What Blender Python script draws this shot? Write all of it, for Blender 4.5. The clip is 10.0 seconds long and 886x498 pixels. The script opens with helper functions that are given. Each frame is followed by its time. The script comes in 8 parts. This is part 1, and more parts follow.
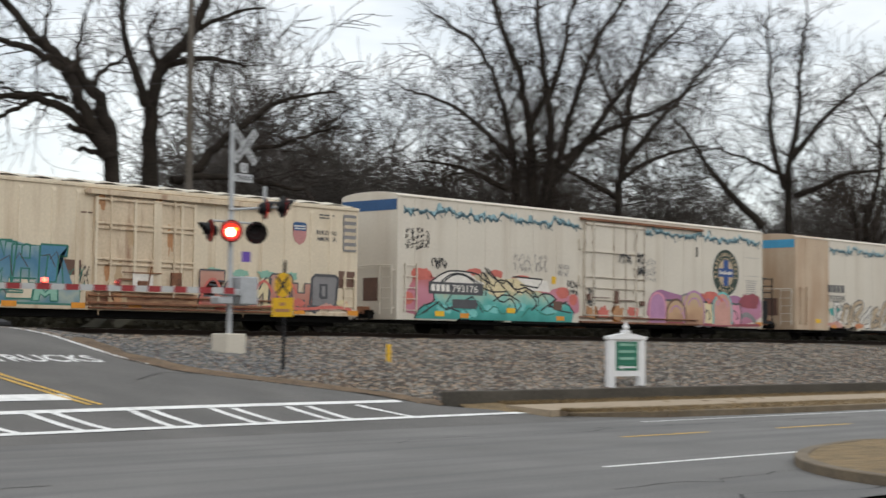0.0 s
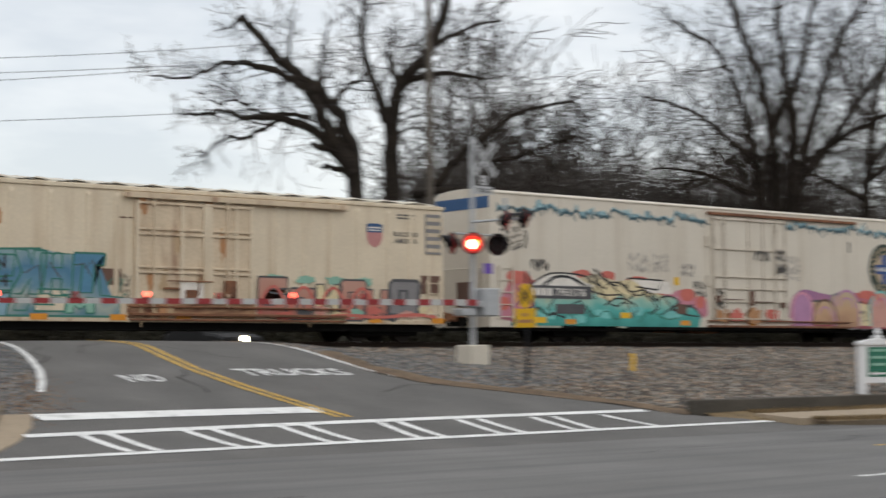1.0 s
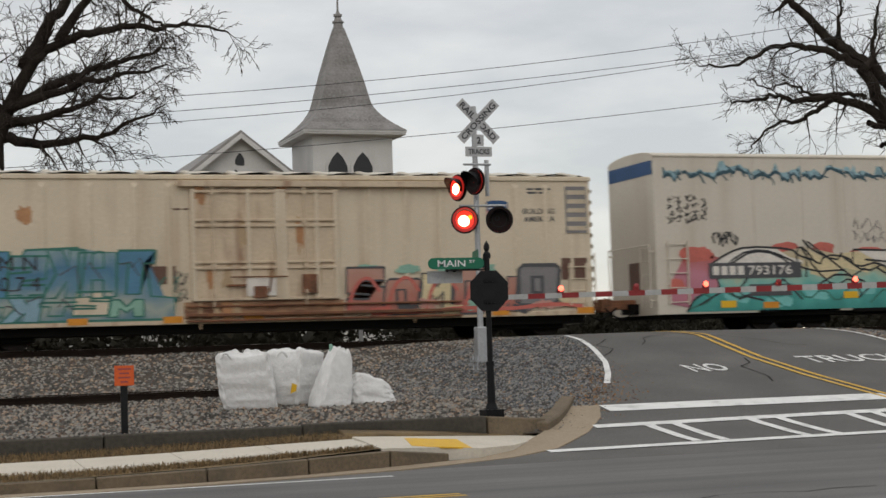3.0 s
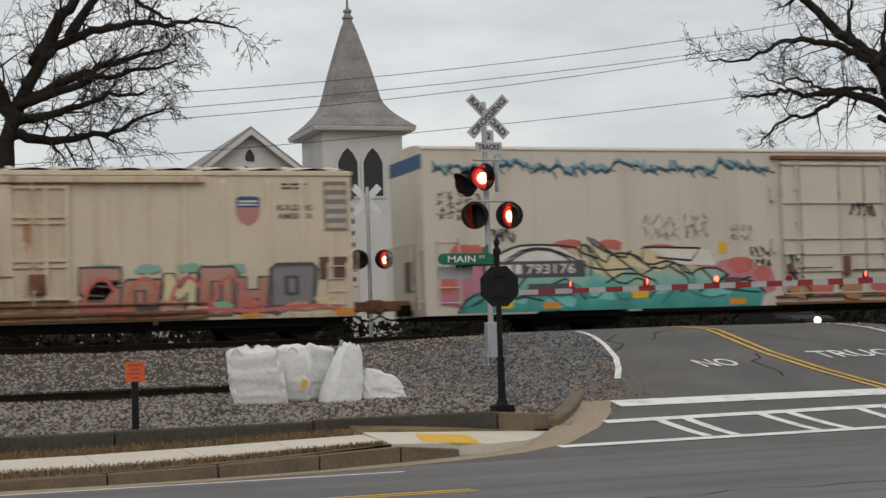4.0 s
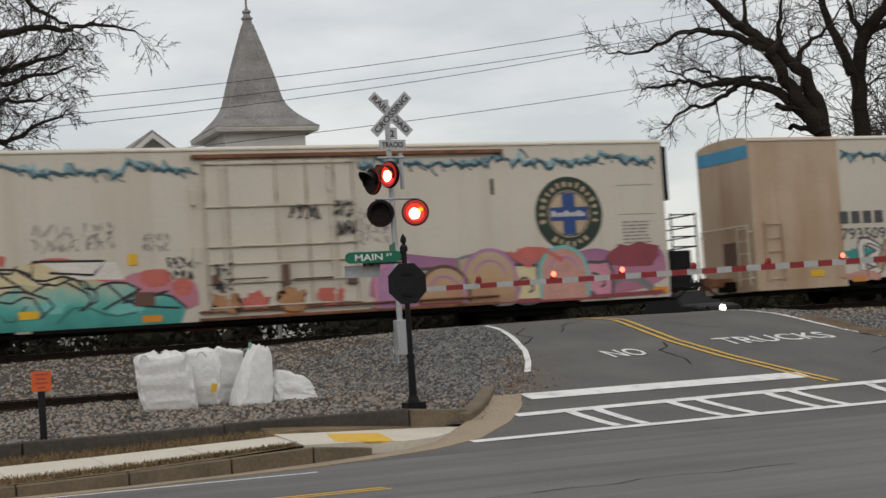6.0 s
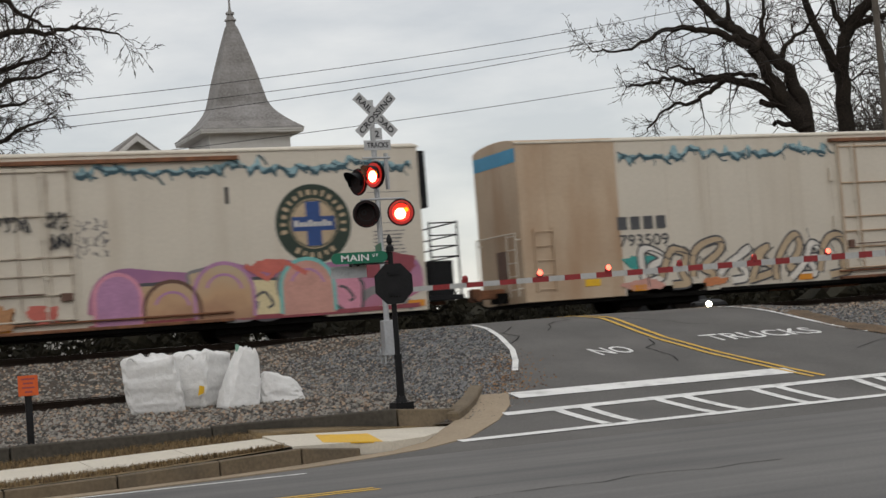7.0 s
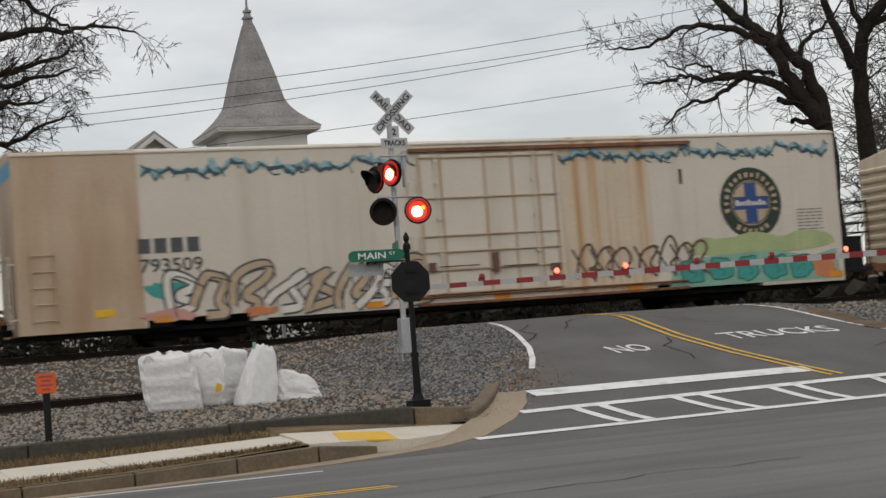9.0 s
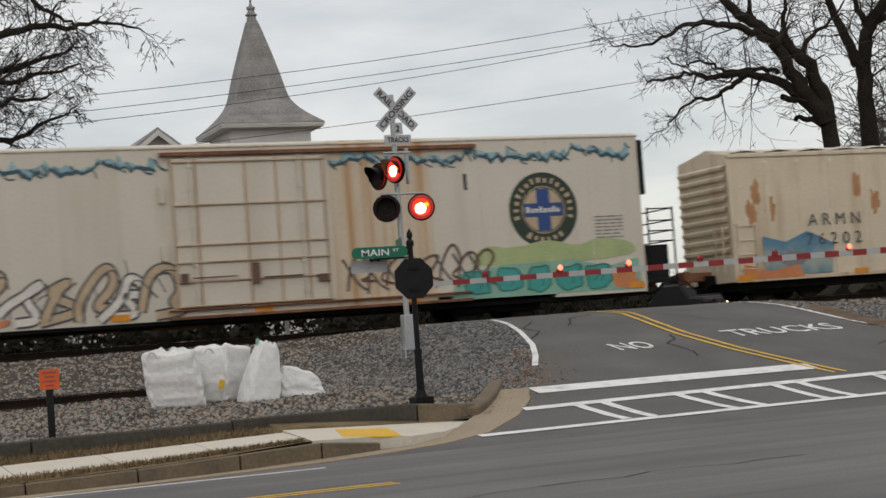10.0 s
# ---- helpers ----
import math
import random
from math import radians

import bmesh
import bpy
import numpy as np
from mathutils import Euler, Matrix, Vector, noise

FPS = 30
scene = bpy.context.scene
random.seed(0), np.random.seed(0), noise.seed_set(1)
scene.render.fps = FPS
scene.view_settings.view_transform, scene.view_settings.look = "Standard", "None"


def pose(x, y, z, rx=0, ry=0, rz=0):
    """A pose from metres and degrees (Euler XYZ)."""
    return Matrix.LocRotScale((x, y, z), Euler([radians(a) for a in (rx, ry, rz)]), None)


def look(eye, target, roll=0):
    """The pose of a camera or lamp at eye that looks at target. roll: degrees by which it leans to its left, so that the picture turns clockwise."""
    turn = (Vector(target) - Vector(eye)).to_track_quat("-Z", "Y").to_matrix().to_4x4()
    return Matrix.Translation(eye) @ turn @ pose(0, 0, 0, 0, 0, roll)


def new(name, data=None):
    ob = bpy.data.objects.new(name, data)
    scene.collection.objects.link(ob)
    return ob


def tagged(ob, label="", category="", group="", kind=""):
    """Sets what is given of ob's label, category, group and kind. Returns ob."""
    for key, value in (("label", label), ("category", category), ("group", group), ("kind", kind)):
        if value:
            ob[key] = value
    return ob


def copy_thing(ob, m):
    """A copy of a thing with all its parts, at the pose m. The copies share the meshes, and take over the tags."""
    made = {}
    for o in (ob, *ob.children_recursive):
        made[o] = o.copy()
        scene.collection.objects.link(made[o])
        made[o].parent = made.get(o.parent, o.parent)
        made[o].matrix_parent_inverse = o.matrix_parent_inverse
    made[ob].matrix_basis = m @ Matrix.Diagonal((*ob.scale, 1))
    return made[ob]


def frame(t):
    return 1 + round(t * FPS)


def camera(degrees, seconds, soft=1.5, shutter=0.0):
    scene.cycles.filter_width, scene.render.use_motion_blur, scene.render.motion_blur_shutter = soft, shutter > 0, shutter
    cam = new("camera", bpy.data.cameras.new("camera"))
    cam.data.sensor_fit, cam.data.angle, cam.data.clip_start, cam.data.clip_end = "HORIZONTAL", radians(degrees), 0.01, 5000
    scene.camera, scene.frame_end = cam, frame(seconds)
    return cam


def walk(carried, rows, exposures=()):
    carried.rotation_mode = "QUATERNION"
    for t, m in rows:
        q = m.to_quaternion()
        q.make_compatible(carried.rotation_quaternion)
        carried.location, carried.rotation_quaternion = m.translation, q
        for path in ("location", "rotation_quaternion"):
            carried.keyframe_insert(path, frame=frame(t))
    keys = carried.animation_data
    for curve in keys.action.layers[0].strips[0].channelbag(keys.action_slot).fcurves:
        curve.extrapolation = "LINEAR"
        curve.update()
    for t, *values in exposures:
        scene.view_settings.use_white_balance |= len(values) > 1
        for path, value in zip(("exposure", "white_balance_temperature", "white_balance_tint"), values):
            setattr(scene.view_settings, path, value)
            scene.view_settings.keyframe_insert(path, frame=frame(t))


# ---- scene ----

# The camera stands still at the roadside, held by hand: it pans to the left and slowly leans.
EYE = 1.8
cam = camera(30.19, 10.0, soft=1.5, shutter=0.5)
TURNS = [  # seconds, yaw, pitch, roll
    (0, -47.11, 3.26, -0.63),
    (0.5, -43.15, 3.30, -0.61),
    (1, -38.65, 3.58, 0.22),
    (1.5, -28.58, 3.70, 0.40),
    (2, -23.00, 3.64, 0.87),
    (2.5, -20.11, 3.70, 1.53),
    (4, -18.91, 3.40, 1.90),
    (4.5, -20.59, 3.31, 2.15),
    (5, -21.11, 3.23, 2.50),
    (5.5, -21.13, 3.20, 3.22),
    (6, -22.06, 3.16, 3.77),
    (7.5, -22.48, 3.11, 4.48),
    (8, -22.31, 3.10, 4.39),
    (8.5, -22.02, 3.10, 4.33),
    (9, -21.92, 3.09, 4.38),
    (9.5, -21.92, 3.07, 4.35),
    (10, -21.81, 2.99, 4.27),
]
walk(cam, [(t, pose(0, 0, EYE, 90 + pitch, roll, yaw)) for t, yaw, pitch, roll in TURNS],
     exposures=[(0.0, 0.42, 6550, 8), (0.7, 0.34, 6560, 8), (1.2, 0.2, 6650, 10), (1.7, 0.03, 6800, 10), (2.2, -0.06, 6800, 10), (10.0, -0.04, 6800, 10)])

# ---- sky and light: a bright overcast day ----
world = bpy.data.worlds.new("overcast_sky")
scene.world = world
world.use_nodes = True
wn, wl = world.node_tree.nodes, world.node_tree.links
wn.clear()
w_out = wn.new("ShaderNodeOutputWorld")
w_bg = wn.new("ShaderNodeBackground")
w_tc = wn.new("ShaderNodeTexCoord")
w_sky = wn.new("ShaderNodeTexSky")
w_sky.sky_type, w_sky.sun_disc = "NISHITA", False
w_sky.sun_elevation, w_sky.sun_rotation = radians(50), radians(200)
w_sep = wn.new("ShaderNodeSeparateXYZ")
wl.new(w_tc.outputs["Generated"], w_sep.inputs[0])
w_rise = wn.new("ShaderNodeMapRange")          # an overcast sky is about three times brighter overhead
w_rise.inputs["From Min"].default_value, w_rise.inputs["From Max"].default_value = 0.1, 1.0
w_rise.inputs["To Min"].default_value, w_rise.inputs["To Max"].default_value = 0.6, 0.9
wl.new(w_sep.outputs["Z"], w_rise.inputs["Value"])
w_map = wn.new("ShaderNodeMapping")
w_map.inputs["Scale"].default_value = (1.0, 1.0, 3.2)
wl.new(w_tc.outputs["Generated"], w_map.inputs["Vector"])
w_noise = wn.new("ShaderNodeTexNoise")
w_noise.inputs["Scale"].default_value, w_noise.inputs["Detail"].default_value = 5.5, 6.0
w_noise.inputs["Roughness"].default_value = 0.55
wl.new(w_map.outputs[0], w_noise.inputs["Vector"])
w_ramp = wn.new("ShaderNodeValToRGB")
w_ramp.color_ramp.elements[0].position, w_ramp.color_ramp.elements[0].color = 0.38, (0.84, 0.86, 0.88, 1)
w_ramp.color_ramp.elements[1].position, w_ramp.color_ramp.elements[1].color = 0.62, (1.12, 1.115, 1.1, 1)
wl.new(w_noise.outputs["Fac"], w_ramp.inputs["Fac"])
w_mul = wn.new("ShaderNodeVectorMath")
w_mul.operation = "SCALE"
wl.new(w_ramp.outputs["Color"], w_mul.inputs[0])
wl.new(w_rise.outputs["Result"], w_mul.inputs["Scale"])
w_mix = wn.new("ShaderNodeMixRGB")
w_mix.inputs["Fac"].default_value = 0.03       # a little of the blue behind the clouds
wl.new(w_mul.outputs[0], w_mix.inputs["Color1"])
wl.new(w_sky.outputs["Color"], w_mix.inputs["Color2"])
wl.new(w_mix.outputs["Color"], w_bg.inputs["Color"])
w_bg.inputs["Strength"].default_value = 1.0
wl.new(w_bg.outputs[0], w_out.inputs[0])

sun = new("sun", bpy.data.lights.new("sun", "SUN"))
sun.data.energy, sun.data.angle, sun.data.color = 0.35, radians(25), (1.0, 0.96, 0.9)
sun.matrix_world = look((-8, -20, 34), (14, 34, 0))

# ---- materials ----
def material(name, colour, rough=0.7, metal=0.0, var=0.25, scale=3.0, fine=40.0, bump=0.15, tint=None, random_var=0.0, emit=None, power=0.0,
             streak=None, streak_amount=0.0, streak_scale=(2.5, 2.5, 0.18), streak_from=0.5, depth=0.01, island=0.0, gloss=0.5):
    """Two scales of variation over a base colour, fine relief and, where asked, stains drawn out downwards."""
    m = bpy.data.materials.new(name)
    m.use_nodes = True
    n, l = m.node_tree.nodes, m.node_tree.links
    b = n["Principled BSDF"]
    b.inputs["Roughness"].default_value, b.inputs["Metallic"].default_value = rough, metal
    b.inputs["Specular IOR Level"].default_value = gloss
    tc = n.new("ShaderNodeTexCoord")
    big, small = n.new("ShaderNodeTexNoise"), n.new("ShaderNodeTexNoise")
    big.inputs["Scale"].default_value, big.inputs["Detail"].default_value = scale, 5
    small.inputs["Scale"].default_value, small.inputs["Detail"].default_value = fine, 3
    l.new(tc.outputs["Object"], big.inputs["Vector"]), l.new(tc.outputs["Object"], small.inputs["Vector"])
    add = n.new("ShaderNodeMath")
    add.operation = "ADD"
    l.new(big.outputs["Fac"], add.inputs[0]), l.new(small.outputs["Fac"], add.inputs[1])
    level = add.outputs[0]
    if random_var or island:
        src = n.new("ShaderNodeObjectInfo").outputs["Random"] if random_var else n.new("ShaderNodeNewGeometry").outputs["Random Per Island"]
        r = n.new("ShaderNodeMath")
        r.operation = "MULTIPLY_ADD"
        r.inputs[1].default_value, r.inputs[2].default_value = (random_var or island), -(random_var or island) / 2
        l.new(src, r.inputs[0])
        a2 = n.new("ShaderNodeMath")
        a2.operation = "ADD"
        l.new(level, a2.inputs[0]), l.new(r.outputs[0], a2.inputs[1])
        level = a2.outputs[0]
    ramp = n.new("ShaderNodeMapRange")
    ramp.inputs["From Min"].default_value, ramp.inputs["From Max"].default_value = 0.65, 1.35
    l.new(level, ramp.inputs["Value"])
    mix = n.new("ShaderNodeMixRGB")
    lo = tint if tint else tuple(c * (1 - var) for c in colour)
    hi = tuple(min(1.0, c * (1 + var)) for c in colour)
    mix.inputs["Color1"].default_value, mix.inputs["Color2"].default_value = (*lo, 1), (*hi, 1)
    l.new(ramp.outputs["Result"], mix.inputs["Fac"])
    col = mix.outputs["Color"]
    if streak:
        mp = n.new("ShaderNodeMapping")
        mp.inputs["Scale"].default_value = streak_scale
        l.new(tc.outputs["Object"], mp.inputs["Vector"])
        sn = n.new("ShaderNodeTexNoise")
        sn.inputs["Scale"].default_value, sn.inputs["Detail"].default_value = 1.0, 6
        l.new(mp.outputs[0], sn.inputs["Vector"])
        sr = n.new("ShaderNodeMapRange")
        sr.inputs["From Min"].default_value, sr.inputs["From Max"].default_value = streak_from, streak_from + 0.25
        sr.inputs["To Max"].default_value = streak_amount
        l.new(sn.outputs["Fac"], sr.inputs["Value"])
        m2 = n.new("ShaderNodeMixRGB")
        l.new(sr.outputs["Result"], m2.inputs["Fac"])
        l.new(col, m2.inputs["Color1"])
        m2.inputs["Color2"].default_value = (*streak, 1)
        col = m2.outputs["Color"]
    l.new(col, b.inputs["Base Color"])
    if bump:
        bp = n.new("ShaderNodeBump")
        bp.inputs["Strength"].default_value, bp.inputs["Distance"].default_value = bump, depth
        l.new(small.outputs["Fac"], bp.inputs["Height"])
        l.new(bp.outputs["Normal"], b.inputs["Normal"])
    if emit:
        b.inputs["Emission Color"].default_value = (*emit, 1)
        b.inputs["Emission Strength"].default_value = power
    return m


M = {}
M["asphalt"] = material("asphalt", (0.136, 0.132, 0.126), 0.85, var=0.32, scale=0.3, fine=25, bump=0.4, streak=(0.075, 0.074, 0.075), streak_amount=0.75, streak_scale=(0.06, 1.1, 0.5), streak_from=0.46)
M["asphalt_old"] = material("asphalt_old", (0.106, 0.101, 0.095), 0.9, var=0.34, scale=0.5, fine=30, bump=0.4, streak=(0.09, 0.088, 0.085), streak_amount=0.5, streak_scale=(0.8, 0.25, 0.5))
M["road_white"] = material("road_white", (0.74, 0.74, 0.72), 0.8, var=0.12, scale=2, fine=30, bump=0.2, streak=(0.35, 0.35, 0.34), streak_amount=0.6, streak_scale=(3, 3, 3))
M["road_yellow"] = material("road_yellow", (0.62, 0.38, 0.06), 0.8, var=0.15, scale=2, fine=30, bump=0.2, streak=(0.3, 0.24, 0.12), streak_amount=0.6, streak_scale=(3, 3, 3))
M["concrete"] = material("concrete", (0.6, 0.55, 0.46), 0.9, var=0.14, scale=0.8, fine=18, bump=0.3, streak=(0.3, 0.26, 0.21), streak_amount=0.35, streak_scale=(0.8, 0.8, 0.8))
M["kerb"] = material("kerb", (0.15, 0.115, 0.075), 0.9, var=0.3, scale=1.5, fine=18, bump=0.4, streak=(0.1, 0.085, 0.065), streak_amount=0.7, streak_scale=(1.0, 1.0, 1.0))
M["wall_concrete"] = material("wall_concrete", (0.078, 0.07, 0.058), 0.9, var=0.3, scale=0.9, fine=14, bump=0.4, streak=(0.06, 0.054, 0.046), streak_amount=0.7, streak_scale=(0.7, 0.7, 0.25), gloss=0.12)
M["dry_grass"] = material("dry_grass", (0.21, 0.145, 0.07), 0.95, var=0.4, scale=2.5, fine=45, bump=0.8, depth=0.03, tint=(0.085, 0.062, 0.034))
M["gravel_base"] = material("gravel_base", (0.09, 0.08, 0.068), 0.95, var=0.45, scale=0.45, fine=22, bump=1.0, depth=0.04, tint=(0.055, 0.05, 0.044), streak=(0.15, 0.085, 0.045), streak_amount=0.45, streak_scale=(0.35, 0.35, 0.35), gloss=0.12)
M["stone"] = material("stone", (0.22, 0.205, 0.18), 0.9, var=0.3, scale=3, fine=30, bump=0.3, island=1.5, tint=(0.05, 0.046, 0.042))
M["stone_blue"] = material("stone_blue", (0.155, 0.158, 0.16), 0.9, var=0.3, scale=3, fine=30, bump=0.3, island=1.3, tint=(0.05, 0.051, 0.053))
M["stone_red"] = material("stone_red", (0.3, 0.22, 0.155), 0.9, var=0.3, scale=3, fine=30, bump=0.3, island=1.1, tint=(0.09, 0.06, 0.045))
M["leaf_litter"] = material("leaf_litter", (0.2, 0.11, 0.05), 0.9, var=0.4, scale=4, fine=30, bump=0.2, island=1.0, tint=(0.06, 0.035, 0.02))
M["tie"] = material("tie", (0.045, 0.034, 0.026), 0.9, var=0.4, scale=3, fine=25, bump=0.5, gloss=0.12)
M["rail"] = material("rail", (0.022, 0.015, 0.011), 0.7, metal=0.4, var=0.4, scale=3, fine=40, bump=0.2, gloss=0.12)
M["rail_head"] = material("rail_head", (0.35, 0.33, 0.31), 0.35, metal=1.0, var=0.2, scale=2, fine=40, bump=0.05)
M["far_ground"] = material("far_ground", (0.14, 0.115, 0.075), 0.95, var=0.35, scale=0.1, fine=3, bump=0.5, depth=0.1)
M["bark"] = material("bark", (0.03, 0.024, 0.019), 0.95, var=0.4, scale=1.2, fine=14, bump=0.7, depth=0.04, tint=(0.012, 0.01, 0.009), gloss=0.12)
M["twig"] = material("twig", (0.05, 0.04, 0.034), 0.95, var=0.3, scale=0.6, fine=10, bump=0.0, tint=(0.02, 0.016, 0.013), gloss=0.12)
# Paler and greyer than the near twigs: distance haze put into the colour.
M["twig_hazed"] = material("twig_hazed", (0.085, 0.076, 0.07), 0.95, var=0.3, scale=0.6, fine=10, bump=0.0, tint=(0.045, 0.04, 0.036), gloss=0.12)
M["car_cream"] = material("car_cream", (0.62, 0.525, 0.39), 0.6, var=0.1, scale=0.8, fine=12, bump=0.05, streak=(0.4, 0.28, 0.17), streak_amount=0.7, streak_scale=(1.9, 1.9, 0.22), streak_from=0.52)
M["car_cream_rust"] = material("car_cream_rust", (0.56, 0.45, 0.32), 0.65, var=0.15, scale=0.9, fine=12, bump=0.05, streak=(0.24, 0.11, 0.055), streak_amount=0.9, streak_scale=(3.4, 3.4, 0.6), streak_from=0.53)
M["car_white"] = material("car_white", (0.585, 0.53, 0.445), 0.55, var=0.06, scale=0.7, fine=10, bump=0.03, streak=(0.43, 0.36, 0.275), streak_amount=0.45, streak_scale=(1.4, 1.4, 0.12))
M["car_white_rusty"] = material("car_white_rusty", (0.56, 0.46, 0.34), 0.6, var=0.1, scale=0.7, fine=10, bump=0.03, streak=(0.4, 0.19, 0.05), streak_amount=1.0, streak_scale=(3.0, 3.0, 0.07), streak_from=0.46)
M["car_tan"] = material("car_tan", (0.46, 0.345, 0.24), 0.6, var=0.09, scale=0.8, fine=10, bump=0.03, streak=(0.36, 0.225, 0.13), streak_amount=0.8, streak_scale=(1.0, 1.0, 0.25), streak_from=0.46)
M["door_dirty"] = material("door_dirty", (0.5, 0.44, 0.36), 0.6, var=0.2, scale=1, fine=12, bump=0.05, streak=(0.16, 0.1, 0.06), streak_amount=0.8, streak_scale=(2, 2, 2))
M["sill_rust"] = material("sill_rust", (0.34, 0.2, 0.11), 0.7, var=0.25, scale=1.2, fine=14, bump=0.1, streak=(0.13, 0.05, 0.025), streak_amount=1.0, streak_scale=(1.2, 1.2, 6.0), streak_from=0.42)
M["rust"] = material("rust", (0.2, 0.085, 0.04), 0.85, var=0.45, scale=3, fine=25, bump=0.3, tint=(0.07, 0.032, 0.02))
M["roof_metal"] = material("roof_metal", (0.6, 0.55, 0.46), 0.6, var=0.2, scale=1, fine=12, bump=0.1, streak=(0.2, 0.13, 0.08), streak_amount=0.6, streak_scale=(1, 1, 1))
# Near black and dull: the shade beneath the cars is put into this colour.
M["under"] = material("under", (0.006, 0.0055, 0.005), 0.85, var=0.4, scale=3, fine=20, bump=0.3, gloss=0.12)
M["wheel"] = material("wheel", (0.018, 0.013, 0.01), 0.6, metal=0.6, var=0.3, scale=4, fine=20, bump=0.2)
M["orange_tape"] = material("orange_tape", (0.62, 0.24, 0.015), 0.45, var=0.15, scale=5, fine=20, bump=0.0)
M["galv"] = material("galv", (0.42, 0.43, 0.44), 0.5, metal=0.5, var=0.15, scale=4, fine=25, bump=0.1)
M["black_paint"] = material("black_paint", (0.007, 0.007, 0.008), 0.5, var=0.3, scale=5, fine=30, bump=0.1, gloss=0.2)
M["grey_black"] = material("grey_black", (0.011, 0.011, 0.012), 0.6, var=0.3, scale=5, fine=30, bump=0.1, gloss=0.2)
M["sign_white"] = material("sign_white", (0.72, 0.72, 0.72), 0.45, var=0.06, scale=4, fine=25, bump=0.0)
M["sign_green"] = material("sign_green", (0.0, 0.13, 0.07), 0.45, var=0.1, scale=4, fine=25, bump=0.0)
M["sign_yellow"] = material("sign_yellow", (0.72, 0.42, 0.015), 0.5, var=0.08, scale=4, fine=25, bump=0.0)
M["sign_orange"] = material("sign_orange", (0.62, 0.1, 0.015), 0.6, var=0.12, scale=5, fine=25, bump=0.0)
M["gate_red"] = material("gate_red", (0.26, 0.02, 0.022), 0.5, var=0.15, scale=4, fine=25, bump=0.0)
M["gate_white"] = material("gate_white", (0.42, 0.42, 0.41), 0.5, var=0.12, scale=4, fine=25, bump=0.0)
M["concrete_tan"] = material("concrete_tan", (0.33, 0.26, 0.18), 0.9, var=0.2, scale=0.8, fine=18, bump=0.3, streak=(0.2, 0.15, 0.1), streak_amount=0.5, streak_scale=(0.8, 0.8, 0.8))
M["dirt"] = material("dirt", (0.15, 0.1, 0.058), 0.95, var=0.4, scale=2.0, fine=30, bump=0.8, depth=0.03, tint=(0.06, 0.042, 0.027))
# Near black: the shade within the brush is put into the leaf colour.
M["shrub_shaded"] = material("shrub_shaded", (0.024, 0.022, 0.015), 0.9, var=0.4, scale=1, fine=10, bump=0.0, island=1.0, tint=(0.015, 0.014, 0.01), gloss=0.12)
M["brick"] = material("brick", (0.2, 0.09, 0.06), 0.9, var=0.25, scale=1, fine=12, bump=0.2)
M["dry_blade"] = material("dry_blade", (0.22, 0.15, 0.07), 0.9, var=0.3, scale=3, fine=20, bump=0.0, island=1.0, tint=(0.08, 0.055, 0.028))
M["crack"] = material("crack", (0.035, 0.034, 0.033), 0.9, var=0.2, scale=3, fine=20, bump=0.0, gloss=0.12)
M["sign_grey"] = material("sign_grey", (0.42, 0.425, 0.43), 0.45, var=0.1, scale=4, fine=25, bump=0.0)
M["bag_white"] = material("bag_white", (0.7, 0.695, 0.68), 0.65, var=0.09, scale=4, fine=11, bump=0.55, depth=0.04)
M["church_white"] = material("church_white", (0.6, 0.585, 0.56), 0.7, var=0.08, scale=1, fine=14, bump=0.1, streak=(0.42, 0.4, 0.37), streak_amount=0.4, streak_scale=(1, 1, 0.2))
M["shingle"] = material("shingle", (0.25, 0.24, 0.235), 0.9, var=0.3, scale=0.8, fine=9, bump=0.4, random_var=0.25, tint=(0.16, 0.15, 0.14), streak=(0.34, 0.32, 0.3), streak_amount=0.6, streak_scale=(0.9, 0.9, 0.25))
M["dark_glass"] = material("dark_glass", (0.012, 0.012, 0.014), 0.3, var=0.2, scale=3, fine=20, bump=0.0)
M["wood_pole"] = material("wood_pole", (0.1, 0.085, 0.07), 0.9, var=0.3, scale=2, fine=20, bump=0.3)
M["cable"] = material("cable", (0.012, 0.012, 0.012), 0.6, var=0.1, scale=2, fine=20, bump=0.0)
M["lamp_red"] = material("lamp_red", (0.5, 0.01, 0.005), 0.4, var=0.05, bump=0.0, emit=(1.0, 0.035, 0.02), power=1.6)
M["lamp_hot"] = material("lamp_hot", (1.0, 0.5, 0.3), 0.4, var=0.05, bump=0.0, emit=(1.0, 0.6, 0.36), power=6.0)
M["lamp_amber"] = material("lamp_amber", (1.0, 0.3, 0.02), 0.4, var=0.05, bump=0.0, emit=(1.0, 0.32, 0.01), power=2.2)
M["lamp_off"] = material("lamp_off", (0.012, 0.005, 0.005), 0.45, var=0.2, bump=0.0, gloss=0.12)
M["lamp_gate"] = material("lamp_gate", (1.0, 0.1, 0.06), 0.4, var=0.05, bump=0.0, emit=(1.0, 0.1, 0.06), power=5.0)
M["headlamp"] = material("headlamp", (1.0, 0.9, 0.7), 0.3, var=0.05, bump=0.0, emit=(1.0, 0.86, 0.6), power=12.0)


def paint(name, colour, var=0.18):
    M[name] = material(name, colour, 0.6, var=var, scale=1.6, fine=18, bump=0.0)


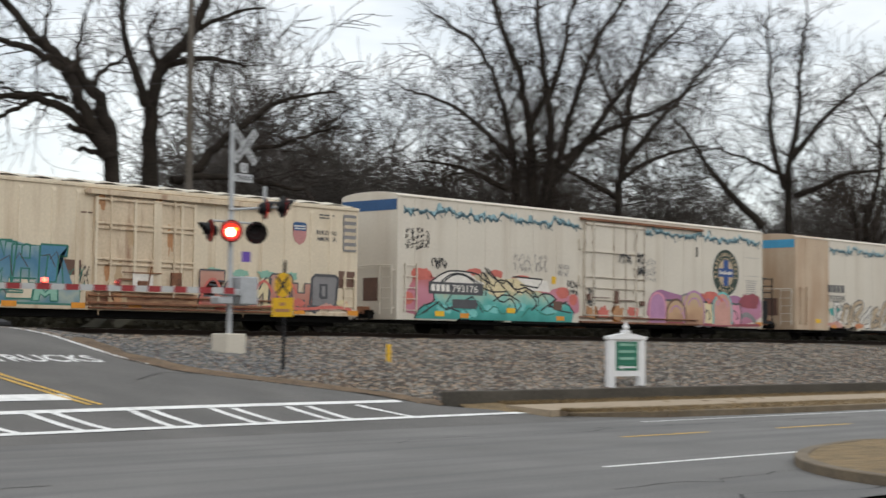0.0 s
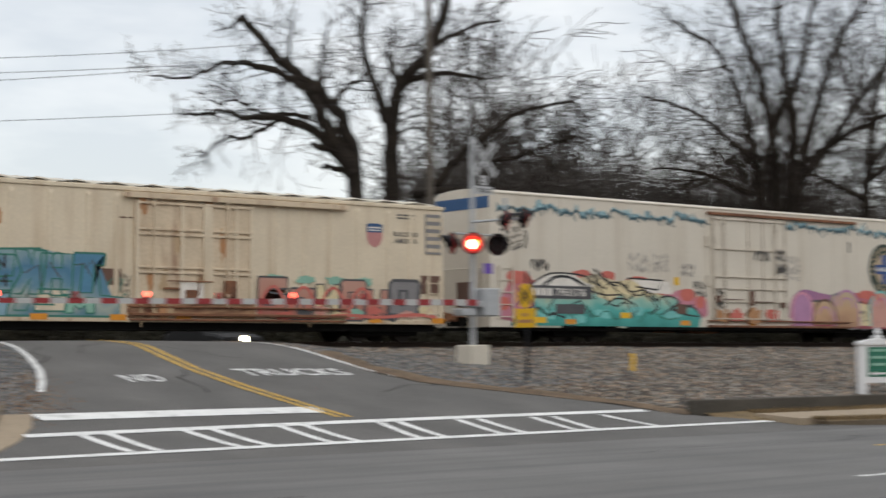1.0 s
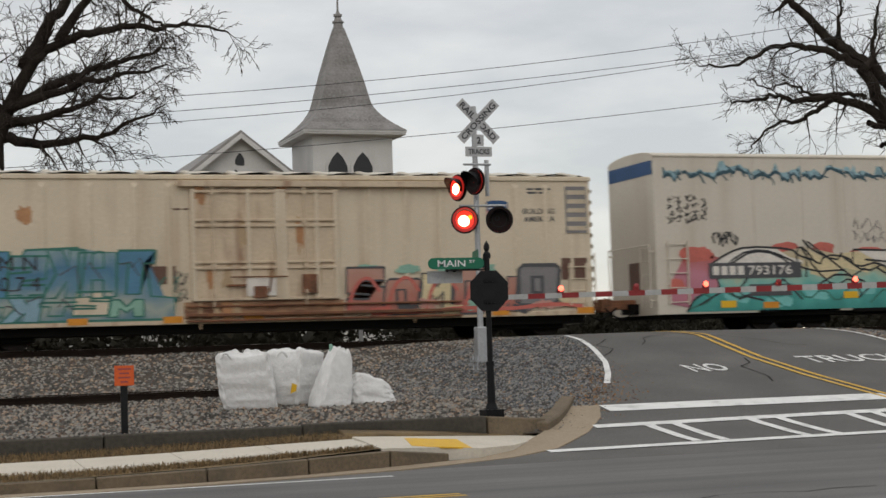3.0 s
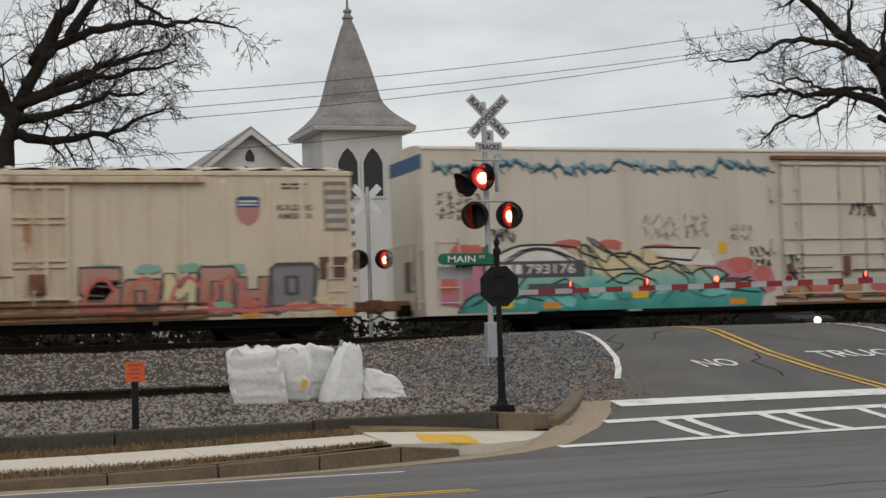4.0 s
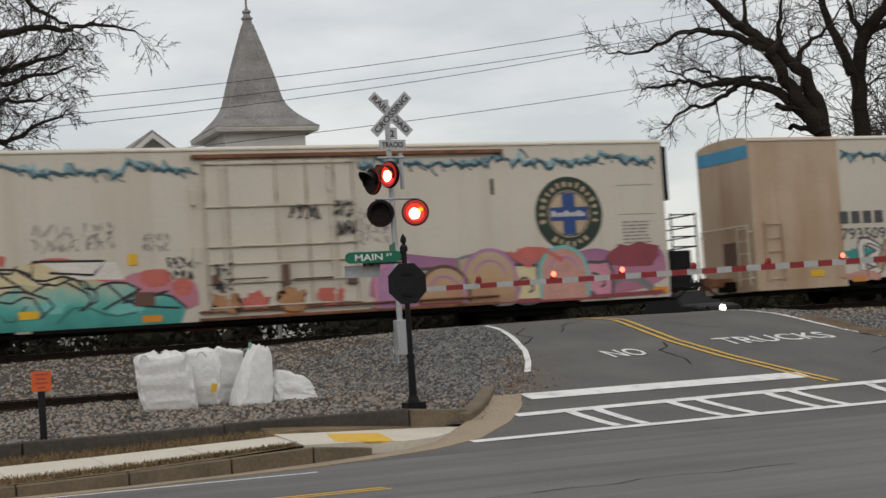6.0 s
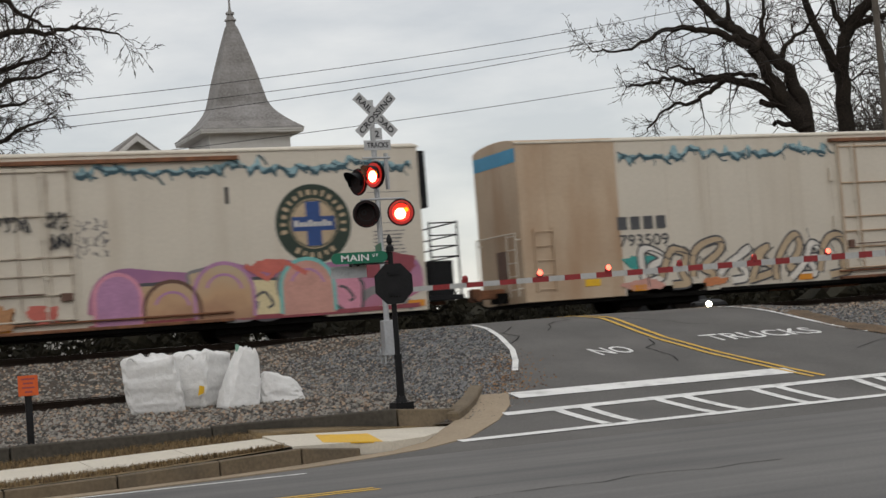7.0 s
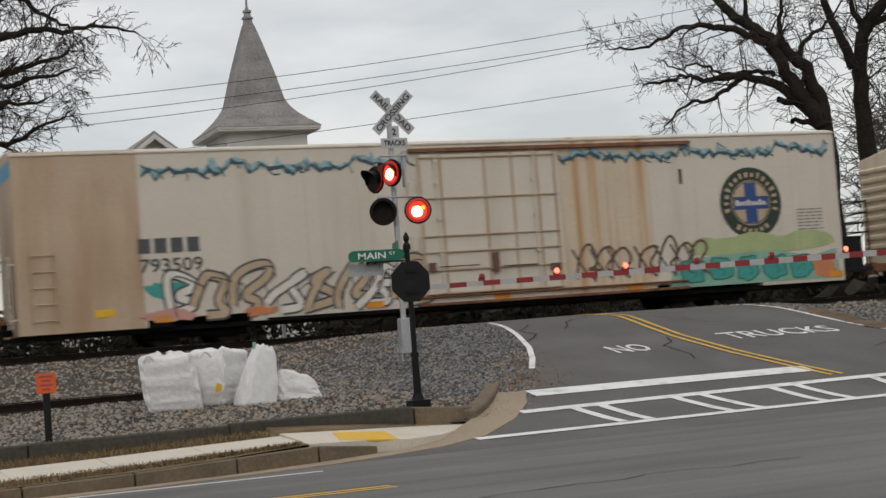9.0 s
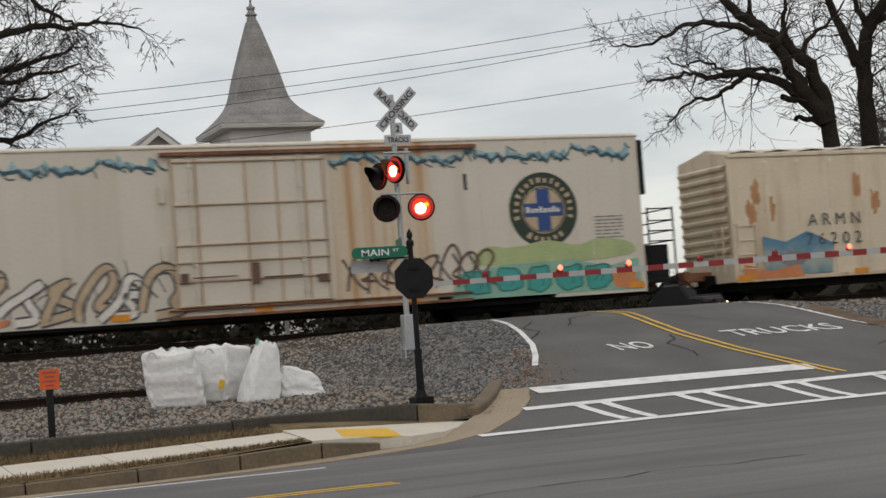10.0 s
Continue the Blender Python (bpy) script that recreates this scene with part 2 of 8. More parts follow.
paint("p_blue", (0.07, 0.2, 0.31)); paint("p_blue_lt", (0.22, 0.36, 0.43)); paint("p_green", (0.03, 0.16, 0.12)); paint("p_mint", (0.22, 0.4, 0.31))
paint("p_teal", (0.04, 0.3, 0.27)); paint("p_teal_lt", (0.16, 0.46, 0.43)); paint("p_pink", (0.6, 0.25, 0.33)); paint("p_coral", (0.52, 0.13, 0.1)); paint("p_cream", (0.62, 0.52, 0.31))
paint("p_salmon", (0.52, 0.27, 0.22)); paint("p_black", (0.022, 0.022, 0.025)); paint("p_char", (0.07, 0.07, 0.075)); paint("p_maroon", (0.25, 0.05, 0.065)); paint("p_purple", (0.4, 0.2, 0.34))
paint("p_grey", (0.2, 0.19, 0.19)); paint("p_white", (0.66, 0.62, 0.56)); paint("p_navy", (0.02, 0.075, 0.19)); paint("p_sky", (0.05, 0.27, 0.45)); paint("p_logo_green", (0.018, 0.034, 0.022))
paint("p_logo_blue", (0.02, 0.06, 0.2)); paint("p_buff", (0.45, 0.34, 0.22)); paint("p_lime", (0.36, 0.42, 0.2)); paint("p_shield_red", (0.45, 0.2, 0.19)); paint("p_brown", (0.12, 0.06, 0.04))
paint("p_rust_patch", (0.4, 0.2, 0.09), 0.3); paint("p_violet", (0.12, 0.06, 0.32)); paint("p_orange", (0.55, 0.2, 0.08)); paint("p_garland", (0.24, 0.38, 0.42), 0.5); paint("p_garland_dk", (0.03, 0.075, 0.095))


# ---- mesh helpers ----
def box(bm, x0, y0, z0, x1, y1, z1):
    v = [bm.verts.new(c) for c in ((x0, y0, z0), (x1, y0, z0), (x1, y1, z0), (x0, y1, z0), (x0, y0, z1), (x1, y0, z1), (x1, y1, z1), (x0, y1, z1))]
    for f in ((0, 3, 2, 1), (4, 5, 6, 7), (0, 1, 5, 4), (1, 2, 6, 5), (2, 3, 7, 6), (3, 0, 4, 7)):
        bm.faces.new([v[i] for i in f])


def tube(bm, a, b, r0, r1=None, n=10, caps=True):
    """A tapered rod from a to b."""
    r1 = r0 if r1 is None else r1
    a, b = Vector(a), Vector(b)
    q = (b - a).to_track_quat("Z", "Y")
    rings = []
    for p, r in ((a, r0), (b, r1)):
        rings.append([bm.verts.new(p + q @ Vector((r * math.cos(k * math.tau / n), r * math.sin(k * math.tau / n), 0))) for k in range(n)])
    for k in range(n):
        bm.faces.new((rings[0][k], rings[0][(k + 1) % n], rings[1][(k + 1) % n], rings[1][k]))
    if caps:
        bm.faces.new(rings[0][::-1]), bm.faces.new(rings[1])


def prism(bm, pts, y0, y1):
    """A flat outline of (x, z) points, given depth from y0 to y1."""
    a = [bm.verts.new((x, y0, z)) for x, z in pts]
    b = [bm.verts.new((x, y1, z)) for x, z in pts]
    bm.faces.new(a), bm.faces.new(b[::-1])
    for i in range(len(pts)):
        j = (i + 1) % len(pts)
        bm.faces.new((a[j], a[i], b[i], b[j]))


def sheet(bm, rows):
    """A grid of quads over rows of points."""
    vs = [[bm.verts.new(p) for p in row] for row in rows]
    for r0, r1 in zip(vs, vs[1:]):
        for i in range(len(r0) - 1):
            bm.faces.new((r0[i], r0[i + 1], r1[i + 1], r1[i]))


def mesh_object(name, bm, mat, smooth=False, bevel=0.0, normals=True):
    if normals:
        bmesh.ops.recalc_face_normals(bm, faces=bm.faces)
    if bevel:
        sharp = [e for e in bm.edges if len(e.link_faces) == 2 and e.calc_face_angle(0) > 0.6]
        bmesh.ops.bevel(bm, geom=sharp, offset=bevel, segments=1, affect="EDGES", clamp_overlap=True)
    me = bpy.data.meshes.new(name)
    bm.to_mesh(me)
    bm.free()
    for m in (mat if isinstance(mat, (list, tuple)) else [mat]):
        me.materials.append(M[m] if isinstance(m, str) else m)
    if smooth:
        me.shade_smooth()
    return new(name, me)


def part(name, bm, mat, parent, label="", smooth=False, bevel=0.0, normals=True):
    ob = mesh_object(name, bm, mat, smooth, bevel, normals)
    ob.parent = parent
    if label:
        tagged(ob, label)
    return ob


def boxes(*dims):
    bm = bmesh.new()
    for d in dims:
        box(bm, *d)
    return bm


def thing(name, label, category, m=None, group="", kind=""):
    ob = new(name)
    ob.empty_display_size = 0.2
    if m is not None:
        ob.matrix_basis = m
    return tagged(ob, label, category, group, kind)


def lettering(name, words, height, width, m, mat, parent, depth=0.004, bold=0.012):
    """Words as a thin mesh, fitted to a width and a height, facing along -y at the pose m (the middle of the words)."""
    cu = bpy.data.curves.new(name, "FONT")
    cu.body, cu.extrude = words, 0.0
    cu.resolution_u = 3
    cu.offset = bold
    tmp = new(name + "_tmp", cu)
    bpy.context.view_layer.update()
    me = bpy.data.meshes.new_from_object(tmp.evaluated_get(bpy.context.evaluated_depsgraph_get()))
    bpy.data.objects.remove(tmp), bpy.data.curves.remove(cu)
    co = np.array([v.co[:] for v in me.vertices])
    lo, hi = co.min(0), co.max(0)
    for v in me.vertices:
        x = (v.co.x - (lo[0] + hi[0]) / 2) / (hi[0] - lo[0]) * width
        z = (v.co.y - (lo[1] + hi[1]) / 2) / (hi[1] - lo[1]) * height
        v.co = (x, -depth, z)
    me.materials.clear()
    me.materials.append(M[mat])
    ob = new(name, me)
    ob.parent = parent
    ob.matrix_basis = m
    return ob


def fading(name, stops):
    """Spray paint that fades upwards: (height, colour) pairs along the car's side."""
    m = material(name, (0.5, 0.5, 0.5), 0.6, bump=0.0)
    n, l = m.node_tree.nodes, m.node_tree.links
    tc, sp, nz = n.new("ShaderNodeTexCoord"), n.new("ShaderNodeSeparateXYZ"), n.new("ShaderNodeTexNoise")
    nz.inputs["Scale"].default_value, nz.inputs["Detail"].default_value = 1.3, 4
    l.new(tc.outputs["Object"], sp.inputs[0]), l.new(tc.outputs["Object"], nz.inputs["Vector"])
    ad = n.new("ShaderNodeMath")
    ad.operation = "MULTIPLY_ADD"
    ad.inputs[1].default_value = 1.3
    l.new(nz.outputs["Fac"], ad.inputs[0]), l.new(sp.outputs["Z"], ad.inputs[2])
    mr = n.new("ShaderNodeMapRange")
    lo, hi = stops[0][0] + 0.65, stops[-1][0] + 0.65
    mr.inputs["From Min"].default_value, mr.inputs["From Max"].default_value = lo, hi
    l.new(ad.outputs[0], mr.inputs["Value"])
    rp = n.new("ShaderNodeValToRGB")
    while len(rp.color_ramp.elements) < len(stops):
        rp.color_ramp.elements.new(0.5)
    for e, (h, c) in zip(rp.color_ramp.elements, stops):
        e.position, e.color = (h + 0.65 - lo) / (hi - lo), (*c, 1)
    l.new(mr.outputs["Result"], rp.inputs["Fac"])
    l.new(rp.outputs["Color"], n["Principled BSDF"].inputs["Base Color"])
    M[name] = m


fading("f_teal", [(0.5, (0.03, 0.23, 0.2)), (1.1, (0.07, 0.36, 0.32)), (1.5, (0.27, 0.46, 0.38)), (1.75, (0.5, 0.42, 0.24)), (2.3, (0.52, 0.44, 0.3))])
fading("f_pink", [(0.5, (0.42, 0.15, 0.2)), (1.6, (0.5, 0.2, 0.25)), (2.4, (0.42, 0.11, 0.09))])
fading("f_blue", [(0.6, (0.08, 0.19, 0.25)), (1.1, (0.32, 0.36, 0.31)), (1.6, (0.1, 0.22, 0.3)), (2.0, (0.06, 0.17, 0.27)), (2.4, (0.22, 0.32, 0.34))])
fading("f_salmon", [(0.6, (0.36, 0.1, 0.08)), (1.2, (0.42, 0.18, 0.13)), (1.8, (0.45, 0.25, 0.19))])
fading("f_flesh", [(0.5, (0.3, 0.16, 0.1)), (1.2, (0.48, 0.3, 0.17)), (2.1, (0.46, 0.36, 0.24))])
fading("f_purple", [(0.5, (0.38, 0.14, 0.2)), (1.3, (0.42, 0.18, 0.27)), (2.0, (0.3, 0.13, 0.25))])

# ---- the lie of the land ----
def curve_at(pts, v):
    return float(np.interp(v, [p[0] for p in pts], [p[1] for p in pts]))


ROAD_Z = [(0, 0), (24, 0), (25, 0.05), (26, 0.14), (27, 0.27), (28, 0.44), (30, 0.81), (32, 1.19), (34, 1.57), (35.2, 1.8), (36.2, 1.95), (37.5, 2.05), (39, 2.09), (45, 2.12), (49, 2.0), (60, 1.75)]
GRAVEL_L = [(27, 0.56), (29, 0.78), (31.5, 0.92), (34, 0.97), (36, 1.15), (38.5, 1.5), (40.6, 1.86), (41.4, 1.92), (46, 1.92), (48.5, 1.5)]
GRAVEL_R = [(27, 0.56), (29, 0.83), (31, 1.12), (34, 1.45), (37, 1.66), (39.5, 1.82), (41.4, 1.92), (46, 1.92), (48.5, 1.5)]
EDGE_L = [(24, 4.5), (25, 8.7), (25.5, 9.8), (26.5, 11.2), (28, 12.75), (29.5, 13.5), (31, 14.3), (32.5, 15.1), (34, 15.7), (36, 16.0), (60, 16.2)]
EDGE_R = [(24, 40), (25, 33), (26, 30.6), (27, 29.05), (28.6, 27.9), (29.65, 26.6), (31.3, 24.4), (32.6, 23.95), (36, 23.9), (60, 23.9)]
RAIL_TOP = 2.12


def gravel_z(x, y):
    """The ballast's height: two slopes, lifted to the road along its edges."""
    xl, xr = curve_at(EDGE_L, y), curve_at(EDGE_R, y)
    base = curve_at(GRAVEL_L if x < 20 else GRAVEL_R, y)
    out = max(xl - x, x - xr, 0.0)
    w = max(0.0, 1 - out / 4.5)
    w = w * w * (3 - 2 * w)
    lift = noise.noise((x * 0.35, y * 0.35, 3.0)) * 0.06 + noise.noise((x * 1.3, y * 1.3, 7.0)) * 0.025
    return base * (1 - w) + (curve_at(ROAD_Z, y) - 0.02) * w + lift * (1 - w * 0.7)


def crown_at(y):
    return 0.03 * min(1.0, max(0.0, (y - 25) / 4))


def steps(a, b, d):
    n = max(1, int(round((b - a) / d)))
    return [a + (b - a) * i / n for i in range(n + 1)]


def build_ground():
    bm = bmesh.new()
    xs = [-3000, -600, -150] + steps(-60, 160, 10) + [300, 800, 3000]
    ys = [-3000, -400, -60, 0, 20, 26.9, 30, 36, 41, 46, 49, 60, 90, 200, 600, 3000]
    zs = {46: 1.6, 49: 1.2, 60: 1.5, 90: 1.6}
    def z(y):
        if y <= 20: return -0.06
        if y >= 60: return 1.6
        return {26.9: -0.06, 30: 0.35, 36: 0.7, 41: 1.3}.get(y, zs.get(y, 1.5))
    sheet(bm, [[(x, y, z(y)) for x in xs] for y in ys])
    ob = mesh_object("ground", bm, "far_ground", smooth=True)
    tagged(ob, "dry winter grass and soil reaching to the horizon", "ground", kind="structure")

    bm = bmesh.new()
    sheet(bm, [[(x, y, 0.0) for x in [-300, -80] + steps(-40, 100, 5) + [400]] for y in (9.8, 14, 18, 22, 25.6)])
    tagged(mesh_object("road", bm, "asphalt"), "worn grey asphalt street running along the railway", "road", kind="structure")

    bm = bmesh.new()
    rows = []
    for y in steps(23.9, 60, 0.4):
        xl, xr = curve_at(EDGE_L, max(y, 24.6)), curve_at(EDGE_R, max(y, 24.6))
        z = curve_at(ROAD_Z, y) + (0.008 if y > 24.2 else -0.004)
        rows.append([(xl + (xr - xl) * i / 24, y, z + crown_at(y) * math.sin(i / 24 * math.pi)) for i in range(25)])
    sheet(bm, rows)
    tagged(mesh_object("road_crossing", bm, "asphalt_old", smooth=True), "patched grey asphalt street climbing a steep hump to the level crossing", "road", kind="structure")

    bm = bmesh.new()
    ys = steps(27.0, 35.0, 0.25)
    sheet(bm, [[(curve_at(EDGE_R, y) + o * (0.75 + 0.35 * noise.noise((y * 1.1, o, 5))), y + o * 0.35, curve_at(ROAD_Z, y) + 0.02 + 0.07 * math.sin(max(0, o) * 2.6) + 0.03 * noise.noise((y * 3, o * 3, 1))) for o in (-0.12, 0.1, 0.3, 0.55, 0.8, 1.1)] for y in ys])
    tagged(mesh_object("dirt_border", bm, "dirt", smooth=True), "strip of brown soil and dead leaves along the street's edge", "soil", kind="structure")
    for name, x0, x1 in (("gravel_bed", -45.0, 16.0), ("gravel_bed", 23.9, 130.0)):
        bm = bmesh.new()
        rows = []
        for y in steps(27.1, 48.5, 0.35):
            xl, xr = curve_at(EDGE_L, y), curve_at(EDGE_R, y)
            xs = [x0 + (xl + 0.1 - x0) * (1 - (1 - i / 90) ** 2) for i in range(91)] if x0 < 0 else [xr - 0.1 + (x1 - xr) * (i / 110) ** 2 for i in range(111)]
            rows.append([(x, y, gravel_z(x, y)) for x in xs])
        sheet(bm, rows)
        tagged(mesh_object(name, bm, "gravel_base", smooth=True), "grey railway ballast with brown patches beside the track", "gravel", kind="structure")


def strip(bm, pts_a, pts_b, z_top, z_low):
    """A solid band between two lines of (x, y): z_top(x, y) above, sides going down to z_low(x, y)."""
    n = len(pts_a)
    ta = [bm.verts.new((x, y, z_top(x, y))) for x, y in pts_a]
    tb = [bm.verts.new((x, y, z_top(x, y))) for x, y in pts_b]
    la = [bm.verts.new((x, y, z_low(x, y))) for x, y in pts_a]
    lb = [bm.verts.new((x, y, z_low(x, y))) for x, y in pts_b]
    for i in range(n - 1):
        bm.faces.new((ta[i], ta[i + 1], tb[i + 1], tb[i]))
        bm.faces.new((la[i + 1], la[i], lb[i], lb[i + 1]))
        bm.faces.new((la[i], la[i + 1], ta[i + 1], ta[i]))
        bm.faces.new((tb[i], tb[i + 1], lb[i + 1], lb[i]))
    bm.faces.new((ta[0], tb[0], lb[0], la[0])), bm.faces.new((ta[-1], la[-1], lb[-1], tb[-1]))


def build_kerbs():
    # left of the crossing street: kerb, grass, walk, grass, low wall
    rise = lambda x: float(np.interp(x, [-20, 0, 2.8, 5, 7, 8.6, 12], [0.0, 0.0, 0.02, 0.06, 0.12, 0.15, 0.18]))
    kl = [(x, 23.42) for x in steps(-46, 3.0, 3.5)] + [(4.6, 23.58), (6.2, 23.95), (7.6, 24.35), (8.7, 24.72)]
    for i in range(len(kl) - 1):
        (xa, ya), (xb, yb) = kl[i], kl[i + 1]
        g = 0.012
        bm = bmesh.new()
        drop = lambda x, y: 0.152 + rise(x) * 0.98 - max(0.0, x - 7.6) * 0.12
        strip(bm, [(xa + g, ya), (xb - g, yb)], [(xa + g, ya + 0.17), (xb - g, yb + 0.17)], drop, lambda x, y: -0.05)
        ob = mesh_object("kerb", bm, "kerb", bevel=0.015)
        tagged(ob, "weathered concrete kerb stone along the street", "kerb", "street kerbs", "structure")
    bm = bmesh.new()
    gut = [(x, y - 0.004) for x, y in kl] + [(9.3, 24.9), (10.1, 25.55), (11.3, 27.1), (12.0, 28.1), (12.7, 29.1)]
    strip(bm, [(x, y - 0.42) for x, y in kl] + [(9.8, 24.75), (10.9, 25.5), (12.1, 26.9), (12.9, 28.1), (13.35, 29.1)], gut, lambda x, y: curve_at(ROAD_Z, y) + 0.02, lambda x, y: -0.1)
    tagged(mesh_object("gutter", bm, "concrete_tan"), "stained concrete gutter along the kerb", "gutter", kind="structure")
    bm = bmesh.new()
    soil = lambda x, y: 0.16 + rise(x) + 0.02 * noise.noise((x * 1.7, y * 1.7, 0)) + max(0, y - 24.0) * 0.03 + max(0, y - 26.1) * 0.09
    front = [(x, y + 0.17) for x, y in kl]
    xs = steps(-46, 7.5, 0.5)
    sheet(bm, [[(x, curve_at(front, x) + (27.0 - curve_at(front, x)) * k / 6, soil(x, curve_at(front, x) + (27.0 - curve_at(front, x)) * k / 6)) for x in xs] for k in range(7)])
    tagged(mesh_object("verge", bm, "dry_grass", smooth=True), "strip of dead brown grass between kerb and wall", "grass", kind="structure")
    # the concrete walk in slabs
    walk_ob = thing("sidewalk", "pale concrete sidewalk in slabs with a yellow warning patch", "sidewalk", kind="structure")
    top = lambda x, y: 0.2 + min(rise(x), 0.125) + max(0.0, y - 24.6) * 0.05
    for i, x in enumerate(steps(-45, 7.5, 1.5)[:-1]):
        bm = bmesh.new()
        strip(bm, [(x + 0.008, 24.45 + max(0, x - 4) * 0.12), (x + 1.492, 24.45 + max(0, x - 2.5) * 0.12)], [(x + 0.008, 26.1), (x + 1.492, 26.1)], top, lambda x, y: 0.0)
        part("slab", bm, "concrete", walk_ob)
    bm = bmesh.new()
    ramp = lambda x, y: 0.2 + 0.115 * min(1.0, max(0.0, (9.0 - x) / 1.5)) + max(0.0, y - curve_at([(7.5, 24.7), (8.6, 24.45), (9.3, 24.75), (10.1, 25.5), (11.2, 26.95)], x)) * 0.085
    strip(bm, [(7.508, 24.53), (8.6, 24.87), (9.3, 24.92), (10.1, 25.5), (11.2, 26.95)], [(7.508, 26.15), (8.6, 26.3), (9.5, 26.6), (10.4, 26.95), (11.45, 27.35)], ramp, lambda x, y: 0.0)
    part("ramp_slab", bm, "concrete", walk_ob, "pale concrete kerb ramp at the corner")
    bm = bmesh.new()
    strip(bm, [(8.15, 24.95), (8.65, 24.85), (9.15, 24.92)], [(8.35, 25.95), (8.8, 25.98), (9.28, 26.0)], lambda x, y: max(ramp(x, y), top(x, y) if x < 7.5 else 0) + 0.012, lambda x, y: ramp(x, y) - 0.01)
    part("warning_patch", bm, "sign_yellow", walk_ob, "yellow tactile warning patch")
    bm = bmesh.new()
    va = [(7.5, 26.14), (8.6, 26.28), (9.5, 26.58), (10.3, 26.9), (11.2, 27.25)]
    strip(bm, va, [(7.5, 26.96), (8.6, 26.96), (9.5, 26.96), (10.3, 26.97), (11.25, 27.35)], lambda x, y: ramp(x, y) + 0.02 + 0.03 * noise.noise((x * 3, y * 3, 1)), lambda x, y: 0.05)
    tagged(mesh_object("verge", bm, "dry_grass", smooth=True), "narrow strip of dead brown grass under the wall", "grass", kind="structure")
    # low retaining wall in cast lengths
    w = thing("retaining_wall", "low dark stained concrete retaining wall along the gravel", "wall", kind="structure")
    for x in steps(-46, 10.2, 3.3)[:-1]:
        bm = boxes((x + 0.008, 26.95, -0.05, x + 3.29, 27.2, 0.6 + rise(x) * 0.35))
        part("wall_length", bm, "wall_concrete", w, bevel=0.02)
    bm = bmesh.new()
    strip(bm, [(10.22, 26.95), (10.9, 27.1), (11.5, 27.4)], [(10.22, 27.2), (10.85, 27.32), (11.4, 27.6)], lambda x, y: 0.63 - (x - 10.22) * 0.08, lambda x, y: 0.1)
    part("wall_return", bm, "kerb", w, "brown stained concrete kerb behind the sidewalk", bevel=0.02)
    bm = bmesh.new()
    strip(bm, [(11.45, 27.2), (11.9, 27.75), (12.4, 28.5), (12.98, 29.5)], [(11.2, 27.32), (11.65, 27.9), (12.15, 28.62), (12.75, 29.6)], lambda x, y: 0.47 + (y - 27.2) * 0.16, lambda x, y: 0.1)
    part("upstand", bm, "kerb", w, "concrete kerb upstand rising along the street's corner", bevel=0.03)
    # right of the crossing street
    kr = [(29.6, 26.3), (30.6, 25.4), (32.0, 24.5), (34.0, 23.9), (37, 23.6)] + [(x, 23.5) for x in steps(40, 140, 3.6)]
    for i in range(len(kr) - 1):
        (xa, ya), (xb, yb) = kr[i], kr[i + 1]
        bm = bmesh.new()
        strip(bm, [(xa + 0.012, ya), (xb - 0.012, yb)], [(xa + 0.012, ya + 0.17), (xb - 0.012, yb + 0.17)], lambda x, y: float(np.interp(x, [29.6, 31.5, 33], [0.1, 0.12, 0.16])), lambda x, y: -0.05)
        tagged(mesh_object("kerb", bm, "kerb", bevel=0.015), "weathered concrete kerb stone along the street", "kerb", "street kerbs", "structure")
    bm = bmesh.new()
    front = [(x, y + 0.15) for x, y in kr]
    xs = steps(29.6, 140, 0.6)
    sheet(bm, [[(x, curve_at(front, x) + (27.0 - curve_at(front, x)) * k / 6, 0.13 + 0.03 * noise.noise((x * 1.7, k, 2)) + 0.033 * k) for x in xs] for k in range(7)])
    tagged(mesh_object("verge", bm, "dry_grass", smooth=True), "strip of dead brown grass between kerb and wall", "grass", kind="structure")
    walk_ob = thing("sidewalk", "pale concrete sidewalk in slabs along the street", "sidewalk", kind="structure")
    for x in steps(30.6, 120, 1.8)[:-1]:
        bm = bmesh.new()
        strip(bm, [(x + 0.008, 25.0 if x > 33 else 24.9), (x + 1.79, 25.0)], [(x + 0.008, 26.3), (x + 1.79, 26.3)], lambda x, y: 0.22 + (y - 25) * 0.055, lambda x, y: 0.0)
        part("slab", bm, "concrete_tan", walk_ob)
    w = thing("retaining_wall", "low dark stained concrete retaining wall along the gravel", "wall", kind="structure")
    for x in steps(29.2, 140, 3.3)[:-1]:
        bm = boxes((x + 0.008, 26.95, -0.05, x + 3.29, 27.2, 0.62))
        part("wall_length", bm, "wall_concrete", w, bevel=0.02)
    # a kerbed island of grass on the near side of the street
    bm = bmesh.new()
    ring = [(19.3 + 9 * (1 - math.cos(a)), 12.9 - 4.2 + 6.2 * math.sin(a)) for a in np.linspace(0.0, 1.45, 14)]
    strip(bm, ring, [(x + 0.16, y - 0.16) for x, y in ring], lambda x, y: 0.14, lambda x, y: -0.02)
    tagged(mesh_object("kerb", bm, "kerb", bevel=0.015), "curved concrete kerb round a grass island", "kerb", "street kerbs", "structure")
    bm = bmesh.new()
    inner = [(x + 0.14, y - 0.14) for x, y in ring]
    sheet(bm, [[(x, y, 0.12 + 0.03 * noise.noise((x * 2, y * 2, 1))) for x, y in inner], [(x + 1.2, y - 0.8, 0.16 + 0.04 * noise.noise((x * 2, y * 2, 4))) for x, y in inner], [(x + 12, y - 6, 0.2) for x, y in inner]])
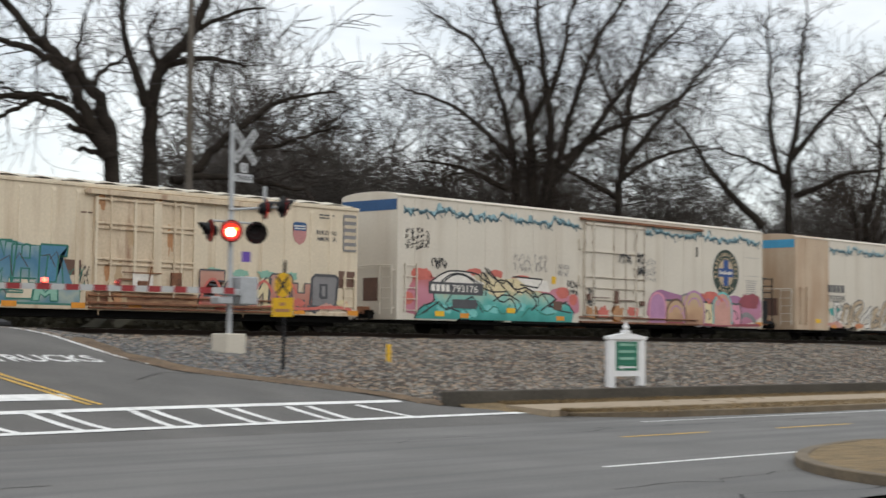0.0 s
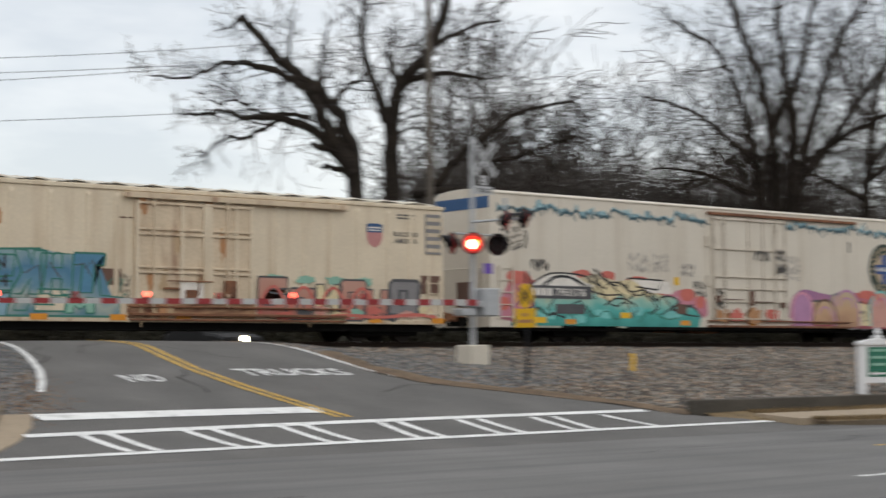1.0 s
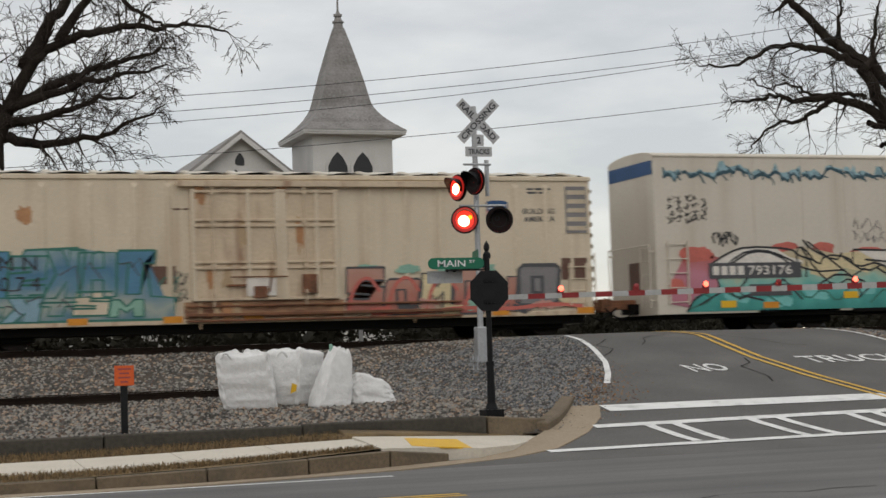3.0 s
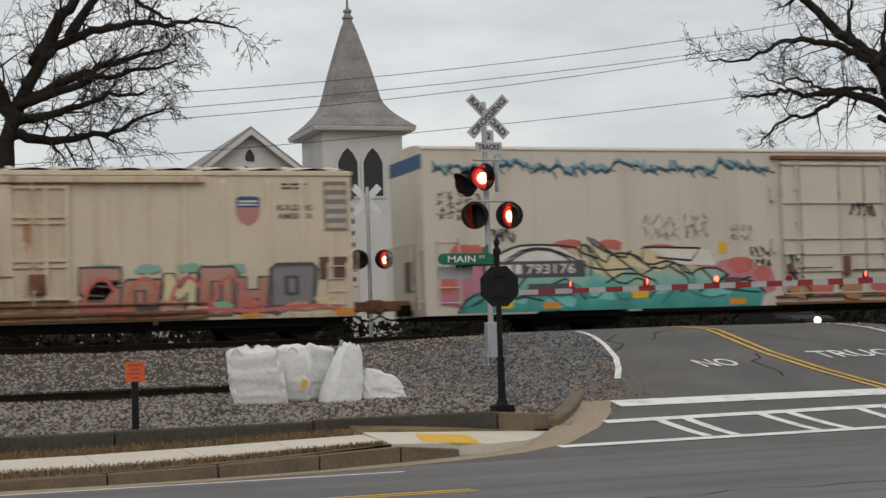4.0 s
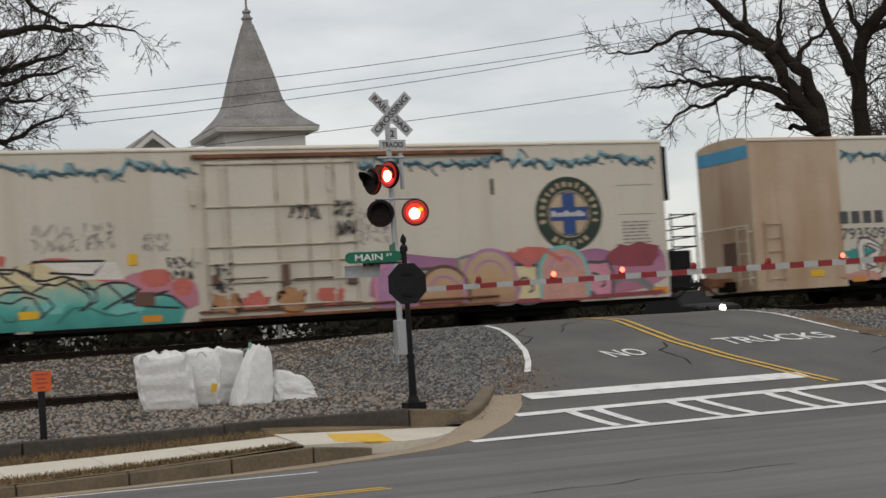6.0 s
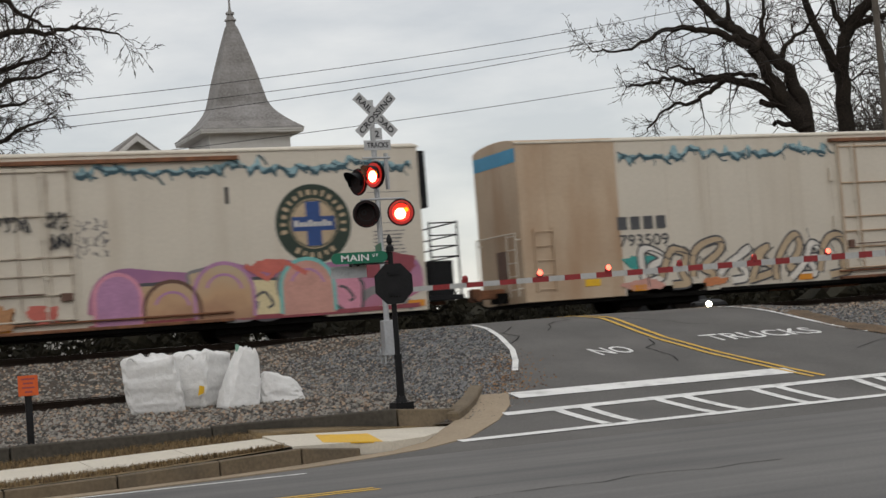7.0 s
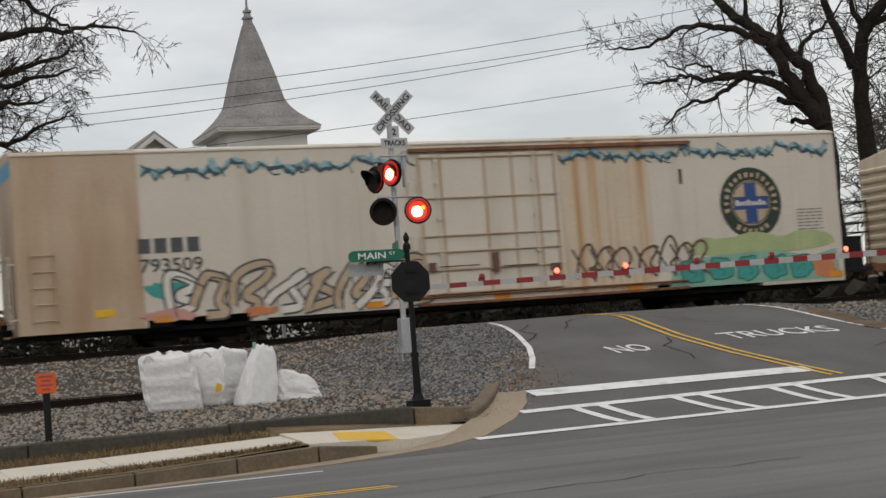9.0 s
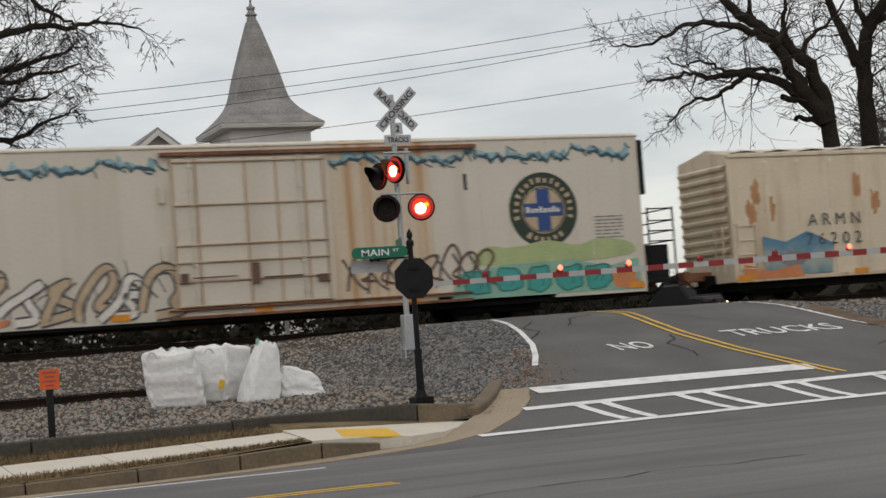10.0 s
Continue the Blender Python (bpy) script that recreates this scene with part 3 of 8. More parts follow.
    tagged(mesh_object("grass_island", bm, "dry_grass", smooth=True), "dead brown grass inside a kerbed island", "grass", kind="structure")


def road_band(bm, x0, y0, x1, y1, width, lift=0.014, n=10):
    """A painted band that follows the road's profile."""
    d = Vector((x1 - x0, y1 - y0)).normalized()
    s = Vector((-d.y, d.x)) * width / 2
    rows = []
    for i in range(n + 1):
        x, y = x0 + (x1 - x0) * i / n, y0 + (y1 - y0) * i / n
        rows.append([road_point(x + s.x, y + s.y, lift), road_point(x - s.x, y - s.y, lift)])
    sheet(bm, rows)


def road_point(x, y, lift):
    xl, xr = curve_at(EDGE_L, max(y, 24.6)), curve_at(EDGE_R, max(y, 24.6))
    k = min(1, max(0, (x - xl) / (xr - xl)))
    crown = crown_at(y) * math.sin(k * math.pi)
    return (x, y, curve_at(ROAD_Z, y) + (0.008 if y > 23.9 else 0) + crown + lift)


def build_markings():
    def band(label, mat, *segs):
        bm = bmesh.new()
        for s in segs:
            road_band(bm, *s)
        return tagged(mesh_object("road_marking", bm, mat), label, "road marking", kind="structure")
    band("white crosswalk edge line painted on the asphalt", "road_white", (10.6, 25.2, 30.6, 25.7, 0.27))
    band("white crosswalk edge line painted on the asphalt", "road_white", (12.4, 27.32, 28.2, 27.6, 0.27))
    for xa, xb in ((13.45, 13.51), (14.01, 14.04), (15.59, 15.69), (16.2, 16.32), (17.75, 17.7), (18.33, 18.32), (20.16, 19.82), (20.66, 20.47), (22.24, 22.0), (22.81, 22.64), (24.35, 24.13), (24.99, 24.71), (26.48, 26.73)):
        band("slanting white crosswalk bar painted on the asphalt", "road_white", (xa, 27.3, xb, 25.45, 0.2))
    band("broad white stop line painted on the asphalt", "road_white", (13.3, 28.78, 19.55, 28.62, 0.55))
    mid = [(19.72, 27.9), (19.5, 28.9), (19.2, 31), (19.1, 33), (19.25, 35), (19.5, 36.6), (19.5, 41)]
    for d in (-0.13, 0.13):
        band("double yellow centre line painted on the asphalt", "road_yellow", *[(a[0] + d, a[1], b[0] + d, b[1], 0.11, 0.014, 4) for a, b in zip(mid, mid[1:])])
    left = [(14.4, 31.0), (14.9, 32.0), (15.4, 33.2), (15.8, 34.6), (16.1, 36), (16.4, 37.6)]
    band("white edge line curving along the street's side", "road_white", *[(*a, *b, 0.13, 0.016, 3) for a, b in zip(left, left[1:])])
    right = [(24.1, 32.0), (23.85, 33.0), (23.75, 34.2), (23.7, 36), (23.7, 38)]
    band("white edge line along the street's side", "road_white", *[(*a, *b, 0.14, 0.016, 3) for a, b in zip(right, right[1:])])
    band("white edge line along the street", "road_white", (-60, 22.75, 7.2, 22.95, 0.13, 0.006))
    band("white edge line along the street", "road_white", (31.4, 22.8, 140, 22.6, 0.13, 0.006))
    band("white edge line along the street", "road_white", (19.4, 14.75, 140, 14.4, 0.14, 0.006))
    for x0, x1 in ((-60, 7.0), (25.9, 28.9), (31.6, 34.9), (37, 140)):
        for d in (0.0, 0.24):
            if x0 > 20 and d: continue
            band("yellow centre line painted on the street", "road_yellow", (x0, 19.3 + d, x1, 19.3 + d, 0.14, 0.006))
    rk = random.Random(12)
    for x, y, d, n in ((13.0, 10.9, 0.0, 22), (16.5, 12.4, 0.12, 20), (21, 20.6, 0.02, 16), (30, 21.4, 0.0, 20), (0, 16.5, 0.03, 22), (18.0, 30.5, 1.2, 5), (21.2, 34.3, 2.4, 6), (17.2, 35.0, 0.6, 5), (22.4, 30.2, 0.2, 7), (15.6, 33.8, 1.0, 5)):
        pts = [(x, y)]
        for k in range(n):
            a = d + rk.gauss(0, 0.35)
            pts.append((pts[-1][0] + 0.55 * math.cos(a), pts[-1][1] + 0.55 * math.sin(a)))
        band("dark irregular crack in the asphalt", "crack", *[(*a, *b, rk.uniform(0.012, 0.04), 0.005 if y < 24 else 0.012, 1) for a, b in zip(pts, pts[1:])])
    for words, x, y, wid in (("NO", 17.3, 32.1, 0.9), ("TRUCKS", 21.5, 32.55, 3.0)):
        ob = lettering("road_words", words, 0.8, wid, Matrix.Identity(4), "road_white", None, 0.0)
        for v in ob.data.vertices:
            v.co = road_point(x + v.co.x, y + v.co.z, 0.016)
        tagged(ob, "worn white capital letters painted on the asphalt", "road marking", kind="structure")


def build_track(y0, x0, x1, top, name, label):
    tr = thing(name, label, "railway track", kind="structure")
    for yr in (y0 - 0.7525, y0 + 0.7525):
        bm = bmesh.new()
        prof = [(-0.07, 0), (0.07, 0), (0.07, 0.012), (0.012, 0.035), (0.012, 0.125), (0.036, 0.135), (0.036, 0.172), (-0.036, 0.172), (-0.036, 0.135), (-0.012, 0.125), (-0.012, 0.035), (-0.07, 0.012)]
        a = [bm.verts.new((x0, yr + p, top - 0.172 + q)) for p, q in prof]
        b = [bm.verts.new((x1, yr + p, top - 0.172 + q)) for p, q in prof]
        for i in range(len(prof)):
            bm.faces.new((a[i], a[(i + 1) % 12], b[(i + 1) % 12], b[i]))
        part("rail", bm, "rail", tr, "brown rusted steel rail")
        part("rail_head", boxes((x0, yr - 0.03, top - 0.002, x1, yr + 0.03, top + 0.002)), "rail_head", tr, "bright worn running surface")
    me = None
    r = random.Random(4)
    for i in range(min(280, int((x1 - x0) / 0.52))):
        x = x0 + 0.3 + i * 0.52
        if 15.4 < x < 24.2 and y0 > 40: continue
        if me is None:
            ob = part("tie", boxes((-0.115, -1.3, -0.18, 0.115, 1.3, 0)), "tie", tr, bevel=0.01)
            me = ob.data
        else:
            ob = new("tie", me)
            ob.parent = tr
        ob.matrix_basis = pose(x, y0 + r.uniform(-0.04, 0.04), top - 0.17, 0, 0, r.uniform(-1, 1))


build_ground()
build_kerbs()
build_markings()
TRACK_Y = 43.45
build_track(TRACK_Y, -40, 100, RAIL_TOP, "main_track", "railway track with rusty rails on timber ties")
build_track(34.6, -40, 9.0, 1.13, "siding_track", "unused siding with dark rusty rails sunk in gravel")


def scatter(name, label, mat, n, region, size, seed):
    """Loose pieces as irregular little blocks, joined."""
    rr = np.random.RandomState(seed)
    base = np.array([(1, 0, 0), (-1, 0, 0), (0, 1, 0), (0, -1, 0), (0, 0, 1), (0, 0, -1)], float)
    tri = np.array([(0, 2, 4), (2, 1, 4), (1, 3, 4), (3, 0, 4), (2, 0, 5), (1, 2, 5), (3, 1, 5), (0, 3, 5)])
    vs, fs, k = [], [], 0
    while k < n:
        x, y, ok = region(rr)
        if not ok: continue
        s = rr.uniform(*size)
        v = base * (rr.uniform(0.6, 1.2, (6, 1)) * s * np.array([1, 1, 0.7]))
        a = rr.uniform(0, 6.28)
        c, d = math.cos(a), math.sin(a)
        v = v @ np.array([(c, d, 0), (-d, c, 0), (0, 0, 1)]) @ np.array([(1, 0, 0), (0, .95, .3), (0, -.3, .95)])
        vs.append(v + (x, y, gravel_z(x, y) + s * 0.15)), fs.append(tri + 6 * k)
        k += 1
    me = bpy.data.meshes.new(name)
    me.from_pydata(np.concatenate(vs).tolist(), [], np.concatenate(fs).tolist())
    me.materials.append(M[mat])
    tagged(new(name, me), label, "gravel", kind="stuff")


def left_bed(rr):
    y = 27.25 + 14.2 * rr.rand() ** 1.4
    x = rr.uniform(-2.5, curve_at(EDGE_L, y) + 0.25)
    return x, y, True


def right_bed(rr):
    y = 27.25 + 14.2 * rr.rand() ** 1.2
    xr = curve_at(EDGE_R, y)
    x = xr - 0.2 + 50 * rr.rand() ** 1.5
    return x, y, x > 28.5 or y > 29


def corner_bed(rr):
    y = 28.0 + 5 * rr.rand()
    x = curve_at(EDGE_L, y) + rr.normal(0, 0.5)
    return x, y, x < curve_at(EDGE_L, y) + 1.2 and x > 12.6


scatter("ballast_stones", "loose grey broken stones of the railway ballast", "stone", 26000, left_bed, (0.025, 0.062), 1)
scatter("ballast_stones", "loose brown and grey broken stones of the railway ballast", "stone_red", 9000, left_bed, (0.025, 0.06), 2)
scatter("ballast_stones", "loose grey broken stones of the railway ballast", "stone", 26000, right_bed, (0.03, 0.07), 3)
scatter("ballast_stones", "loose brown and grey broken stones of the railway ballast", "stone_red", 12000, right_bed, (0.03, 0.07), 5)
def road_bed(rr):
    y = 29.0 + 9.5 * rr.rand()
    x = curve_at(EDGE_L, y) - abs(rr.normal(0, 2.2)) + 0.1
    return x, y, x > 8.2 + 0.5 * noise.noise((y, x, 0)) and not (y < 30.2 and x < 11.5)


def road_bed_far(rr):
    y = 30.5 + 8.0 * rr.rand()
    x = curve_at(EDGE_R, y) + abs(rr.normal(0, 2.6)) + 0.3
    return x, y, True


scatter("ballast_stones", "fresh blue-grey crushed stone beside the crossing street", "stone_blue", 15000, road_bed, (0.022, 0.055), 12)
scatter("ballast_stones", "fresh blue-grey crushed stone beside the crossing street", "stone_blue", 9000, road_bed_far, (0.025, 0.06), 13)
scatter("leaf_litter", "scattered dead brown leaves and chips at the road's edge", "leaf_litter", 1500, corner_bed, (0.02, 0.06), 6)


def grass(name, label, n, region, seed):
    """Short dead blades, joined."""
    rr = np.random.RandomState(seed)
    vs, fs = [], []
    for k in range(n):
        x, y, z = region(rr)
        a, h, w = rr.uniform(0, 6.28), rr.uniform(0.03, 0.09), rr.uniform(0.006, 0.014)
        lx, ly = rr.normal(0, 0.03, 2)
        vs += [(x - w * math.cos(a), y - w * math.sin(a), z - 0.01), (x + w * math.cos(a), y + w * math.sin(a), z - 0.01), (x + lx, y + ly, z + h)]
        fs.append((3 * k, 3 * k + 1, 3 * k + 2))
    me = bpy.data.meshes.new(name)
    me.from_pydata(vs, [], fs)
    me.materials.append(M["dry_blade"])
    tagged(new(name, me), label, "grass", kind="stuff")


def left_verge(rr):
    x = rr.uniform(-1, 7.4)
    s = np.interp(x, [-20, 0, 2.8, 5, 7, 8.6, 12], [0.0, 0.0, 0.02, 0.06, 0.12, 0.15, 0.18])
    y = rr.uniform(26.1, 26.93) if rr.rand() < 0.55 else rr.uniform(23.65 + max(0, x - 3) * 0.2, 24.55 + max(0, x - 4) * 0.06)
    return x, y, 0.16 + s + max(0, y - 24) * 0.03 + max(0, y - 26.1) * 0.09


def right_verge(rr):
    x = 31 + 40 * rr.rand() ** 1.5
    y = rr.uniform(26.35, 26.93) if rr.rand() < 0.5 else rr.uniform(23.75 + max(0, 34 - x) * 0.3, 24.9)
    return x, y, 0.13 + 0.2 * max(0, (y - 23.7) / 3.3)


grass("grass_blades", "dead brown grass blades along the sidewalk", 16000, left_verge, 21)
grass("grass_blades", "dead brown grass blades along the sidewalk", 16000, right_verge, 22)
grass("grass_blades", "dead brown grass blades on the kerbed island", 6000, lambda rr: (lambda u, v: (21 + 9 * u, 9.2 + 5.5 * v * u ** 0.5, 0.15))(rr.rand(), rr.rand()), 23)

# ---- the freight train ----
def decal(name, pts, mat, parent, lift=0.006, label=""):
    """A patch of paint on a car's side, from (x, z) points."""
    bm = bmesh.new()
    f = bm.faces.new([bm.verts.new((x, -lift, z)) for x, z in pts])
    bmesh.ops.triangulate(bm, faces=[f], ngon_method="EAR_CLIP")
    ob = part(name, bm, mat, parent, label, normals=False)
    return ob


def underframe(car, L, seat_y, xt0):
    """Trucks, wheels, couplers and the dark gear below the floor."""
    wheels = []
    for xt in (xt0, L - xt0):
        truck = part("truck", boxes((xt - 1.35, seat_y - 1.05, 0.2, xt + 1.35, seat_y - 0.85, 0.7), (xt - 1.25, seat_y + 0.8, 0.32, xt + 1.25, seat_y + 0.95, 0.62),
                                    (xt - 0.25, seat_y - 1.1, 0.22, xt + 0.25, seat_y + 1.1, 0.66), (xt - 1.2, seat_y - 1.0, 0.36, xt - 0.6, seat_y - 0.78, 0.56), (xt + 0.6, seat_y - 1.0, 0.36, xt + 1.2, seat_y - 0.78, 0.56)), "under", car, "cast steel truck, near black with the shade below the car", bevel=0.03)
        for xa in (xt - 0.88, xt + 0.88):
            bm = bmesh.new()
            for s in (-1, 1):
                tube(bm, (0, s * 0.69, 0), (0, s * 0.81, 0), 0.46, 0.455, 28)
                tube(bm, (0, s * 0.66, 0), (0, s * 0.69, 0), 0.485, 0.485, 28)
                tube(bm, (0, s * 0.81, 0), (0, s * 0.86, 0), 0.16, 0.12, 16)
                for k in range(5):
                    a = k * math.tau / 5
                    tube(bm, (0.27 * math.cos(a), s * 0.8, 0.27 * math.sin(a)), (0.27 * math.cos(a), s * 0.825, 0.27 * math.sin(a)), 0.05, 0.05, 6)
            tube(bm, (0, -0.95, 0), (0, 0.95, 0), 0.075, 0.075, 12)
            ws = part("wheelset", bm, "wheel", car, "steel wheels on an axle")
            ws.matrix_basis = pose(xa, seat_y, 0.46)
            wheels.append((ws, xa, seat_y))
    part("centre_sill", boxes((-0.3, seat_y - 0.3, 0.55, L + 0.3, seat_y + 0.3, 0.85), (4.2, seat_y - 1.25, 0.6, L - 4.2, seat_y - 1.1, 0.84), (4.2, seat_y + 1.1, 0.6, L - 4.2, seat_y + 1.25, 0.84)), "under", car)
    bm = boxes((L * 0.42, seat_y - 1.0, 0.34, L * 0.42 + 1.4, seat_y - 0.5, 0.66), (L * 0.6, seat_y - 0.9, 0.4, L * 0.6 + 0.8, seat_y - 0.45, 0.64))
    tube(bm, (L * 0.35, seat_y - 0.7, 0.52), (L * 0.35 + 0.9, seat_y - 0.7, 0.52), 0.17, 0.17, 14)
    tube(bm, (4.0, seat_y - 0.9, 0.5), (L - 4, seat_y - 0.9, 0.5), 0.02, 0.02, 6)
    part("brake_gear", bm, "rust", car, "rusty air tank, valves and brake rods")
    for x, d in ((0, -1), (L, 1)):
        bm = boxes((min(x, x + d * 0.85), seat_y - 0.12, 0.7, max(x, x + d * 0.85), seat_y + 0.12, 0.98), (min(x + d * 0.8, x + d * 1.05), seat_y - 0.2, 0.64, max(x + d * 0.8, x + d * 1.05), seat_y + 0.2, 1.02))
        part("coupler", bm, "rust", car, "rusty knuckle coupler", bevel=0.03)
        bm = bmesh.new()
        p = [Vector((x + d * (0.1 + 0.18 * k), seat_y - 0.45, 0.75 - 0.32 * math.sin(k / 6 * math.pi))) for k in range(7)]
        for a, b in zip(p, p[1:]):
            tube(bm, a, b, 0.028, 0.028, 8)
        part("air_hose", bm, "under", car, "black rubber air hose")
    return wheels


def ladder(car, x, w, z0, z1, n, y=-0.06, mat="car_cream"):
    bm = boxes((x, y - 0.02, z0 - 0.08, x + 0.045, y + 0.03, z1 + 0.1), (x + w, y - 0.02, z0 - 0.08, x + w + 0.045, y + 0.03, z1 + 0.1))
    for i in range(n):
        z = z0 + (z1 - z0) * i / (n - 1)
        tube(bm, (x, y, z), (x + w + 0.04, y, z), 0.016, 0.016, 6)
        box(bm, x - 0.02, y, z - 0.03, x + 0.06, 0.02, z + 0.03), box(bm, x + w - 0.02, y, z - 0.03, x + w + 0.06, 0.02, z + 0.03)
    part("ladder", bm, mat, car, "steel grab ladder on the car's corner")


def step_loop(car, x, w=0.5):
    bm = bmesh.new()
    for a, b in (((x, 0.05, 0.58), (x, 0.05, 0.28)), ((x + w, 0.05, 0.58), (x + w, 0.05, 0.28)), ((x, 0.05, 0.28), (x + w, 0.05, 0.28))):
        tube(bm, a, b, 0.018, 0.018, 6)
    part("stirrup_step", bm, "under", car, "steel stirrup step")


def reefer_old(name, label, L=18.65, W=2.9, top=4.4, sheet_mat="car_cream"):
    """An older ribbed refrigerator car with one wide plug door."""
    car = thing(name, label, "railcar", group="train cars")
    wheels = underframe(car, L, W / 2, 2.1)
    prof = [(0.0, 0.58), (0.0, top - 0.02), (0.1, top + 0.04), (W / 2, top + 0.22), (W - 0.1, top + 0.04), (W, top - 0.02), (W, 0.58)]
    bm = bmesh.new()
    a = [bm.verts.new((0, y, z)) for y, z in prof]
    b = [bm.verts.new((L, y, z)) for y, z in prof]
    bm.faces.new(a[::-1]), bm.faces.new(b)
    for i in range(len(prof)):
        j = (i + 1) % len(prof)
        bm.faces.new((a[i], a[j], b[j], b[i]))
    part("body", bm, sheet_mat, car, bevel=0.02)
    # raised roof panels with cross ribs
    for i in range(15):
        x = 0.25 + i * (L - 0.5) / 15
        bm = bmesh.new()
        w = (L - 0.5) / 15 - 0.22
        rows = [[(x + w * k, y, z + 0.012 + 0.06 * math.sin(min(1, max(0, k)) * math.pi)) for k in (0, .2, .5, .8, 1)] for y, z in prof[2:5]]
        sheet(bm, rows)
        part("roof_panel", bm, "roof_metal", car)
    for i in range(16):
        x = 0.14 + i * (L - 0.5) / 15
        bm = bmesh.new()
        rows = [[(x, y, z + 0.02), (x + 0.03, y, z + 0.075), (x + 0.16, y, z + 0.075), (x + 0.19, y, z + 0.02)] for y, z in ((0.05, top - 0.01), (W / 2, top + 0.23), (W - 0.05, top))]
        sheet(bm, rows)
        part("roof_rib", bm, "roof_metal" if sheet_mat == "car_cream" else sheet_mat, car)
    part("eave_rail", boxes((-0.02, -0.05, top - 0.1, L + 0.02, 0.02, top + 0.015)), sheet_mat, car, bevel=0.012)
    for x in (1.3, 2.45, 3.63, 4.78, 5.93, 6.8, 12.2, 13.2, 14.2, 15.2, 16.4, 17.3):
        if x > L - 0.5: continue
        bm = bmesh.new()
        z1, z0 = top - 0.3, 0.66
        v = [bm.verts.new(c) for c in ((x - 0.09, 0.004, z0), (x - 0.05, -0.045, z0), (x + 0.05, -0.045, z0), (x + 0.09, 0.004, z0), (x - 0.09, 0.004, z1 + 0.12), (x - 0.05, -0.045, z1), (x + 0.05, -0.045, z1), (x + 0.09, 0.004, z1 + 0.12))]
        for f in ((0, 1, 5, 4), (1, 2, 6, 5), (2, 3, 7, 6), (4, 5, 6, 7)):
            bm.faces.new([v[i] for i in f])
        part("rib", bm, sheet_mat, car)
    part("floor_gear", boxes((0.2, 0.2, 0.34, L - 0.2, W - 0.2, 0.59)), "under", car, "underframe, near black with the shade below the car")
    part("side_sill", boxes((0, -0.05, 0.56, L, 0.02, 0.68)), "car_cream_rust", car, "rust-stained side sill", bevel=0.01)
    # door opening: track, frame, plug door
    x0, x1 = 7.35, 11.25
    part("door_track", boxes((7.0, -0.16, top - 0.27, 14.7, 0.0, top - 0.16), (7.0, -0.2, top - 0.3, 14.7, -0.15, top - 0.14)), "car_cream_rust", car, "rusty upper door rail", bevel=0.01)
    part("door_sill", boxes((7.2, -0.2, 0.74, 14.7, 0.0, 0.82), (7.2, -0.14, 0.98, 14.7, 0.0, 1.03), (7.2, -0.16, 0.6, 14.7, 0.0, 0.66)), "rust", car, "rusted lower door rails", bevel=0.01)
    part("threshold", boxes((7.15, -0.06, 0.68, 11.4, 0.0, 1.12)), "sill_rust", car, "rust-streaked panel under the door")
    door = part("door", boxes((x0, -0.1, 1.14, x1, 0.0, top - 0.36)), "car_cream_rust", car, "cream plug door streaked with rust", bevel=0.015)
    for x in (x0, x0 + 1.45, x0 + 2.2, x1 - 0.62, x1 - 0.1):
        part("door_stile", boxes((x, -0.16, 1.14, x + (0.32 if x == x0 + 2.2 else 0.1), -0.1, top - 0.36)), "car_cream", door, bevel=0.01)
    for z in (1.14, 1.95, 2.1, 3.05, 3.2, top - 0.46):
        part("door_rail", boxes((x0, -0.16, z, x1, -0.1, z + 0.07)), "car_cream_rust", door, bevel=0.01)
    for x in (x0 + 0.55, x1 - 0.9):
        bm = bmesh.new()
        tube(bm, (x, -0.19, 1.0), (x, -0.19, top - 0.3), 0.024, 0.024, 8)
        for z in (1.3, 2.0, 3.1, top - 0.5):
            box(bm, x - 0.05, -0.22, z, x + 0.05, -0.14, z + 0.1)
        part("lock_rod", bm, "car_cream_rust", door, "vertical locking rod")
    bm = boxes((x0 + 1.6, -0.24, 1.2, x0 + 1.95, -0.14, 1.5), (x0 + 2.9, -0.22, 1.3, x0 + 3.3, -0.14, 1.8), (x0 + 0.9, -0.2, 1.5, x0 + 1.4, -0.14, 1.56))
    tube(bm, (x0 + 1.0, -0.2, 1.75), (x0 + 2.5, -0.2, 1.75), 0.02, 0.02, 6)
    tube(bm, (x0 + 2.0, -0.2, 1.35), (x0 + 2.1, -0.2, 1.95), 0.025, 0.025, 6)
    part("door_gear", bm, "rust", door, "rusty door latch and crank", bevel=0.008)
    part("door_patch", boxes((x0 + 1.42, -0.165, 1.25, x0 + 2.2, -0.155, 1.72)), "p_white", door, "pale repainted patch")
    ladder(car, 0.12, 0.62, 0.95, 2.25, 4)
    ladder(car, L - 0.72, 0.5, 0.9, 1.9, 4)
    step_loop(car, 0.12), step_loop(car, L - 0.65)
    # corrugated end
    for xe, d in ((0, -1), (L, 1)):
        for i in range(9):
            z = 1.55 + i * 0.31
            bm = bmesh.new()
            pr = [(0, z - 0.12), (0.1, z - 0.05), (0.11, z + 0.03), (0, z + 0.1)]
            sheet(bm, [[(xe + d * q, y, zz) for q, zz in pr] for y in (0.12, W - 0.12)])
            part("end_rib", bm, sheet_mat, car)
        tube_bm = bmesh.new()
        for y in (0.25, 0.7):
            tube(tube_bm, (xe + d * 0.2, y, 0.9), (xe + d * 0.2, y, 2.3), 0.02, 0.02, 6)
        for k in range(4):
            tube(tube_bm, (xe + d * 0.2, 0.25, 0.95 + k * 0.42), (xe + d * 0.2, 0.7, 0.95 + k * 0.42), 0.016, 0.016, 6)
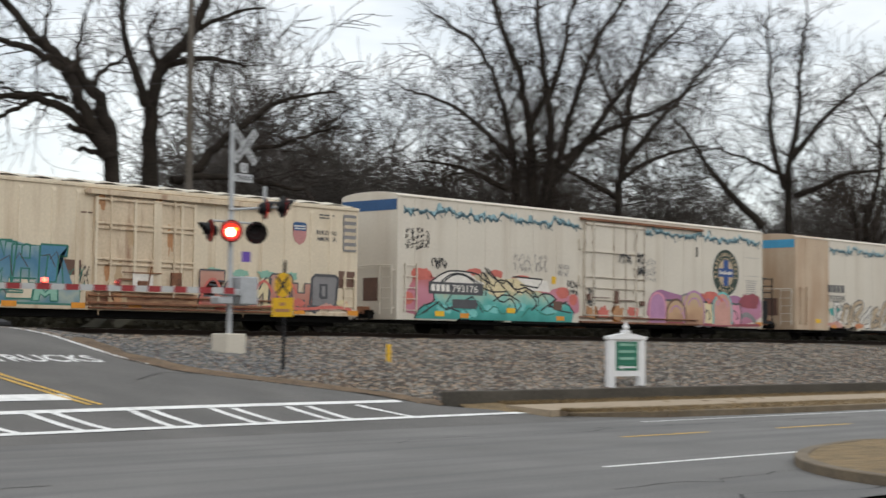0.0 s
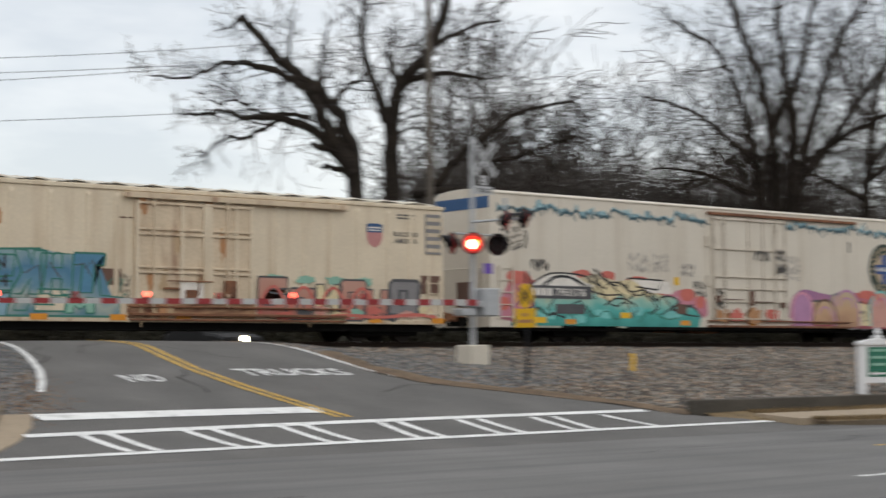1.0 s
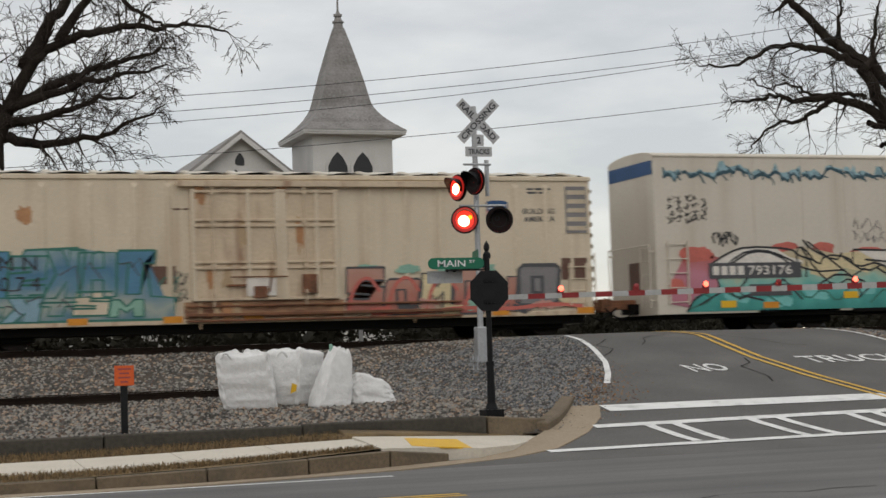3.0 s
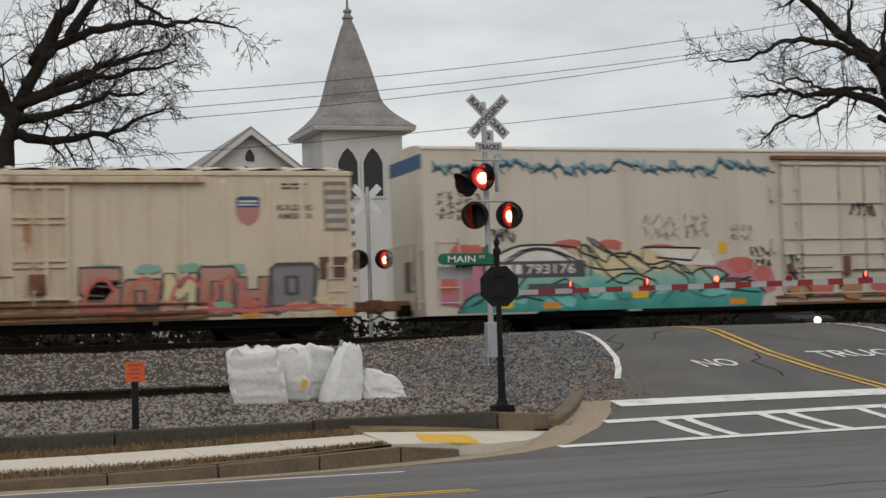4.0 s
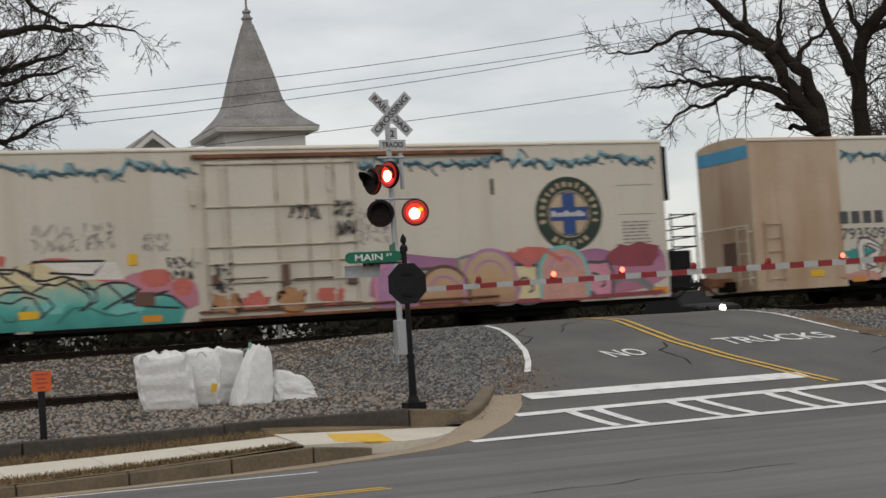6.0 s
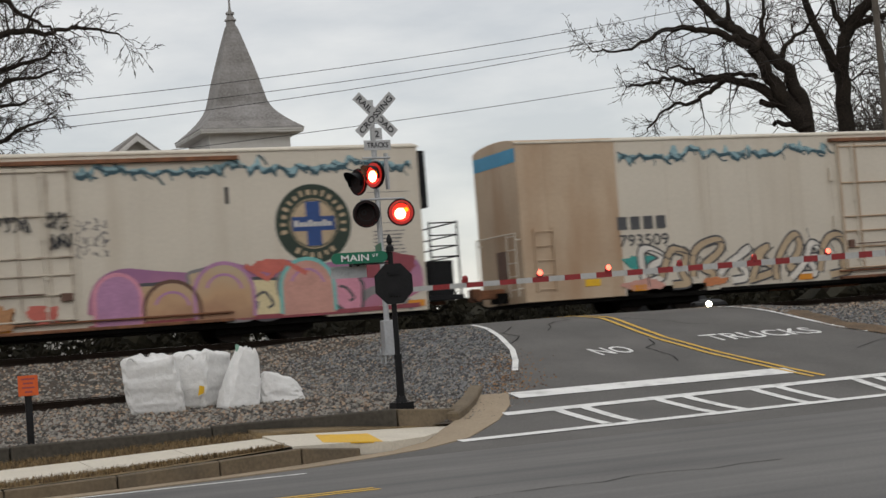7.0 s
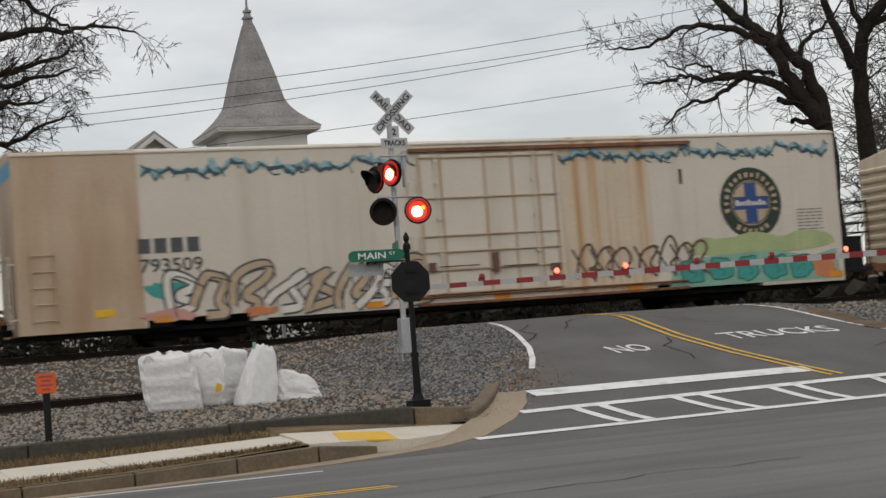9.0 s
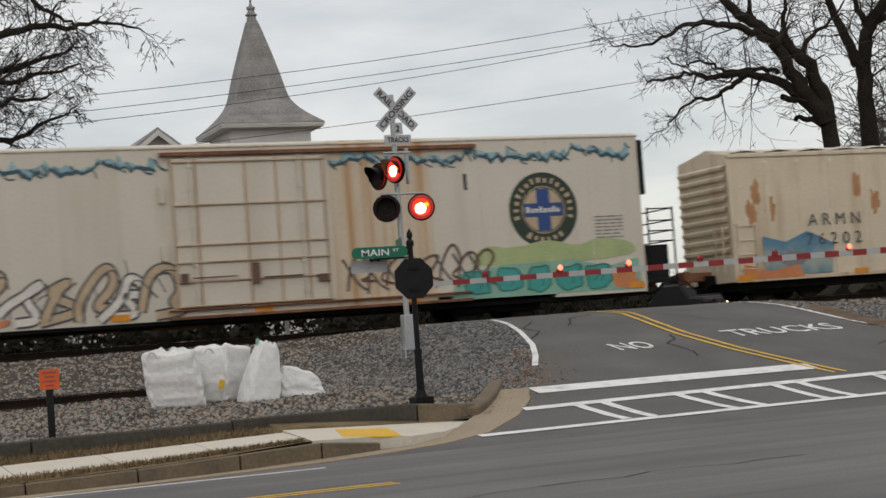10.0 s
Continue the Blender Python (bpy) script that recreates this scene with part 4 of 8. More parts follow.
        part("end_ladder", tube_bm, sheet_mat, car)
    for x in (0.02, 4.2, 6.6, 8.7, 12.9, 15.6, L - 0.52):
        part("reflector", boxes((x + (0.0 if x < 1 else 0.0), -0.062, 0.6, x + 0.6 if x in (0.02,) else x + 0.5, -0.05, 0.77)), "orange_tape", car, "orange reflective strip")
    return car, wheels, L


def arc_pts(cx, cz, r, a0, a1, n=24, sx=1.0):
    return [(cx + sx * r * math.cos(a0 + (a1 - a0) * k / n), cz + r * math.sin(a0 + (a1 - a0) * k / n)) for k in range(n + 1)]


def ring_mesh(cx, cz, r0, r1, n=40, lift=0.008, a0=0.0, a1=math.tau):
    bm = bmesh.new()
    rows = [[(x, -lift, z) for x, z in arc_pts(cx, cz, r, a0, a1, n)] for r in (r0, r1)]
    sheet(bm, rows)
    return bm


def reefer_new(name, label, L=24.75, W=3.0, top=5.05, left_mat="car_white", right_mat="car_white", band="p_navy"):
    """A long smooth-sided refrigerator car with a round roof and a machinery end."""
    car = thing(name, label, "railcar", group="train cars")
    wheels = underframe(car, L, W / 2, 4.6)
    roof = [(0.0, top)] + [(W / 2 - W / 2 * math.cos(a), top + 0.2 * math.sin(a)) for a in np.linspace(0.35, math.pi - 0.35, 9)] + [(W, top)]
    prof = [(0.0, 0.5)] + roof + [(W, 0.5)]
    def shell(x0, x1, low, mat, nm):
        bm = bmesh.new()
        p = [(0.0, low)] + roof + [(W, low)]
        a = [bm.verts.new((x0, y, z)) for y, z in p]
        b = [bm.verts.new((x1, y, z)) for y, z in p]
        bm.faces.new(a[::-1]), bm.faces.new(b)
        for i in range(len(p)):
            j = (i + 1) % len(p)
            bm.faces.new((a[i], a[j], b[j], b[i]))
        return part(nm, bm, mat, car, bevel=0.012)
    cuts = [(0.0, 3.2, 0.5, left_mat), (3.2, 3.25, 0.5, "car_white"), (3.25, 6.0, 0.72, "car_white"), (6.0, 10.7, 0.5, "car_white"), (10.7, 15.3, 0.5, "car_white"), (15.3, 18.2, 0.5, right_mat), (18.2, 21.8, 0.72, "car_white"), (21.8, L, 0.5, "car_white")]
    for i, (a, b, low, mt) in enumerate(cuts):
        shell(a, b, low, mt, "body_panel")
    for x in (0.9, 3.2, 4.85, 6.3, 7.7, 9.2, 16.7, 18.2, 19.7, 23.1):
        part("seam", boxes((x - 0.014, -0.012, 0.75, x + 0.014, 0.0, top - 0.06)), "car_white" if not (left_mat == "car_tan" and x < 3.0) else "car_tan", car)
    part("roof_edge", boxes((-0.03, -0.035, top - 0.03, L + 0.03, 0.03, top + 0.03)), "roof_metal", car, "dark weathered roof edge", bevel=0.012)
    # Sill and floor slab carry the under-car shade in their colour.
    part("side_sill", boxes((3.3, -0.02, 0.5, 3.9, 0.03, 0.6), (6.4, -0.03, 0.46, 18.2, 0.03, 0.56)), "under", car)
    part("floor_gear", boxes((0.1, 0.15, 0.4, L - 0.1, W - 0.15, 0.52)), "under", car, "underframe, near black with the shade below the car")
    x0, x1 = 10.95, 15.15
    door_trim = "car_tan" if left_mat == "car_tan" else "door_dirty"
    part("door_track", boxes((10.7, -0.15, top - 0.24, 19.6, 0.0, top - 0.13)), "rust", car, "brown stained upper door rail", bevel=0.01)
    part("door_sill", boxes((10.7, -0.17, 0.56, 19.2, 0.0, 0.64), (10.7, -0.13, 0.78, 19.2, 0.0, 0.83)), "rust", car, "rusted lower door rails", bevel=0.01)
    door = part("door", boxes((x0, -0.09, 0.86, x1, 0.0, top - 0.3)), "car_white", car, "white plug door with raised frames", bevel=0.015)
    for x in (x0, x0 + 0.62, x0 + 1.95, x1 - 1.4, x1 - 0.62, x1 - 0.09):
        part("door_stile", boxes((x, -0.13, 0.86, x + 0.06, -0.09, top - 0.3)), door_trim, door, bevel=0.01)
    for z in (0.86, 1.5, 2.0, 2.45, 3.5, top - 0.42):
        part("door_rail", boxes((x0, -0.15, z, x1, -0.09, z + 0.045)), door_trim, door, bevel=0.01)
    for x in (x0 + 0.5, x1 - 0.75):
        bm = bmesh.new()
        tube(bm, (x, -0.17, 0.9), (x, -0.17, top - 0.26), 0.022, 0.022, 8)
        for z in (1.1, 1.9, 2.9, 3.9, top - 0.55):
            box(bm, x - 0.045, -0.2, z, x + 0.045, -0.12, z + 0.09)
        part("lock_rod", bm, "car_white", door, "vertical locking rod")
    bm = boxes((x0 + 0.1, -0.2, 1.5, x0 + 0.3, -0.12, 1.75), (x1 - 0.4, -0.2, 1.35, x1 - 0.1, -0.12, 1.55), (x0 + 2.0, -0.22, 1.4, x0 + 2.2, -0.12, 1.95))
    tube(bm, (x0 + 0.4, -0.18, 1.62), (x0 + 1.6, -0.18, 1.62), 0.02, 0.02, 6)
    tube(bm, (x0 + 2.3, -0.18, 1.55), (x0 + 3.4, -0.18, 1.55), 0.02, 0.02, 6)
    part("door_gear", bm, "p_brown", door, "dark door latch and crank", bevel=0.008)
    for z in (2.1, 3.6):
        part("hinge", boxes((10.62, -0.1, z, 10.75, 0.0, z + 0.42)), "car_white", car, bevel=0.01)
    ladder(car, 0.35, 0.6, 0.85, 2.5, 5, mat="car_tan" if left_mat == "car_tan" else "car_white")
    step_loop(car, 0.4, 0.55)
    # left end: coloured band, hatch, railings
    part("end_band", boxes((-0.012, 0.06, top - 0.52, -0.002, W - 0.06, top - 0.12)), band, car, "blue band across the car's end")
    part("end_hatch", boxes((-0.02, 1.0, 1.2, -0.005, 1.75, 2.05)), "p_brown", car, "dark opening in the car's end")
    bm = bmesh.new()
    for y in (0.15, 0.75, 2.85):
        tube(bm, (-0.14, y, 0.7), (-0.14, y, 2.5), 0.022, 0.022, 6)
    tube(bm, (-0.14, 0.15, 2.5), (-0.14, 2.85, 2.5), 0.022, 0.022, 6)
    for k in range(5):
        tube(bm, (-0.14, 0.15, 0.9 + k * 0.38), (-0.14, 0.75, 0.9 + k * 0.38), 0.016, 0.016, 6)
    for y in (0.15, 2.85):
        box(bm, -0.14, y - 0.02, 2.3, 0.0, y + 0.02, 2.34), box(bm, -0.14, y - 0.02, 0.9, 0.0, y + 0.02, 0.94)
    part("end_railing", bm, "car_white", car, "steel rails and rungs on the car's end")
    # right end: dark cooling unit high up, platform with railings
    unit = part("cooling_unit", boxes((L, 0.25, 3.35, L + 0.32, W - 0.25, top - 0.1)), "black_paint", car, "black cooling unit with grilles", bevel=0.02)
    for k in range(6):
        part("grille_bar", boxes((L + 0.315, 0.3, 3.5 + k * 0.22, L + 0.335, W - 0.3, 3.56 + k * 0.22)), "grey_black", unit)
    part("platform", boxes((L, 0.1, 0.75, L + 1.15, W - 0.1, 0.88)), "black_paint", car, "black steel end platform", bevel=0.01)
    part("generator", boxes((L + 0.1, 0.3, 0.88, L + 0.95, 1.6, 1.85)), "black_paint", car, "black generator box on the end platform", bevel=0.02)
    part("fuel_tank", boxes((L + 0.2, 1.7, 0.88, L + 0.9, 2.6, 1.5)), "grey_black", car, bevel=0.04)
    bm = bmesh.new()
    for x in (L + 0.25, L + 1.08):
        for y in (0.14, W - 0.14):
            tube(bm, (x, y, 0.85), (x, y, 2.95), 0.03, 0.03, 8)
    for z in (1.95, 2.25, 2.55, 2.9):
        tube(bm, (L + 0.25, 0.14, z), (L + 1.08, 0.14, z), 0.022, 0.022, 6)
        tube(bm, (L + 1.08, 0.14, z), (L + 1.08, W - 0.14, z), 0.022, 0.022, 6)
    part("platform_railing", bm, "black_paint", car, "black tubular railing round the platform")
    # garland of dripping blue paint under the roof
    r = random.Random(17)
    for a, b in ((0.3 if left_mat != "car_tan" else 3.3, 10.65), (15.3, 24.6)):
        # swags of about 0.7 m between peaks every 3.3 m, ragged and drawn in short slanting strokes
        wash, dark, x = bmesh.new(), bmesh.new(), a
        up, dn = [], []
        while x < b:
            u = ((x + 1.2) % 3.4) / 3.4
            mid = top - 0.26 - 0.22 * min(1.0, u * 2.6) - 0.2 * abs((x / 0.62) % 1.0 - 0.5) + r.uniform(-0.04, 0.04)
            spike = 0.3 if r.random() < 0.1 else r.uniform(0.05, 0.15)
            drip = r.uniform(0.1, 0.2) if r.random() < 0.3 else r.uniform(0.0, 0.07)
            up.append((x, min(top - 0.12, mid + spike))), dn.append((x, mid - drip))
            x += r.uniform(0.08, 0.15)
        sheet(wash, [[(x, -0.007, z) for x, z in up], [(x, -0.007, z) for x, z in dn]])
        part("garland", wash, "p_garland", car, "dripping blue spray paint along the roof line")
        sheet(dark, [[(x, -0.0105, z + r.uniform(0.05, 0.1)) for x, z in dn], [(x, -0.0105, z - r.uniform(0.0, 0.05)) for x, z in dn]])
        part("garland_edge", dark, "p_garland_dk", car, "dark lower edge of the spray paint")
        for x, z in up[::3]:
            stroke(car, [(x, z), (x + r.uniform(0.05, 0.2), z - r.uniform(0.1, 0.25)), (x + r.uniform(0.1, 0.35), z - r.uniform(0.15, 0.35))], r.uniform(0.03, 0.06), "p_garland_dk", 0.0125, name="garland_stroke", smooth=1)
    for x in (3.4, 9.2, 13.0, 17.2, L - 0.6):
        part("reflector", boxes((x, -0.03, 0.62, x + 0.5, -0.022, 0.8)), "orange_tape", car, "orange reflective strip")
    return car, wheels, L


def round_emblem(car, cx, cz, r):
    em = part("emblem", ring_mesh(cx, cz, 0.02, r, 48, 0.008), "p_logo_green", car, "round dark green railway emblem with a blue cross")
    part("emblem_ring", ring_mesh(cx, cz, r * 0.61, r * 0.635, 48, 0.012), "p_buff", em)
    part("emblem_field", ring_mesh(cx, cz, 0.02, r * 0.58, 40, 0.011), "p_buff", em, "buff centre of the emblem")
    for q in range(8):
        x = cx - r * 0.5 + q * r * 0.125
        part("emblem_bar", boxes((x, -0.0205, cz - r * 0.07, x + r * 0.085, -0.0185, cz + r * (0.04 if q % 3 else 0.09))), "p_white", em)
    part("emblem_cross", boxes((cx - r * 0.19, -0.018, cz - r * 0.56, cx + r * 0.19, -0.014, cz + r * 0.56), (cx - r * 0.56, -0.0175, cz - r * 0.18, cx + r * 0.56, -0.0145, cz + r * 0.18)), "p_logo_blue", em, "blue cross")
    for k in range(26):
        a = k * math.tau / 26
        if 3.55 < a < 3.95 or 5.4 < a < 5.8: continue
        bm = bmesh.new()
        q = 0.045 * r * (1 + (k * 7 % 5) * 0.12)
        v = []
        for da, rr in ((-q / r, 0.73), (q / r, 0.73), (q / r, 0.73 + 0.12 + 0.02 * (k % 3)), (-q / r, 0.73 + 0.12 + 0.02 * (k % 3))):
            v.append(bm.verts.new((cx + r * rr * math.cos(a + da), -0.0135, cz + r * rr * math.sin(a + da))))
        bm.faces.new(v)
        part("emblem_mark", bm, "p_buff", em)


def blob(car, cx, cz, w, h, mat, seed, lift=0.006, spike=0.15, n=22, name="spray_paint", label=""):
    r = random.Random(seed)
    pts = []
    for k in range(n):
        a = k * math.tau / n
        q = 1 + r.uniform(-spike, spike)
        c, s = math.cos(a), math.sin(a)
        pts.append((cx + w / 2 * q * math.copysign(abs(c) ** 0.75, c), cz + h / 2 * q * math.copysign(abs(s) ** 0.75, s)))
    return decal(name, pts, mat, car, lift, label)


def stroke(car, pts, width, mat="p_black", lift=0.012, name="spray_line", smooth=3):
    """A sprayed line of even width through (x, z) points."""
    p = [Vector((x, z)) for x, z in pts]
    for _ in range(smooth if len(p) > 2 else 0):
        q = [p[0]]
        for a, b in zip(p, p[1:]):
            q += [a * 0.75 + b * 0.25, a * 0.25 + b * 0.75]
        p = q + [p[-1]]
        if len(p) > 120: break
    bm = bmesh.new()
    rows = [[], []]
    for i, a in enumerate(p):
        d = (p[min(i + 1, len(p) - 1)] - p[max(0, i - 1)])
        d = d.normalized() if d.length > 1e-6 else Vector((1, 0))
        s = Vector((-d.y, d.x)) * width / 2
        rows[0].append((a.x + s.x, -lift, a.y + s.y)), rows[1].append((a.x - s.x, -lift, a.y - s.y))
    sheet(bm, rows)
    return part(name, bm, mat, car, normals=False)


def rounded(pts, times=2):
    """A closed outline with its corners cut again and again."""
    for _ in range(times):
        pts = [((a[0] * p + b[0] * q), (a[1] * p + b[1] * q)) for a, b in zip(pts, pts[1:] + pts[:1]) for p, q in ((0.75, 0.25), (0.25, 0.75))]
    return pts


def scribble(car, cx, cz, w, h, seed, width=0.03, mat="p_black", n=16):
    r = random.Random(seed)
    pts, x = [], cx - w / 2
    for k in range(n):
        pts.append((x + r.uniform(-0.12, 0.12) * w / 3, cz + r.uniform(-h / 2, h / 2)))
        x += w / n
    stroke(car, pts, width, mat, name="tag_scribble", smooth=2)


def tag_rows(car, cx, cz, w, h, seed, rows_=2, glyphs=5, width=0.028, mat="p_black", lift=0.0135):
    """Hand-sprayed writing that cannot be read: rows of small slanting loops and hooks."""
    r = random.Random(seed)
    gw, gh = w / glyphs, h / rows_
    for j in range(rows_):
        for i in range(glyphs):
            x, z = cx - w / 2 + gw * (i + 0.1 + r.uniform(-0.1, 0.1)), cz + h / 2 - gh * (j + 0.9) + r.uniform(-0.06, 0.06) * h
            for _ in range(2):
                pts = [(x + gw * r.uniform(0, 0.95) + gh * 0.08 * q, z + gh * v) for q, v in enumerate(r.sample((0.0, 0.15, 0.4, 0.6, 0.85, 1.0), r.choice((3, 4))))]
                stroke(car, pts, width * r.uniform(0.7, 1.2), mat, lift, name="tag_glyph", smooth=1)


def block_letters(car, x0, x1, z0, z1, word, fill, line, lift, width=0.06):
    """Square spray-can letters, stepped and outlined; word picks the shapes."""
    kinds = {
        "t": [(0, 1), (0, .7), (.3, .7), (.3, 0), (.7, 0), (.7, .7), (1, .7), (1, 1)],
        "h": [(0, 0), (0, 1), (.35, 1), (.35, .62), (.65, .62), (.65, 1), (1, 1), (1, 0), (.65, 0), (.65, .35), (.35, .35), (.35, 0)],
        "s": [(0, 0), (0, .3), (.6, .3), (.6, .4), (0, .45), (0, 1), (1, 1), (1, .72), (.4, .72), (.4, .62), (1, .58), (1, 0)],
        "k": [(0, 0), (0, 1), (.4, 1), (.4, .65), (.65, 1), (1, 1), (.7, .5), (1, 0), (.6, 0), (.4, .35), (.4, 0)],
        "o": [(0, .1), (0, .9), (.1, 1), (.9, 1), (1, .9), (1, .1), (.9, 0), (.1, 0)],
        "m": [(0, 0), (.05, 1), (.3, 1), (.5, .6), (.7, 1), (.95, 1), (1, 0), (.72, 0), (.68, .5), (.5, .25), (.32, .5), (.28, 0)],
    }
    r = random.Random(len(word) * 7 + int(x0 * 10))
    w = (x1 - x0) / len(word)
    for i, ch in enumerate(word):
        lo, hi = z0 + r.uniform(-0.08, 0.1), z1 + r.uniform(-0.25, 0.15)
        lean = r.uniform(0.0, 0.18)
        turn, tip = r.random() < 0.6, r.random() < 0.6       # turned about, so that they stay mere shapes
        shape = [(1 - u if turn else u, 1 - v if tip else v) for u, v in kinds[ch]]
        pts = [(x0 + w * (i - 0.04 + 1.06 * u + lean * v), lo + (hi - lo) * v) for u, v in shape]
        decal("spray_letter", pts, fill[i % len(fill)], car, lift + 0.0012 * i)
        stroke(car, pts + [pts[0]], width, line, lift + 0.011, smooth=0)
        if ch == "o":
            stroke(car, [(x0 + w * (i + 0.4), lo + 0.3 * (hi - lo)), (x0 + w * (i + 0.4), lo + 0.7 * (hi - lo)), (x0 + w * (i + 0.65), lo + 0.7 * (hi - lo)), (x0 + w * (i + 0.65), lo + 0.3 * (hi - lo)), (x0 + w * (i + 0.4), lo + 0.3 * (hi - lo))], width * 1.3, line, lift + 0.011, smooth=0)


def letter_shape(car, cx, cz, w, h, seed, fill, lift=0.009, line=0.05, line_mat="p_black", hole=True):
    """A bulging spray-can letter: fill, outline and an inner eye."""
    r = random.Random(seed)
    n = 14
    pts = []
    for k in range(n):
        a = k * math.tau / n + 0.2
        q = 1 + r.uniform(-0.22, 0.2)
        c, s = math.cos(a), math.sin(a)
        pts.append((cx + w / 2 * q * math.copysign(abs(c) ** 0.6, c), cz + h / 2 * q * math.copysign(abs(s) ** 0.6, s)))
    decal("spray_letter", pts, fill, car, lift)
    stroke(car, pts + [pts[0], pts[1]], line, line_mat, lift + 0.004, smooth=2)
    if hole:
        a = r.uniform(0, 3)
        stroke(car, [(cx - w * 0.2, cz + h * r.uniform(-0.2, 0.2)), (cx, cz + h * r.uniform(0, 0.25)), (cx + w * 0.2, cz + h * r.uniform(-0.25, 0.2)), (cx + w * 0.05, cz - h * 0.25)], line * 0.8, line_mat, lift + 0.004, smooth=2)


def stencil(car, x, z, w, rows_, h=0.05, gap=0.1, mat="p_char", seed=1):
    """Small data lettering too fine to read: short bars."""
    r = random.Random(seed)
    for k in range(rows_):
        xx = x
        while xx < x + w - 0.08:
            b = min(r.uniform(0.12, 0.4), x + w - xx)
            part("stencil_bar", boxes((xx, -0.0135, z - k * gap - h, xx + b, -0.0125, z - k * gap)), mat, car)
            xx += b + 0.05


cars = []
boxcar_lead = reefer_old("box_car", "maroon boxcar with ribbed sides in the train", L=16.0, top=4.75, sheet_mat="p_maroon")
cars.append((boxcar_lead, -38.6))
armn_a = reefer_old("refrigerator_car", "cream ribbed refrigerator car with rust and blue spray paint")
cars.append((armn_a, -20.66))
bnsf_a = reefer_new("refrigerator_car", "long white refrigerator car covered in pink and teal spray paint")
cars.append((bnsf_a, 0.0))
bnsf_b = reefer_new("refrigerator_car", "long white refrigerator car with a tan end and rust streaks", left_mat="car_tan", right_mat="car_white_rusty", band="p_sky")
cars.append((bnsf_b, 27.75))
armn_b = reefer_old("refrigerator_car", "cream ribbed refrigerator car with corrugated ends and sprayed base")
cars.append((armn_b, 55.5))


def paint_cars():
    # cream car with the blue piece
    c = armn_a[0]
    L = armn_a[2]
    r = random.Random(5)
    shape = [(0.78, 0.7), (6.9, 0.7), (6.9, 1.25), (6.3, 1.3), (6.2, 2.3), (5.5, 2.35), (5.0, 2.45), (4.6, 2.3), (4.5, 2.55), (3.2, 2.5), (3.0, 2.2), (2.2, 2.3), (1.8, 2.65), (1.3, 2.6), (1.25, 2.85), (0.78, 2.85)]
    decal("spray_piece", shape, "f_blue", c, 0.05, "large blue and green spray-painted piece of square letters")
    stroke(c, shape + [shape[0]], 0.06, "p_green", 0.0515, smooth=0)
    block_letters(c, 0.95, 6.3, 1.3, 2.35, "thskht", ("f_blue", "p_blue", "f_blue", "f_blue"), "p_green", 0.0525, 0.06)
    block_letters(c, 0.85, 6.1, 0.75, 1.3, "shktsm", ("p_mint", "f_blue", "p_blue_lt", "f_blue", "car_cream"), "p_green", 0.0525, 0.05)
    for k in range(14):
        x, z = r.uniform(0.9, 5.9), r.uniform(0.9, 2.2)
        stroke(c, [(x, z), (x + r.uniform(0.1, 0.5), z + r.uniform(-0.05, 0.25)), (x + r.uniform(0.3, 0.6), z - r.uniform(0.0, 0.4))], 0.035, "p_char", 0.0655, smooth=0)
    tag_rows(c, 6.75, 1.4, 0.6, 0.7, 71, 2, 2, 0.03, "p_green"), tag_rows(c, 7.05, 1.5, 0.35, 0.8, 72, 4, 3, 0.02)
    lettering("reporting_mark", "A R M N", 0.36, 1.95, pose(2.5, -0.068, 2.17), "p_black", c, bold=0.0)
    lettering("car_number", "7 6 9 0 7 4", 0.36, 2.1, pose(2.5, -0.068, 1.66), "p_black", c, bold=0.0)
    part("dark_patch", boxes((6.3, -0.012, 1.6, 6.95, -0.008, 2.06)), "p_brown", c, "dark brown repair patch")
    blob(c, 3.2, 3.4, 0.36, 0.45, "p_rust_patch", 3, 0.008, 0.3, name="rust_patch")
    blob(c, 2.0, 3.3, 0.8, 0.2, "p_rust_patch2", 4, 0.006, 0.3, name="rust_patch")
    blob(c, 2.05, 3.0, 0.8, 0.15, "p_rust_patch2", 5, 0.006, 0.3, name="rust_patch")
    block_letters(c, 11.5, 16.4, 0.72, 1.85, "somoh", ("f_salmon", "f_salmon", "p_cream", "f_salmon"), "p_char", 0.052, 0.06)
    for k, x in enumerate((11.9, 13.0, 14.1, 15.2)):
        blob(c, x + 0.2, 1.9, 0.6, 0.25, "p_mint", 60 + k, 0.049, 0.3)
        stroke(c, [(x - 0.4, 0.8), (x - 0.2, 1.5), (x + 0.2, 1.75), (x + 0.5, 1.3)], 0.09, "p_coral", 0.064)
    block_letters(c, 16.35, 17.5, 0.8, 1.85, "o", ("p_grey",), "p_char", 0.052, 0.1)
    stroke(c, [(16.6, 0.75), (17.0, 0.95), (17.6, 0.8), (18.1, 1.05)], 0.12, "p_salmon", 0.064)
    for k in range(9):
        blob(c, 12.4 + k * 0.68, 0.78 + 0.1 * (k % 3), 0.5, 0.25, ("p_coral", "p_char", "p_salmon", "p_cream", "p_mint")[k % 5], 260 + k, 0.064, 0.4)
    stroke(c, [(12.3, 0.8), (13.5, 0.72), (14.8, 0.85), (16, 0.75), (17.4, 0.9), (18.3, 0.8)], 0.1, "p_coral", 0.066)
    for k in range(16):
        xx = r.uniform(7.2, 14.4)
        blob(c, xx, r.choice((4.05, 3.0, 1.9, 1.0)) - 0.15, r.uniform(0.08, 0.3), r.uniform(0.3, 0.8), "p_rust_patch2" if k % 3 else "p_rust_patch", 280 + k, 0.007 if not 7.35 < xx < 11.25 else 0.103, 0.45, name="rust_patch")
